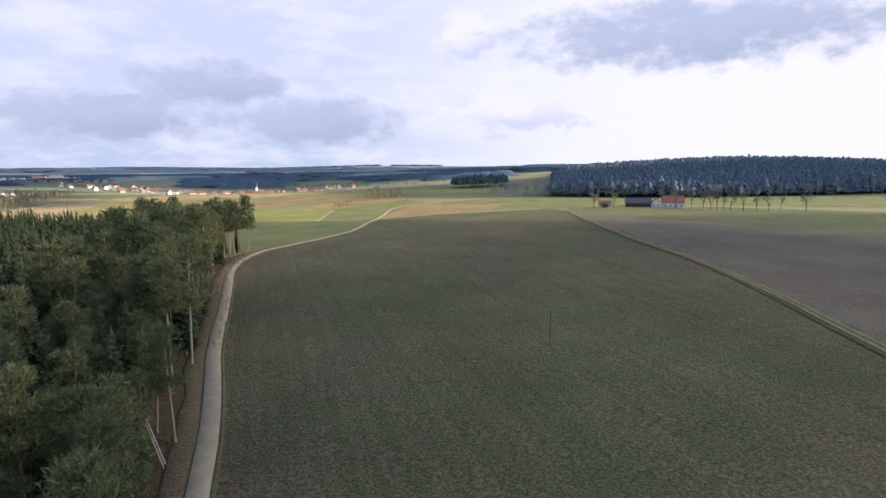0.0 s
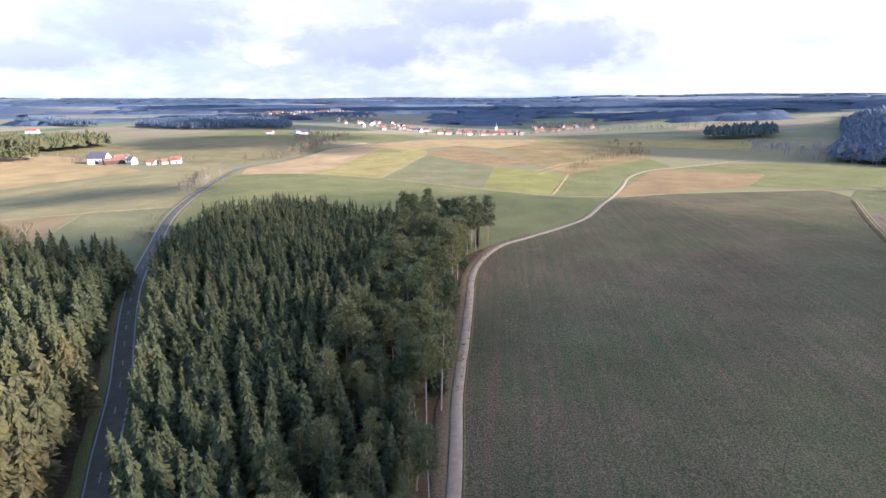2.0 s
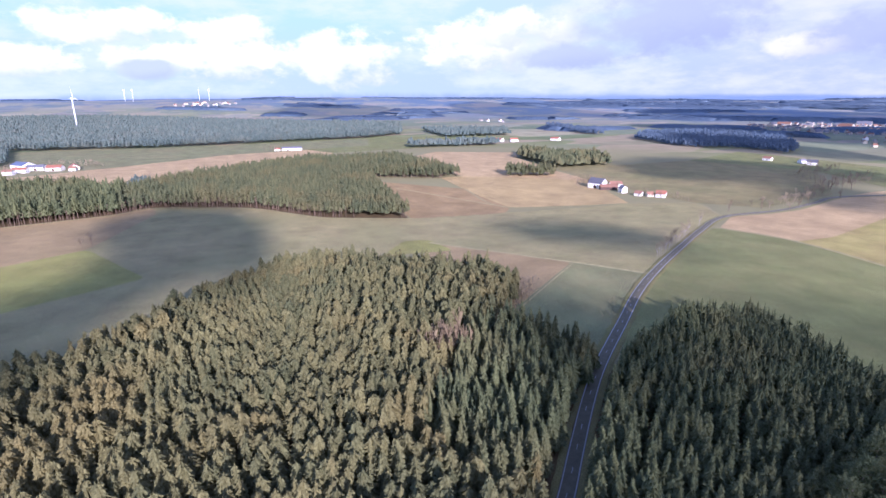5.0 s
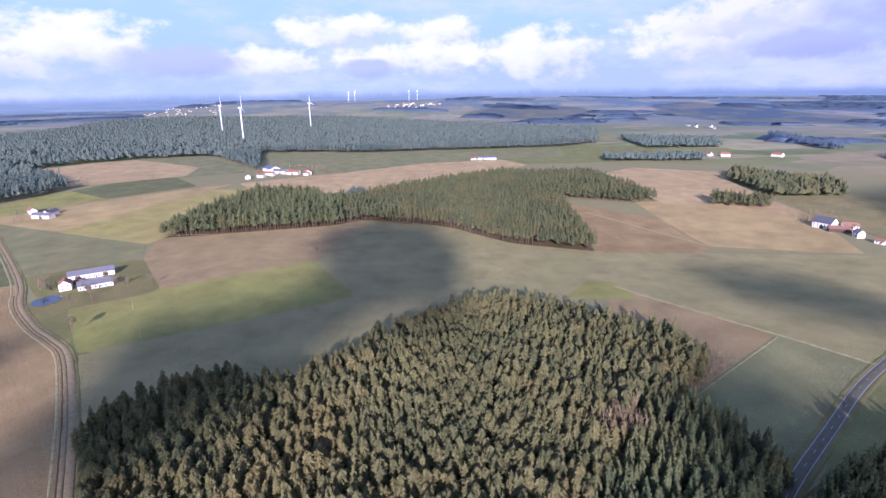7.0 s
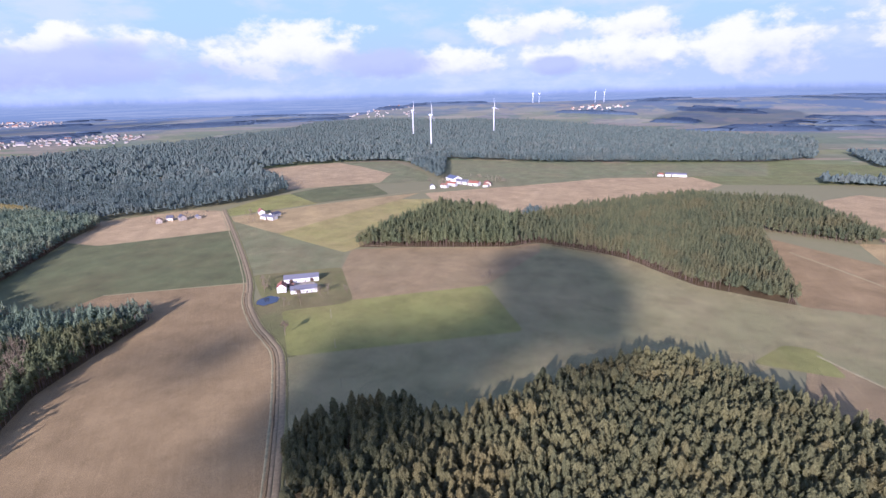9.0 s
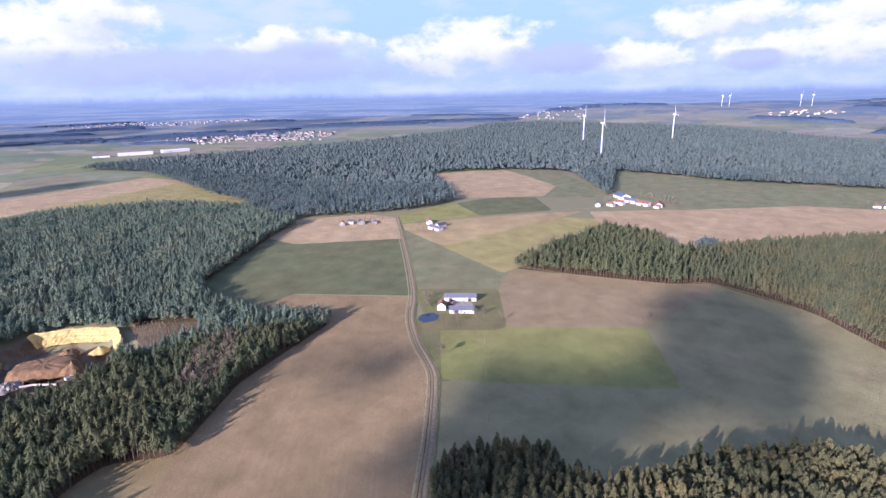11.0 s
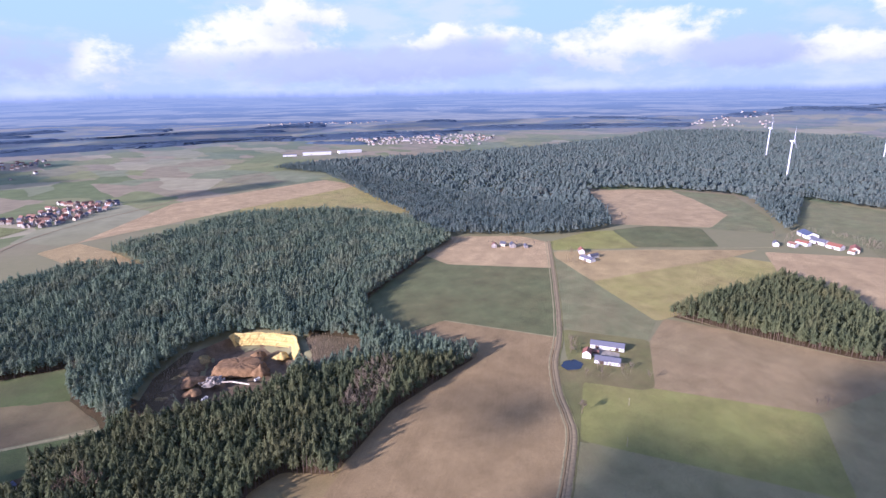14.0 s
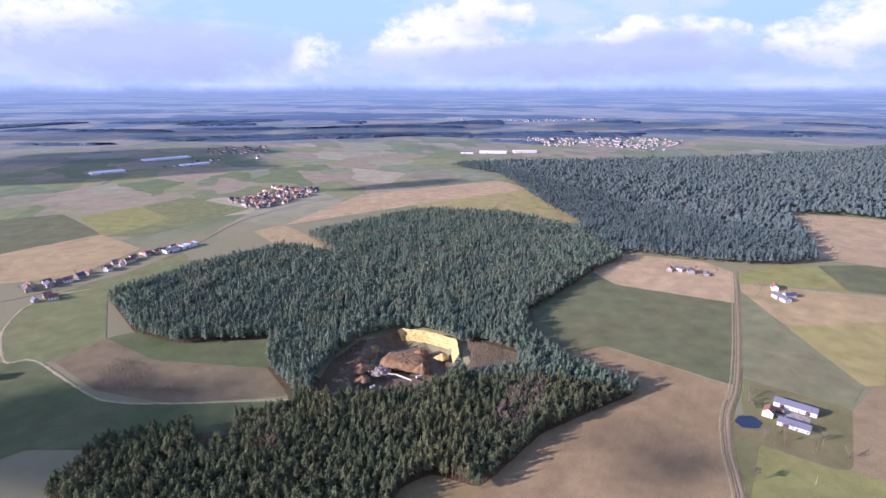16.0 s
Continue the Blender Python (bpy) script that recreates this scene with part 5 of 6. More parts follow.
plant(kinds, [(-270, 296), (-276, 306), (-281, 316), (-287, 324), (-293, 336), (-299, 345), (-304, 356), (-310, 366), (-318, 380), (-326, 394), (-340, 424), (-343, 430),
              (-273, 301), (-278, 311), (-284, 320), (-290, 330), (-296, 340), (-302, 351), (-307, 361), (-313, 372), (-321, 386), (-316, 377), (-288, 328), (-300, 349)], edge_rng, 0.7, 1.05)

def thicket(outline, gap, tall, mat, label):
    """Leafless shrubs or trees that fill an outline."""
    x, y = places(outline, gap, edge_rng)
    stamp("bare_thicket", x, y, CROWNS if tall > 8 else SHRUBS, (tall, tall * 0.2), edge_rng, mat, label, "thicket", 0.8)


thicket([(-214, 118), (-246, 172), (-254, 180), (-270, 172), (-288, 164), (-292, 156), (-262, 160), (-240, 158), (-224, 126)], 3.8, 9, TWIGS, "grey-brown leafless thicket at the wood edge")
thicket([(-84, -515), (-94, -547), (-120, -590), (-165, -624), (-178, -616), (-148, -592), (-122, -560), (-104, -528)], 4.0, 5.5, TWIGS, "bare brush on the rim of the sand pit")
thicket(RED_GAP, 3.0, 15, RED_TWIGS, "reddish leafless trees among the conifers")
thicket([(-205, 182), (-200, 192), (-236, 246), (-246, 240), (-226, 216)], 4.5, 3, TWIGS, "low leafless bushes beside the road")
thicket([(-24, 100), (-30, 100), (-47, 170), (-50, 226), (-43, 222), (-41, 170)], 3.0, 2.2, RED_TWIGS, "low russet brush between pines and gravel way")
thicket([(130, -625), (26, -567), (30, -586), (85, -612), (72, -652), (111, -690), (128, -660)], 3.4, 5, TWIGS, "leafless bushes on the tan field")
thicket([(-23, 500), (-1, 622), (48, 669), (60, 690), (12, 667), (-14, 620), (-34, 520)], 7.0, 5, TWIGS, "leafless bushes along a gully")
thicket([(-218, -388), (-280, -428), (-302, -415), (-269, -375), (-223, -356)], 5.5, 17, TWIGS, "grey leafless trees along the forest edge")
thicket([(-8, -432), (-36, -420), (-42, -430), (-22, -446), (-6, -446)], 4.5, 18, RED_TWIGS, "russet leafless trees in the forest")
thicket([(-452, -230), (-470, -236), (-488, -242), (-484, -250), (-456, -240)], 3.0, 3.5, TWIGS, "low bare hedge below the barns")
thicket([(-462, -296), (-484, -306), (-500, -316), (-494, -326), (-468, -308)], 3.4, 4.5, TWIGS, "bare garden shrubs beside the farmhouse")
thicket([(-420, -268), (-440, -262), (-462, -236), (-452, -224), (-424, -250)], 4.5, 2.5, TWIGS, "low bare bushes by the pond")
thicket([(-250, -474), (-258, -506), (-278, -550), (-292, -550), (-320, -493), (-292, -458)], 3.6, 4.5, RED_TWIGS, "brush on the felled slope beside the pit")
thicket([(-128, 740), (-89, 691), (-62, 659), (-23, 603), (-26, 598), (-66, 653), (-94, 686), (-131, 733)], 3.5, 3, TWIGS, "leafless hedge on the rough slope")
thicket([(-10, 608), (-3, 681), (21, 712), (50, 711), (47, 648)], 6.0, 7, TWIGS, "bushy hollow of leafless shrubs")
thicket([(-700, -640), (-752, -570), (-760, -580), (-712, -652)], 7.0, 7, TWIGS, "leafless garden trees round the hamlet")
thicket([(-1010, -565), (-1073, -446), (-1069, -443), (-1005, -561)], 7.0, 4, TWIGS, "low hedge along the bay field")
thicket([(-1040, -560), (-1100, -610), (-1110, -600), (-1050, -548)], 8.0, 6, RED_TWIGS, "russet hedge on the field edge")
thicket([(-384, 1190), (-538, 1380), (-192, 1152), (0, 1216), (256, 1152), (294, 1229), (77, 1331), (-154, 1203), (-486, 1472)], 26.0, 11, TWIGS, "leafless trees round the village")
thicket([(170, 770), (220, 636), (336, 560), (488, 546), (800, 546), (800, 556), (490, 560), (345, 575), (232, 650), (182, 775)], 8.0, 14, GREY_TWIGS, "pale grey leafless trees before the wooded hill")
thicket([(-560, 950), (-480, 760), (-440, 770), (-520, 990)], 14.0, 10, TWIGS, "leafless stream-side trees")
thicket([(-360, 548), (-361, 600), (-384, 699), (-400, 768), (-412, 862), (-452, 860), (-440, 780), (-402, 690), (-378, 600), (-374, 550)], 8.5, 10, TWIGS, "grey-brown leafless trees along the stream")
thicket([(-660, 516), (-624, 562), (-590, 540), (-575, 522), (-590, 496), (-578, 478), (-600, 490)], 6.5, 6, RED_TWIGS, "russet leafless bushes round the farmyard")
thicket([(-462, 522), (-438, 512), (-428, 520), (-452, 540), (-520, 530), (-540, 526), (-500, 518)], 5.5, 4, TWIGS, "low bare garden bushes behind the cottages")
thicket([(-1092, -268), (-1190, -282), (-1232, -262), (-1228, -150), (-1150, -128), (-1140, -150), (-1200, -180), (-1200, -262), (-1100, -262)], 8.5, 8, TWIGS, "leafless trees round the large farm")
thicket([(-790, -505), (-752, -492), (-732, -470), (-738, -446), (-724, -450), (-716, -480), (-770, -520)], 6.5, 6, TWIGS, "leafless garden trees round the farmhouse")

# ---- clouds over the land, far above the eye ----


def cloud(spots, seed, mat=CLOUD, uneven=0.8):
    """Heaped billows on a flat base, whose shadow falls on the spots: x, y, half width, half depth."""
    rng = np.random.default_rng(seed)
    away, base = 1100 / math.tan(SUN_UP), 1100
    n, rings = 40, 9
    vs, fs = [], []
    for sx, sy, wx, wy, *turn in spots:
        ct, st = math.cos(radians(turn[0])) if turn else 1.0, math.sin(radians(turn[0])) if turn else 0.0
        cx, cy, up = sx + away * math.sin(SUN_TURN), sy + away * math.cos(SUN_TURN), 0.35 * min(wx, wy)
        p = rng.random(6) * 6.283
        start = len(vs)
        vs.append((cx, cy, base + up))
        for k in range(1, rings + 1):
            u = k / rings
            for i in range(n):
                an = 6.2832 * i / n
                w = 1 + uneven * (0.16 * math.sin(2 * an + p[0]) + 0.11 * math.sin(3 * an + p[1]) + 0.08 * math.sin(7 * an + p[2]) + 0.05 * math.sin(11 * an + p[3]))
                billow = 1 + 0.3 * math.sin(5 * an + 6 * u + p[4]) * math.sin(9 * u + p[5])
                ex, ey = wx * u * w * math.cos(an), wy * u * w * math.sin(an)
                vs.append((cx + ex * ct - ey * st, cy + ex * st + ey * ct, base + up * math.sqrt(max(0.0, 1 - u * u)) * billow))
        vs.append((cx, cy, base - 2))
        for i in range(n):
            j = (i + 1) % n
            fs.append((start, start + 1 + i, start + 1 + j))
            last = start + 1 + (rings - 1) * n
            fs.append((last + i, len(vs) - 1, last + j))
            for k in range(rings - 1):
                q, r = start + 1 + k * n + i, start + 1 + k * n + j
                fs += [(q, q + n, r + n), (q, r + n, r)]
    ob = from_arrays("cumulus_cloud", vs, fs, mat, smooth=True)
    return tagged(ob, "white flat-based cumulus cloud whose shadow lies on fields", "cloud", kind="stuff")


cloud([(8, 168, 235, 148, 130), (120, 30, 170, 190), (310, 210, 170, 150)], 1, THIN_CLOUD, 0.35)
cloud([(-522, -8, 132, 80, 10)], 2)
cloud([(-358, -112, 40, 92, 8), (-405, -60, 46, 40)], 3)
cloud([(-300, -125, 55, 60), (-245, -150, 50, 38)], 14)
cloud([(-358, 312, 78, 40, 25)], 4)
cloud([(-330, -268, 40, 22, 160)], 5)
cloud([(-315, -316, 58, 16, 140), (-225, -182, 46, 24)], 15, THIN_CLOUD)
cloud([(-236, 160, 40, 40)], 16)
cloud([(170, -560, 110, 90)], 6)
cloud([(520, -2500, 620, 420), (200, -2900, 500, 300)], 8, HALF_CLOUD)
cloud([(-620, -1640, 240, 50)], 9)
# unseen clouds, added so that distant land lies in dull bluish shade
cloud([(-300, 1780, 900, 300), (-300, 2500, 900, 400), (900, 2600, 900, 500), (-1600, 2600, 700, 450), (-1100, 1650, 420, 260)], 11, HALF_CLOUD)
cloud([(-560, 800, 210, 120, 35), (-352, 690, 60, 80, 10), (-800, 1180, 260, 130)], 17, HALF_CLOUD)
cloud([(620, 890, 520, 400, 10)], 18, HALF_CLOUD, 0.4)
cloud([(-2900, 1900, 700, 400), (-3400, 900, 500, 350)], 12, THIN_CLOUD)
cloud([(-1500, -3900, 900, 450), (-3200, -3300, 800, 350), (300, -4200, 900, 400)], 13, THIN_CLOUD)

# ---- buildings ----


def unit_panel(name, w, h, d, mat):
    bm = bmesh.new()
    box(bm, 0, 0, 0, w, d, h, 0, 0.02)
    me = bpy.data.meshes.new(name)
    bm.to_mesh(me)
    bm.free()
    me.materials.append(mat)
    return me


WINDOW_MESH = unit_panel("window", 1.2, 1.35, 0.14, WINDOW_GLASS)
DOOR_MESH = unit_panel("door", 1.1, 2.1, 0.16, DARK_WOOD)
GATE_MESH = unit_panel("barn_door", 3.6, 3.6, 0.2, DARK_WOOD)


def house(name, long, wide, eaves, ridge, wall_mat, roof_mat, label, category="house", openings=True, gates=0, chimney=True, group=""):
    """A gabled building, ridge along x: walls, roof with thickness and overhang, chimney, windows, doors."""
    root = new(name)
    a, b = long / 2, wide / 2
    bm = bmesh.new()
    ends = []
    for x in (-a, a):
        ends.append([bm.verts.new(p) for p in ((x, -b, -0.6), (x, b, -0.6), (x, b, eaves), (x, 0, ridge), (x, -b, eaves))])
    bm.faces.new(ends[0])
    bm.faces.new(ends[1][::-1])
    for k in range(5):
        m = (k + 1) % 5
        bm.faces.new((ends[0][k], ends[0][m], ends[1][m], ends[1][k]))
    part("wall", bm, wall_mat, root)
    bm = bmesh.new()
    over, thick = 0.5, 0.28
    fall = (ridge - eaves) / b
    rows = []
    for x in (-a - over, a + over):
        low = eaves - fall * over
        rows.append([bm.verts.new(p) for p in ((x, -b - over, low + 0.03), (x, 0, ridge + 0.03), (x, b + over, low + 0.03), (x, b + over, low + thick), (x, 0, ridge + thick + 0.05), (x, -b - over, low + thick))])
    bm.faces.new(rows[0])
    bm.faces.new(rows[1][::-1])
    for k in range(6):
        m = (k + 1) % 6
        bm.faces.new((rows[0][k], rows[0][m], rows[1][m], rows[1][k]))
    roof = part("roof", bm, roof_mat, root)
    if chimney:
        bm = bmesh.new()
        box(bm, a * 0.35, 0.6, ridge - 1.0, 0.6, 0.6, 2.0, 0, 0.03)
        box(bm, a * 0.35, 0.6, ridge + 1.0, 0.75, 0.75, 0.15)
        part("chimney", bm, BROWN_TILE, roof)
    if openings:
        n = max(2, int(long / 3.6))
        floors = [0.9] + ([3.5] if eaves > 5 else [])
        for z in floors:
            for k in range(n):
                px = -a + long * (k + 0.5) / n
                for sy in (-1, 1):
                    share("window", WINDOW_MESH, root, pose(px, sy * (b + 0.01), z))
            for sx in (-1, 1):
                for py in (-b * 0.45, b * 0.45):
                    share("window", WINDOW_MESH, root, pose(sx * (a + 0.01), py, z, 0, 0, 90))
        share("door", DOOR_MESH, root, pose(0.2 * a, -b - 0.03, 0))
    for k in range(gates):
        share("barn_door", GATE_MESH, root, pose(-a + long * (k + 0.7) / (gates + 0.4), b + 0.03, 0) if k % 2 else pose(-a + long * (k + 0.7) / (gates + 0.4), -b - 0.03, 0))
    return tagged(root, label, category, group)


def stand(ob, x, y, turn):
    ob.matrix_basis = pose(x, y, float(height(x, y)) + 0.3, 0, 0, turn)
    return ob


# the farm with two long barns and a pond
drape("yard", [(-489, -289), (-497, -262), (-482, -254), (-472, -280)], YARD, "worn pale concrete yard between the barns", 5.0, "yard")
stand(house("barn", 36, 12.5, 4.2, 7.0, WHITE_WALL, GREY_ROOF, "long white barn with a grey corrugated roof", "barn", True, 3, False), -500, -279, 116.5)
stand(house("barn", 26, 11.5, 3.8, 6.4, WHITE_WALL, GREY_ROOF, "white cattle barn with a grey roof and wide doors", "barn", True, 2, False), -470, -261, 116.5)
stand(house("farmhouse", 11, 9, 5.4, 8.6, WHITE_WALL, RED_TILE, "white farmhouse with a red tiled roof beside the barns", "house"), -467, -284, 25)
stand(house("shed", 6, 4, 2.4, 3.4, DARK_WOOD, BROWN_TILE, "small dark wooden shed between house and barn", "shed", False, 0, False), -480, -281, 116.5)
stand(house("cottage", 9, 7, 3.2, 5.6, WHITE_WALL, GREY_ROOF, "small house with a grey roof in a forest gap", "house"), 14, -483, 30)


def pond(cx, cy, rx, ry, label):
    rng = np.random.default_rng(4)
    root = new("pond")
    n = 40
    wob = 1 + 0.05 * np.sin(np.arange(n) * 0.9) + 0.03 * rng.normal(size=n)
    for name, k, up, mat in (("bank", 1.16, 0.42, VERGE), ("water", 1.0, 0.62, WATER)):
        v = [(cx, cy, float(height(cx, cy)) + up)]
        for i in range(n):
            an = 6.2832 * i / n
            v.append((cx + rx * k * wob[i] * math.cos(an), cy + ry * k * wob[i] * math.sin(an), float(height(cx, cy)) + up))
        from_arrays(name, v, [(0, 1 + i, 1 + (i + 1) % n) for i in range(n)], mat, root)
    return tagged(root, label, "pond", kind="structure")


pond(-439, -284, 12.5, 10, "small dark blue pond beside the barns")

# farms farther off

def farm_building(x, y, turn, long, wide, eaves, ridge, wall, roof, lab, cat, gates):
    kind = {"barn": "barn", "shed": "shed"}.get(cat, "farmhouse")
    stand(house(kind, long, wide, eaves, ridge, wall, roof, lab, cat, True, gates, cat == "house"), x, y, turn)


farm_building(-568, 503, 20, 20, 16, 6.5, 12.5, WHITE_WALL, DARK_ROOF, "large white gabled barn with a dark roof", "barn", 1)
farm_building(-548, 504, 60, 22, 8, 4.0, 6.5, DARK_WOOD, BROWN_TILE, "dark timber cart shed with a brown roof", "shed", 2)
farm_building(-552, 520, 60, 16, 8, 5.5, 8.5, WHITE_WALL, BROWN_TILE, "white farm building with a brown roof", "house", 0)
farm_building(-523, 505, -10, 9, 8, 5.4, 8.6, WHITE_WALL, GREY_ROOF, "white farmhouse with a pale roof", "house", 0)
farm_building(-496, 506, 20, 9, 7, 3.0, 5.5, WHITE_WALL, BROWN_TILE, "low white cottage with a brown roof", "house", 0)
farm_building(-484, 512, 70, 8, 6, 3.0, 5.5, CREAM_WALL, BROWN_TILE, "low cream cottage with brown roof", "house", 0)
farm_building(-474, 520, 30, 11, 8, 4.0, 7.5, WHITE_WALL, RED_TILE, "cottage with a bright red roof", "house", 0)
farm_building(209, 446, -25, 10, 7, 2.8, 5.5, CREAM_WALL, BROWN_TILE, "dark timber shed with a brown roof", "shed", 1)
farm_building(242, 450, -25, 21, 10, 3.2, 7.2, DARK_WOOD, DARK_ROOF, "long dark barn at the farm", "barn", 2)
farm_building(255, 443, 65, 8, 7, 4.0, 7.2, WHITE_WALL, DARK_ROOF, "white gabled farmhouse at the farm", "house", 0)
farm_building(268, 438, -25, 17, 12, 4.0, 9.5, WHITE_WALL, RED_TILE, "white farmhouse with a red tiled roof", "house", 0)
farm_building(-778, -492, 40, 16, 9, 5.0, 8.5, WHITE_WALL, RED_TILE, "white farmhouse with a red roof and side wing", "house", 0)
farm_building(-750, -462, 75, 26, 11, 4.2, 7.0, WHITE_WALL, GREY_ROOF, "long white stable with a grey roof", "barn", 1)
farm_building(-768, -462, -15, 18, 9, 4.2, 7.0, WHITE_WALL, DARK_ROOF, "white stable wing with a dark roof", "barn", 1)
farm_building(-706, -628, 40, 10, 9, 5.0, 8.5, HAZED_WALL, BROWN_TILE, "white house with a brown roof", "house", 0)
farm_building(-722, -620, 110, 10, 9, 5.0, 8.5, CREAM_WALL, DARK_ROOF, "cream house with a dark roof", "house", 0)
farm_building(-728, -603, 50, 14, 10, 5.0, 8.5, HAZED_WALL, DARK_ROOF, "white house with a dark roof", "house", 0)
farm_building(-742, -584, 50, 14, 6, 3.0, 5.0, HAZED_WALL, GREY_ROOF, "low white outbuilding by the hamlet", "shed", 0)
farm_building(-1058, -272, 20, 14, 9, 5.0, 8.0, WHITE_WALL, GREY_ROOF, "white house at the large farm", "house", 0)
farm_building(-1075, -250, 70, 14, 10, 5.0, 8.0, WHITE_WALL, BROWN_TILE, "white farm building with a brown roof", "house", 0)
farm_building(-1100, -240, 70, 22, 12, 5.0, 8.0, WHITE_WALL, RED_TILE, "white farm wing with a red roof", "house", 0)
farm_building(-1130, -222, 70, 26, 16, 5.5, 9.0, WHITE_WALL, GREY_ROOF, "white barn with a pale roof", "barn", 1)
farm_building(-1170, -250, 40, 34, 22, 6.0, 11.0, WHITE_WALL, SOLAR, "large barn with a bluish solar roof", "barn", 1)
farm_building(-1150, -235, 40, 20, 12, 4.5, 7.0, WHITE_WALL, GREY_ROOF, "low white machine hall at the farm", "barn", 1)
farm_building(-1115, -195, 70, 24, 14, 5.0, 9.0, WHITE_WALL, RED_TILE, "barn with a red tiled roof", "barn", 1)
farm_building(-1120, -168, 10, 26, 14, 5.0, 9.0, CREAM_WALL, RED_TILE, "long building with an orange-red roof", "barn", 1)
farm_building(-1100, -168, 80, 10, 8, 4.0, 7.0, WHITE_WALL, BROWN_TILE, "small white farm cottage", "house", 0)
farm_building(-1288, 232, 80, 44, 16, 5.0, 8.0, WHITE_WALL, GREY_ROOF, "long white hall with a grey roof", "barn", 2)
farm_building(-1290, 200, 80, 12, 9, 4.0, 7.0, WHITE_WALL, RED_TILE, "house with a red roof beside the hall", "house", 0)
farm_building(-566, 974, 30, 16, 9, 5.0, 9.0, WHITE_WALL, DARK_ROOF, "white house with dark roof in the valley", "house", 0)
farm_building(-590, 985, 80, 12, 8, 4.0, 7.0, WHITE_WALL, GREY_ROOF, "low white house in the valley", "house", 0)
farm_building(-640, 965, 10, 14, 9, 4.0, 7.0, WHITE_WALL, BROWN_TILE, "white house with a brown roof in the valley", "house", 0)
farm_building(-1184, 900, 20, 24, 12, 5.0, 9.0, WHITE_WALL, RED_TILE, "white farm with a red roof", "house", 0)
farm_building(-1240, 760, 20, 24, 12, 5.0, 9.0, WHITE_WALL, BROWN_TILE, "white farm with a brown roof", "house", 0)
farm_building(-1215, 790, 70, 20, 12, 5.0, 9.0, WHITE_WALL, RED_TILE, "farm wing with a red roof", "house", 0)
farm_building(232, -690, 60, 13, 9, 5.0, 8.5, WHITE_WALL, DARK_ROOF, "white house by the valley track", "house", 0)

# villages
near_kinds = [(11, 9, 5.2, 8.8, HAZED_WALL, WORN_TILE, "white village house with a worn red-brown roof"), (12, 9, 5.0, 9.2, HAZED_WALL, BROWN_TILE, "white gabled village house with a weathered brown roof"), (12, 9, 5.2, 9.0, WHITE_WALL, BROWN_TILE, "white village house with a brown roof"),
              (10, 9, 4.0, 8.0, CREAM_WALL, BROWN_TILE, "cream village house with a brown roof"), (14, 10, 5.5, 9.5, HAZED_WALL, DARK_ROOF, "white village house with a dark roof"),
              (18, 10, 4.5, 8.0, CREAM_WALL, BROWN_TILE, "long farm building in the village"), (9, 8, 4.0, 7.5, HAZED_WALL, GREY_ROOF, "small white house with a pale roof")]


def village(outline, gap, seed, lean, big=1.0, openings=True):
    rng = np.random.default_rng(seed)
    protos = [house("village_house", l * big, w * big, e * big, r * big, wall, roof, lab, "house", openings, 0, openings, "village houses") for l, w, e, r, wall, roof, lab in near_kinds]
    x, y = places(outline, gap, rng)
    keep = rng.random(len(x)) < 0.8
    used = set()
    for px, py in zip(x[keep], y[keep]):
        i = int(rng.integers(0, len(protos)))
        m = pose(px, py, float(height(px, py)) + 0.3, 0, 0, lean + rng.normal() * 14 + 90 * int(rng.integers(0, 2)))
        if i in used:
            copy_thing(protos[i], m)
        else:
            used.add(i)
            protos[i].matrix_basis = m
    for i, ob in enumerate(protos):
        if i not in used:
            for o in (*ob.children_recursive, ob):
                bpy.data.objects.remove(o)
    x, y = places(outline, gap * 0.55, rng)
    keep = rng.random(len(x)) < 0.6
    stamp("village_trees", x[keep], y[keep], SHRUBS, (9, 2.5), rng, TWIGS, "leafless garden trees between the houses", "trees", 0.8)


village([(-370, 1240), (-240, 1212), (-175, 1238), (-190, 1400), (-300, 1440), (-400, 1380)], 24, 5, 20)
village([(-627, 1434), (-486, 1293), (-410, 1260), (-420, 1340), (-450, 1420), (-563, 1498)], 40, 25, 20)
village([(-170, 1420), (-130, 1390), (0, 1500), (20, 1640), (-190, 1640)], 38, 6, 10)
village([(-820, 1560), (-600, 1330), (-480, 1250), (-420, 1300), (-560, 1500), (-780, 1640)], 46, 7, 40, 1.0, False)
village([(-70, -1600), (-141, -1440), (-210, -1490), (-330, -1600), (-345, -1660), (-220, -1760), (-160, -1640)], 22, 9, 30)
village([(268, -985), (209, -1000), (150, -1055), (91, -1118), (22, -1136), (20, -1164), (95, -1142), (160, -1080), (215, -1024), (275, -1005)], 17, 10, 35)
village([(240, -930), (215, -960), (200, -945), (222, -920)], 17, 11, 20)
village([(150, -2200), (20, -2400), (-280, -2420), (-300, -2560), (-50, -2560), (130, -2360)], 60, 13, 30, 1.1, False)
village([(-51, -2714), (-354, -2804), (-391, -3067), (-90, -3072)], 48, 17, 20, 1.1, False)
village([(-2250, 1240), (-2050, 1290), (-2080, 1360), (-2260, 1320)], 42, 14, 10, 1.1, False)
village([(-3700, 100), (-3900, 300), (-4100, 420), (-4200, 200), (-3950, -50)], 62, 15, 10, 1.2, False)
village([(-4150, -1700), (-4400, -1300), (-4550, -1450), (-4400, -1800)], 75, 16, 10, 1.2, False)


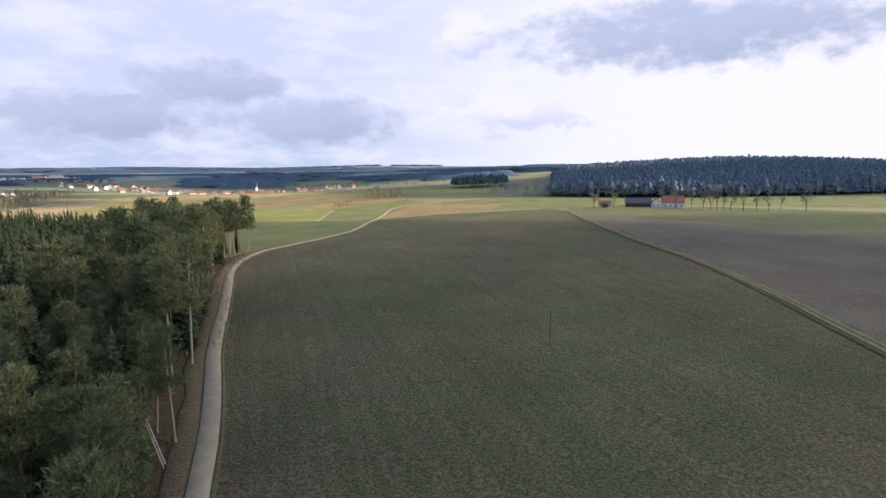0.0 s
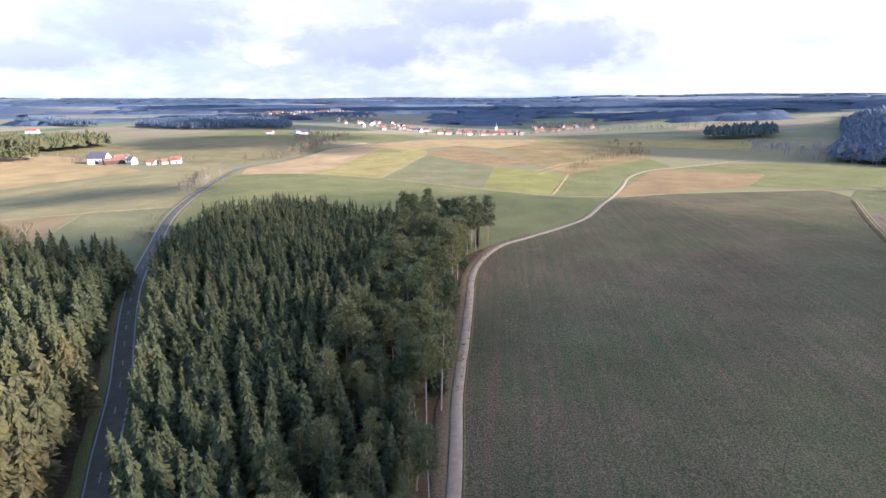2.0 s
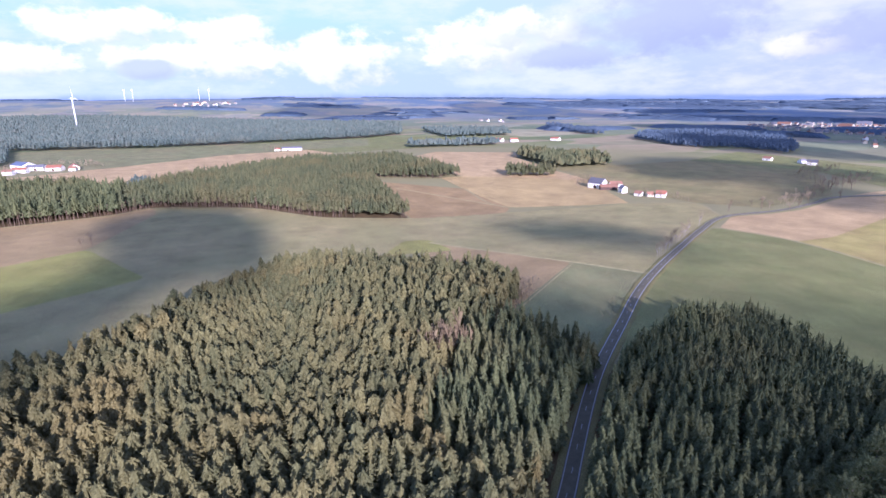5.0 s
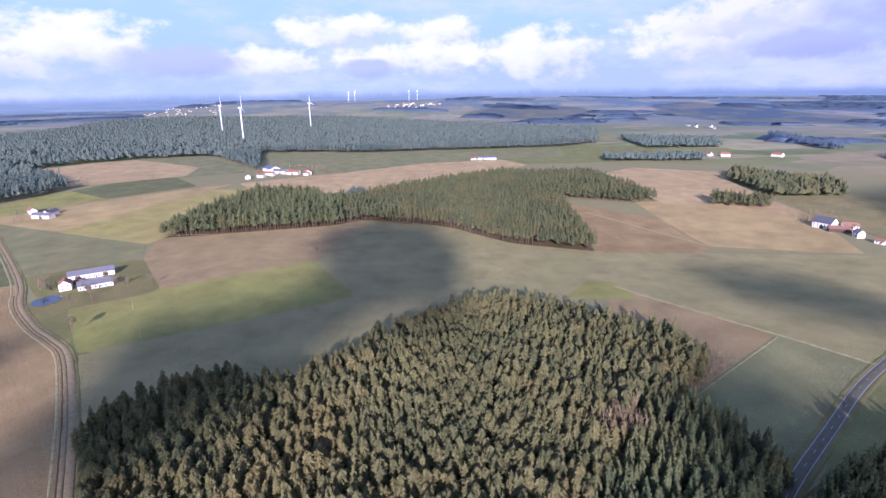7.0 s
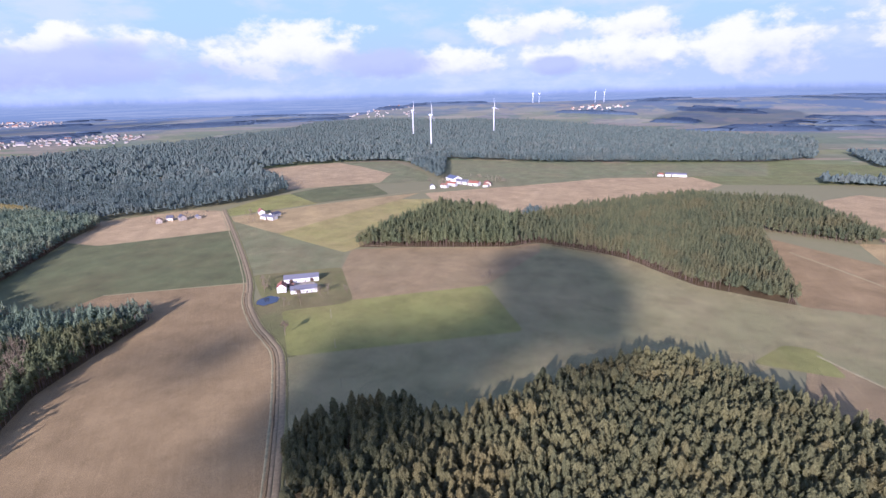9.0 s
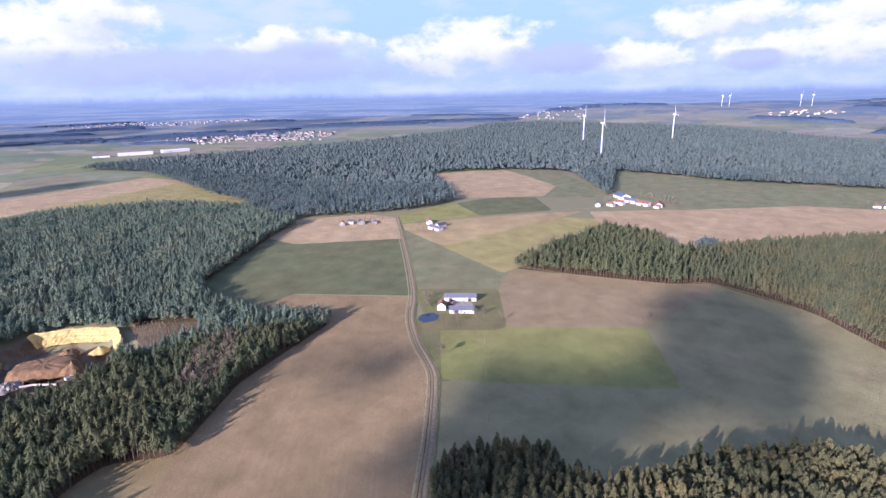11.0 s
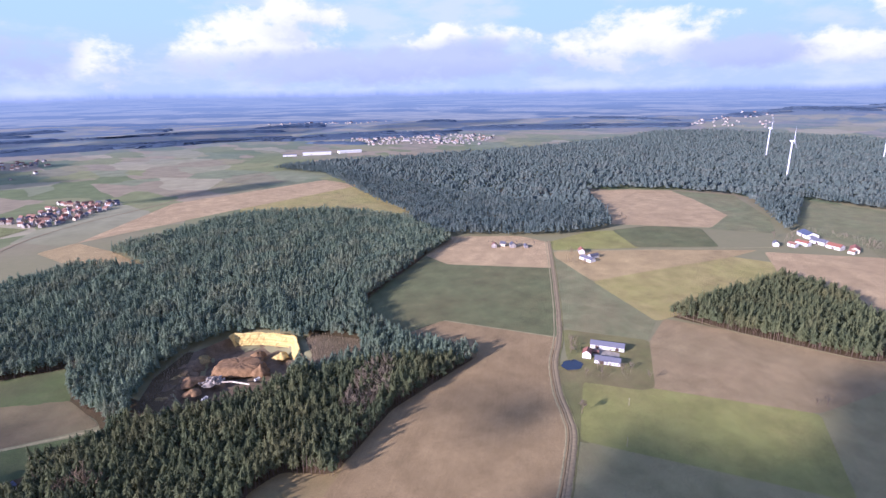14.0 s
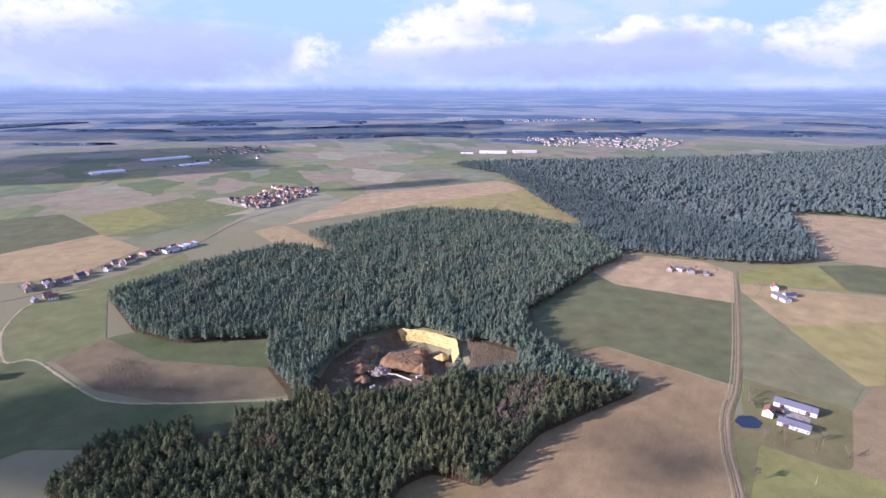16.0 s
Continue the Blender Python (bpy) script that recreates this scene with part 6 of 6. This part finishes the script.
def far_town(outline, gap, seed, lean, label):
    """Too many small gabled houses to count: white walls under pitched roofs, as one mesh."""
    rng = np.random.default_rng(seed)
    x, y = places(outline, gap, rng)
    keep = rng.random(len(x)) < 0.35 + 0.5 * (stand_of(x * 0.4, y * 0.4) > 0)
    vs, fs, roofs = [], [], []
    for px, py in zip(x[keep], y[keep]):
        l, w, e = rng.uniform(5, 8), rng.uniform(4, 5.5), rng.uniform(4.5, 7.5)
        if rng.random() < 0.06:
            l, w, e = l * 3.2, w * 2.2, e * 1.1
        top, a = e + 0.8 * w, math.radians(lean + rng.normal() * 14 + 90 * int(rng.integers(0, 2)))
        c, s, z = math.cos(a), math.sin(a), float(height(px, py)) - 0.5
        n = len(vs)
        for bx, by, bz in ((-l, -w, 0), (l, -w, 0), (l, w, 0), (-l, w, 0), (-l, -w, e), (l, -w, e), (l, w, e), (-l, w, e), (-l, 0, top), (l, 0, top)):
            vs.append((px + bx * c - by * s, py + bx * s + by * c, z + bz))
        for q in ((0, 1, 5, 4), (1, 2, 6, 5), (2, 3, 7, 6), (3, 0, 4, 7), (5, 6, 9, 9), (7, 4, 8, 8), (4, 5, 9, 8), (6, 7, 8, 9)):
            fs += [(n + q[0], n + q[1], n + q[2])] + ([(n + q[0], n + q[2], n + q[3])] if q[2] != q[3] else [])
        roofs += [0] * 10 + [1 + int(rng.integers(0, 3))] * 4
    ob = from_arrays("far_town", vs, fs, HAZED_WALL)
    for mat in (BROWN_TILE, DARK_ROOF, GREY_ROOF):
        ob.data.materials.append(mat)
    ob.data.polygons.foreach_set("material_index", np.array(roofs, np.int32))
    tagged(ob, label, "town", kind="stuff")
    x, y = places(outline, gap * 1.7, rng)
    stamp("town_trees", x, y, SHRUBS, (10, 3), rng, TWIGS, "leafless trees between distant houses", "trees", 1.0)


far_town([(-1300, 1830), (-1150, 1610), (-980, 1660), (-820, 1710), (-760, 1800), (-860, 2000), (-1050, 2160), (-1290, 2160)], 30, 31, 10, "valley town of white houses with brown roofs")
far_town([(-1720, -2420), (-1940, -2340), (-2170, -1990), (-2620, -2310), (-2500, -2480), (-2480, -2980), (-2120, -2980), (-1800, -2800)], 38, 32, 30, "spread town of white houses beyond the plateau forest")
far_town([(-2150, -4640), (-2760, -4010), (-3660, -3990), (-5130, -5570), (-4350, -5720), (-3160, -5220), (-2580, -4980)], 62, 33, 40, "pale town far across the hazy plain")
far_town([(-3480, -1444), (-3580, -1020), (-4340, -1240), (-4450, -1810)], 70, 34, 15, "white houses behind the wind turbines")


def church(x, y, turn):
    root = new("church")
    bm = bmesh.new()
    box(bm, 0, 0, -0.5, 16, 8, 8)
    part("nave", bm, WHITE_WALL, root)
    bm = bmesh.new()
    r = [bm.verts.new(p) for p in ((-8.5, -4.6, 7.3), (8.5, -4.6, 7.3), (8.5, 4.6, 7.3), (-8.5, 4.6, 7.3), (-8.5, 0, 12.5), (8.5, 0, 12.5))]
    for ids in ((0, 1, 5, 4), (2, 3, 4, 5), (0, 4, 3), (1, 2, 5), (3, 2, 1, 0)):
        bm.faces.new([r[i] for i in ids])
    part("roof", bm, RED_TILE, root)
    bm = bmesh.new()
    box(bm, -9.5, 0, -0.5, 5, 5, 19)
    tower = part("tower", bm, WHITE_WALL, root)
    bm = bmesh.new()
    bmesh.ops.create_cone(bm, cap_ends=True, segments=8, radius1=3.6, radius2=0.05, depth=12, matrix=pose(-9.5, 0, 24.5))
    part("spire", bm, DARK_ROOF, tower)
    for z in (4.0, 14.5):
        share("window", WINDOW_MESH, tower, pose(-9.5, -2.52, z))
    for k in range(3):
        for sy in (-1, 1):
            share("window", WINDOW_MESH, root, pose(-4 + 5 * k, sy * 4.01, 2.5) @ Matrix.Diagonal((1, 1, 2.2, 1)))
    stand(tagged(root, "white village church with a slender dark spire", "church"), x, y, turn)


church(-250, 1390, 30)
church(-200, -1530, 20)

# long works hall and glasshouses in the plain
for x, y, turn, long, wide, up, lab, nm in ((-1330, -2290, 150, 130, 45, 9, "long white works hall in the plain", "works_hall"), (-1480, -2240, 160, 110, 40, 9, "white works hall in the plain", "works_hall"), (-1210, -2330, 150, 60, 30, 7, "grey works hall in the plain", "works_hall"),
                                            (95, -2700, 20, 190, 60, 5, "pale glasshouse on the plain", "glasshouse"), (286, -2349, 20, 110, 50, 5, "pale glasshouse on the plain", "glasshouse"), (-14, -2446, 20, 110, 40, 5, "pale glasshouse on the plain", "glasshouse"),
                                            (60, -1130, 40, 30, 16, 6, "grey workshop hall by the railway", "works_hall"), (30, -1150, 40, 34, 16, 6, "white workshop hall by the railway", "works_hall")):
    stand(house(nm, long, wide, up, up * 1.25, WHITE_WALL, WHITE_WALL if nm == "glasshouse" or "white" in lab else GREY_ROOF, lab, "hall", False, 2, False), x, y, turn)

# ---- wind turbines ----


def wind_turbine(x, y, hub, blade, turn, spin, label):
    root = new("wind_turbine")
    bm = bmesh.new()
    bmesh.ops.create_cone(bm, cap_ends=True, segments=24, radius1=2.6 * hub / 118, radius2=1.5 * hub / 118, depth=hub, matrix=pose(0, 0, hub / 2))
    part("tower", bm, TURBINE_WHITE, root, smooth=True)
    bm = bmesh.new()
    box(bm, 0, 1.5, hub - 0.5, 4.0, 11, 4.4, 0, 0.8)
    part("nacelle", bm, TURBINE_WHITE, root)
    bm = bmesh.new()
    bmesh.ops.create_uvsphere(bm, u_segments=16, v_segments=10, radius=1.9, matrix=pose(0, -5, hub + 1.6) @ Matrix.Diagonal((1, 1.5, 1, 1)))
    rotor = part("hub", bm, TURBINE_WHITE, root, smooth=True)
    for k in range(3):
        bm = bmesh.new()
        rows = []
        for i in range(9):
            u = i / 8
            r = 1.2 + blade * u
            chord = (1.1 + 4.2 * u / 0.18 if u < 0.18 else 4.2 * (1 - (u - 0.18) / 0.84) + 0.35) * 0.5
            chord = min(chord, 2.2)
            tw = radians(18 * (1 - u) + 2)
            th = 0.55 * (1 - u) + 0.08
            ring = []
            for cx, cz in ((-0.35, 0), (0, th), (0.5, th * 0.5), (1.0, 0), (0.5, -th * 0.4), (0, -th)):
                ex, ez = cx * chord * 1.5, cz
                ring.append(bm.verts.new((ex * math.cos(tw) - ez * math.sin(tw), ex * math.sin(tw) + ez * math.cos(tw), r)))
            rows.append(ring)
        for p, q in zip(rows, rows[1:]):
            for i in range(6):
                j = (i + 1) % 6
                bm.faces.new((p[i], p[j], q[j], q[i]))
        bm.faces.new(rows[0])
        bm.faces.new(rows[-1][::-1])
        ob = part("blade", bm, TURBINE_WHITE, rotor, smooth=True)
        ob.matrix_basis = pose(0, -5.5, hub + 1.6, 0, spin + 120 * k, 0)
    return stand(tagged(root, label, "wind turbine", "wind turbines"), x, y, turn)


wind_turbine(-1884, -480, 118, 46, 205, 8, "white three-bladed wind turbine in the forest")
wind_turbine(-2427, -700, 118, 46, 202, 15, "white three-bladed wind turbine in the forest")
wind_turbine(-2622, -356, 118, 46, 206, 22, "white three-bladed wind turbine in the forest")
for x, y, spin in ((-4700, 260, 10), (-4690, 190, 40), (-4720, -260, 15), (-4700, -310, 70)):
    wind_turbine(x, y, 78, 32, 180, spin, "small distant white wind turbine on the ridge")

# ---- the sand pit ----


def mound(name, cx, cy, rx, ry, up, mat, label, seed, base):
    rng = np.random.default_rng(seed)
    n, rings = 26, 7
    v, f = [(cx + rx * 0.1, cy, base + up)], []
    for k in range(1, rings + 1):
        u = k / rings
        for i in range(n):
            an = 6.2832 * i / n
            w = 1 + 0.18 * math.sin(3 * an + seed) + 0.10 * math.sin(7 * an + 2 * seed) + 0.05 * rng.normal()
            z = base + up * (1 - u ** 1.5) * (1 + 0.22 * math.sin(2 * an + seed * 2)) + 0.25 * rng.normal() * (1 - u) - (1.5 if k == rings else 0)
            v.append((cx + rx * u * w * math.cos(an), cy + ry * u * w * math.sin(an), z))
    for i in range(n):
        f.append((0, 1 + i, 1 + (i + 1) % n))
    for k in range(rings - 1):
        for i in range(n):
            a, b = 1 + k * n + i, 1 + k * n + (i + 1) % n
            f += [(a, a + n, b + n), (a, b + n, b)]
    return tagged(from_arrays(name, v, f, mat, smooth=True), label, "mound", kind="")


def sand_face():
    """The cut face: an uneven leaning wall round the back of the pit."""
    rng = np.random.default_rng(3)
    line = curve_points([(-211, -612), (-219, -615), (-234, -603), (-247, -591), (-258, -574), (-267, -557), (-260, -538), (-254, -522)], 2.0)
    steps = 9
    v, f = [], []
    n = len(line)
    for k in range(steps):
        u = k / (steps - 1)
        inner = offset_line(line, 0.6 - 7.6 * (1 - u) ** 0.9)
        for i in range(n):
            j = 0.5 * math.sin(i * 0.9 + k) + 0.35 * rng.normal()
            v.append((inner[i, 0] + j * 0.6, inner[i, 1] + j * 0.6, -13.0 + (13.2 + 0.4 * math.sin(i * 0.5)) * u))
    for k in range(steps - 1):
        for i in range(n - 1):
            a = k * n + i
            f.append((a, a + 1, a + n + 1))
            f.append((a, a + n + 1, a + n))
    tagged(from_arrays("sand_face", v, f, SAND, smooth=False), "steep yellow sand face cut into the forest", "sand face", kind="structure")


drape("felled_slope", [(-278, -552), (-292, -552), (-324, -495), (-294, -454), (-248, -470), (-246, -492), (-262, -508)], LITTER, "felled slope of brown brush beside the pit", 4.0, "felled slope")
# deep tree shade on the rim, put in as a dark ground sheet
drape("pit_apron", [(-80, -512), (-90, -545), (-118, -588), (-165, -622), (-175, -612), (-130, -548), (-108, -520)], FOREST_FLOOR, "dark sheet on the rim of the sand pit, in place of tree shade", 5.0, "litter")
drape("pit_floor", PIT_RIM, PIT_EARTH, "trampled brown floor of the sand pit", 4.0, "pit floor")
sand_face()
def mesa(outline, base, up, mat, label, seed):
    """A flat-topped heap with slumped sides."""
    rng = np.random.default_rng(seed)
    line = curve_points(outline + outline[:1], 2.0)[:-1]
    mid = line.mean(0)
    v, f = [], []
    n = len(line)
    for k, (out, z) in enumerate(((1.28, -1.0), (1.16, 0.35), (1.04, 0.86), (0.92, 1.0), (0.6, 1.04), (0.25, 0.98))):
        for i in range(n):
            q = mid + (line[i] - mid) * (out + (0.03 * rng.normal() if k < 4 else 0.0))
            v.append((q[0], q[1], base + up * z + (0.34 * rng.normal() if k else 0)))
    v.append((mid[0], mid[1], base + up))
    for k in range(5):
        for i in range(n):
            p, q = k * n + i, k * n + (i + 1) % n
            f += [(p, q, q + n), (p, q + n, p + n)]
    f += [(5 * n + i, 5 * n + (i + 1) % n, 6 * n) for i in range(n)]
    return tagged(from_arrays("earth_mound", v, f, mat, smooth=True), label, "mound")


mesa([(-189, -577), (-218, -556), (-207, -533), (-176, -560)], -12.6, 4.2, RED_EARTH, "broad flat-topped red-brown heap of earth", 2)
mound("earth_mound", -209, -526, 10, 9, 8.5, RED_EARTH, "steep ochre-brown heap of earth", 3, -12.6)
mound("earth_mound", -224, -564, 9, 8, 5.0, RED_EARTH, "dark brown heap of earth before the sand face", 4, -12.6)
for k, (x, y, rx, ry, up) in enumerate(((-112, -541, 11, 9, 3.6), (-124, -558, 12, 9, 5.2), (-138, -574, 11, 10, 4.2), (-153, -590, 13, 9, 5.8), (-172, -601, 12, 8, 4.4), (-150, -572, 9, 6, 3.0))):
    mound("spoil_mound", x, y, rx, ry, up, (SCRUB_GRASS, PIT_EARTH)[k % 2], "grown-over spoil heap along the pit edge", 30 + k, -12.6)
mound("earth_mound", -146, -560, 15, 10, 4.5, RED_EARTH, "low reddish heap of earth", 18, -12.6)
mound("earth_mound", -140, -536, 9, 7, 3.0, RED_EARTH, "low reddish heap of earth by the rubble", 21, -12.6)
mound("rubble_mound", -163, -543, 10, 8, 3.5, CONCRETE, "heap of grey-brown rubble and earth", 19, -12.6)
mound("sand_mound", -243, -545, 9, 7, 4.0, SAND, "heap of yellow sand under the face", 9, -12.6)
rock_rng = np.random.default_rng(12)
blocks = []
for k in range(3):
    bm = bmesh.new()
    bmesh.ops.create_icosphere(bm, subdivisions=1, radius=1.0)
    for v in bm.verts:
        v.co *= 0.75 + 0.5 * rock_rng.random()
    ob = part("rubble_block", bm, CONCRETE, None)
    blocks.append(tagged(ob, "broken pale concrete block", "rubble", "rubble in the pit"))
for k in range(110):
    cx, cy = (-163 + 6 * rock_rng.normal(), -543 + 5 * rock_rng.normal()) if k < 90 else (-225 + 5 * rock_rng.normal(), -490 + 4 * rock_rng.normal())
    s = 0.5 + 1.3 * rock_rng.random() ** 2
    near = math.hypot((cx + 163) / 10, (cy + 543) / 8)
    m = pose(cx, cy, -12.3 + 3.4 * max(0.0, 1 - near ** 1.5) + 0.4 * rock_rng.random(), 60 * rock_rng.normal(), 40 * rock_rng.normal(), 360 * rock_rng.random()) @ Matrix.Diagonal((s * 1.4, s, s * 0.8, 1))
    ob = blocks[k] if k < 3 else copy_thing(blocks[k % 3], m)
    ob.matrix_basis = m


def skip(x, y, z, turn):
    root = new("container")
    bm = bmesh.new()
    box(bm, 0, 0, 0, 6, 2.4, 0.2)
    for px, py, sx, sy in ((-2.95, 0, 0.1, 2.4), (2.95, 0, 0.1, 2.4), (0, -1.15, 5.8, 0.1), (0, 1.15, 5.8, 0.1)):
        box(bm, px, py, 0.2, sx, sy, 2.0)
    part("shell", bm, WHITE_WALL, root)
    bm = bmesh.new()
    for k in range(7):
        for sy in (-1.25, 1.25):
            box(bm, -2.7 + 0.9 * k, sy, 0.1, 0.12, 0.1, 2.1)
    part("ribs", bm, GREY_ROOF, root)
    root.matrix_basis = pose(x, y, z, 0, 0, turn)
    tagged(root, "pale steel container on the pit floor", "container", "pit containers")


for x, y, turn in ((-144, -513, 20), (-198, -512, 10)):
    skip(x, y, -12.2, turn)

for (ax, ay), (bx, by) in (((-169, -534), (-177, -528)), ((-177, -528), (-188, -509))):
    bm = bmesh.new()
    box(bm, (ax + bx) / 2, (ay + by) / 2, -12.8, math.hypot(bx - ax, by - ay), 0.5, 1.7, math.degrees(math.atan2(by - ay, bx - ax)), 0.1)
    tagged(part("retaining_wall", bm, CREAM_WALL, None), "low pale concrete wall across the pit floor", "wall", "pit walls")

# the small pit in the far forest
tagged(from_arrays("small_sand_cut", [(-940, -990, -14), (-985, -1008, -14), (-985, -1012, -4), (-962, -1004, -2), (-940, -994, -5)], [(0, 1, 2), (0, 2, 3), (0, 3, 4)], SAND), "small yellow sand cut in the far forest", "sand face", kind="structure")

# ---- posts in the fields ----


def post(x, y, tall, label):
    v, f = [], []
    tube(v, f, (0, 0, -0.3), (0, 0, tall), 0.07, 0.05, 8)
    tube(v, f, (0, 0, tall), (0, 0, tall + 0.05), 0.10, 0.02, 8)
    ob = from_arrays("wooden_post", v, f, BARK)
    ob.matrix_basis = pose(x, y, float(height(x, y)) + 0.1)
    tagged(ob, label, "post")


post(33, 91, 6.5, "slim wooden pole standing in the crop")
post(33, 158, 2.0, "short wooden stake standing in the crop")


def line_pole(x, y):
    """A small power pole with a cross arm and insulators."""
    root = new("power_pole")
    v, f = [], []
    tube(v, f, (0, 0, -0.3), (0, 0, 8.0), 0.15, 0.10, 8)
    from_arrays("pole", v, f, PALE_BARK, root)
    v, f = [], []
    tube(v, f, (-0.9, 0, 7.5), (0.9, 0, 7.5), 0.07, 0.07, 6)
    from_arrays("cross_arm", v, f, DARK_WOOD, root)
    for px in (-0.8, 0.8):
        v, f = [], []
        tube(v, f, (px, 0, 7.5), (px, 0, 7.8), 0.06, 0.04, 6)
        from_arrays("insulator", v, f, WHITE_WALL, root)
    root.matrix_basis = pose(x, y, float(height(x, y)) + 0.1, 0, 0, 25)
    tagged(root, "wooden power pole with a cross arm in the pasture", "power pole", "power poles")


for x, y in ((-356, -177), (-411, -205), (-466, -233), (-300, -148)):
    line_pole(x, y)


def raised_hide(x, y, turn):
    """A hunter's ladder seat of peeled poles."""
    root = new("ladder_seat")
    for name, a, b, r in (("rail", (-0.45, 0, 0), (-0.3, 1.6, 6.2), 0.09), ("rail", (0.45, 0, 0), (0.3, 1.6, 6.2), 0.09), ("prop", (-0.9, 3.0, 0), (-0.3, 1.7, 5.6), 0.07), ("prop", (0.9, 3.0, 0), (0.3, 1.7, 5.6), 0.07),
                          ("brace", (-0.45, 0.5, 2.0), (0.85, 2.7, 1.2), 0.05), ("brace", (0.45, 0.5, 2.0), (-0.85, 2.7, 1.2), 0.05), ("handrail", (-0.5, 1.2, 6.3), (0.5, 1.2, 6.3), 0.05)):
        v, f = [], []
        tube(v, f, a, b, r, r * 0.8, 7)
        from_arrays(name, v, f, PEELED, root)
    for k in range(1, 12):
        u = k / 13
        v, f = [], []
        tube(v, f, (-0.45 + 0.15 * u, 1.6 * u, 6.2 * u), (0.45 - 0.15 * u, 1.6 * u, 6.2 * u), 0.045, 0.045, 6)
        from_arrays("rung", v, f, PEELED, root)
    bm = bmesh.new()
    box(bm, 0, 1.95, 5.1, 1.1, 0.5, 0.08)
    part("seat", bm, DARK_WOOD, root)
    root.matrix_basis = pose(x, y, float(height(x, y)) + 0.1, 0, 0, turn)
    tagged(root, "ladder seat of pale peeled poles at the wood edge", "ladder seat")


PEELED = plain_material("pale_peeled_wood", (0.42, 0.36, 0.28), 0.85, 0.2, 0.25, 1.0)
raised_hide(-24.5, 64, 95)
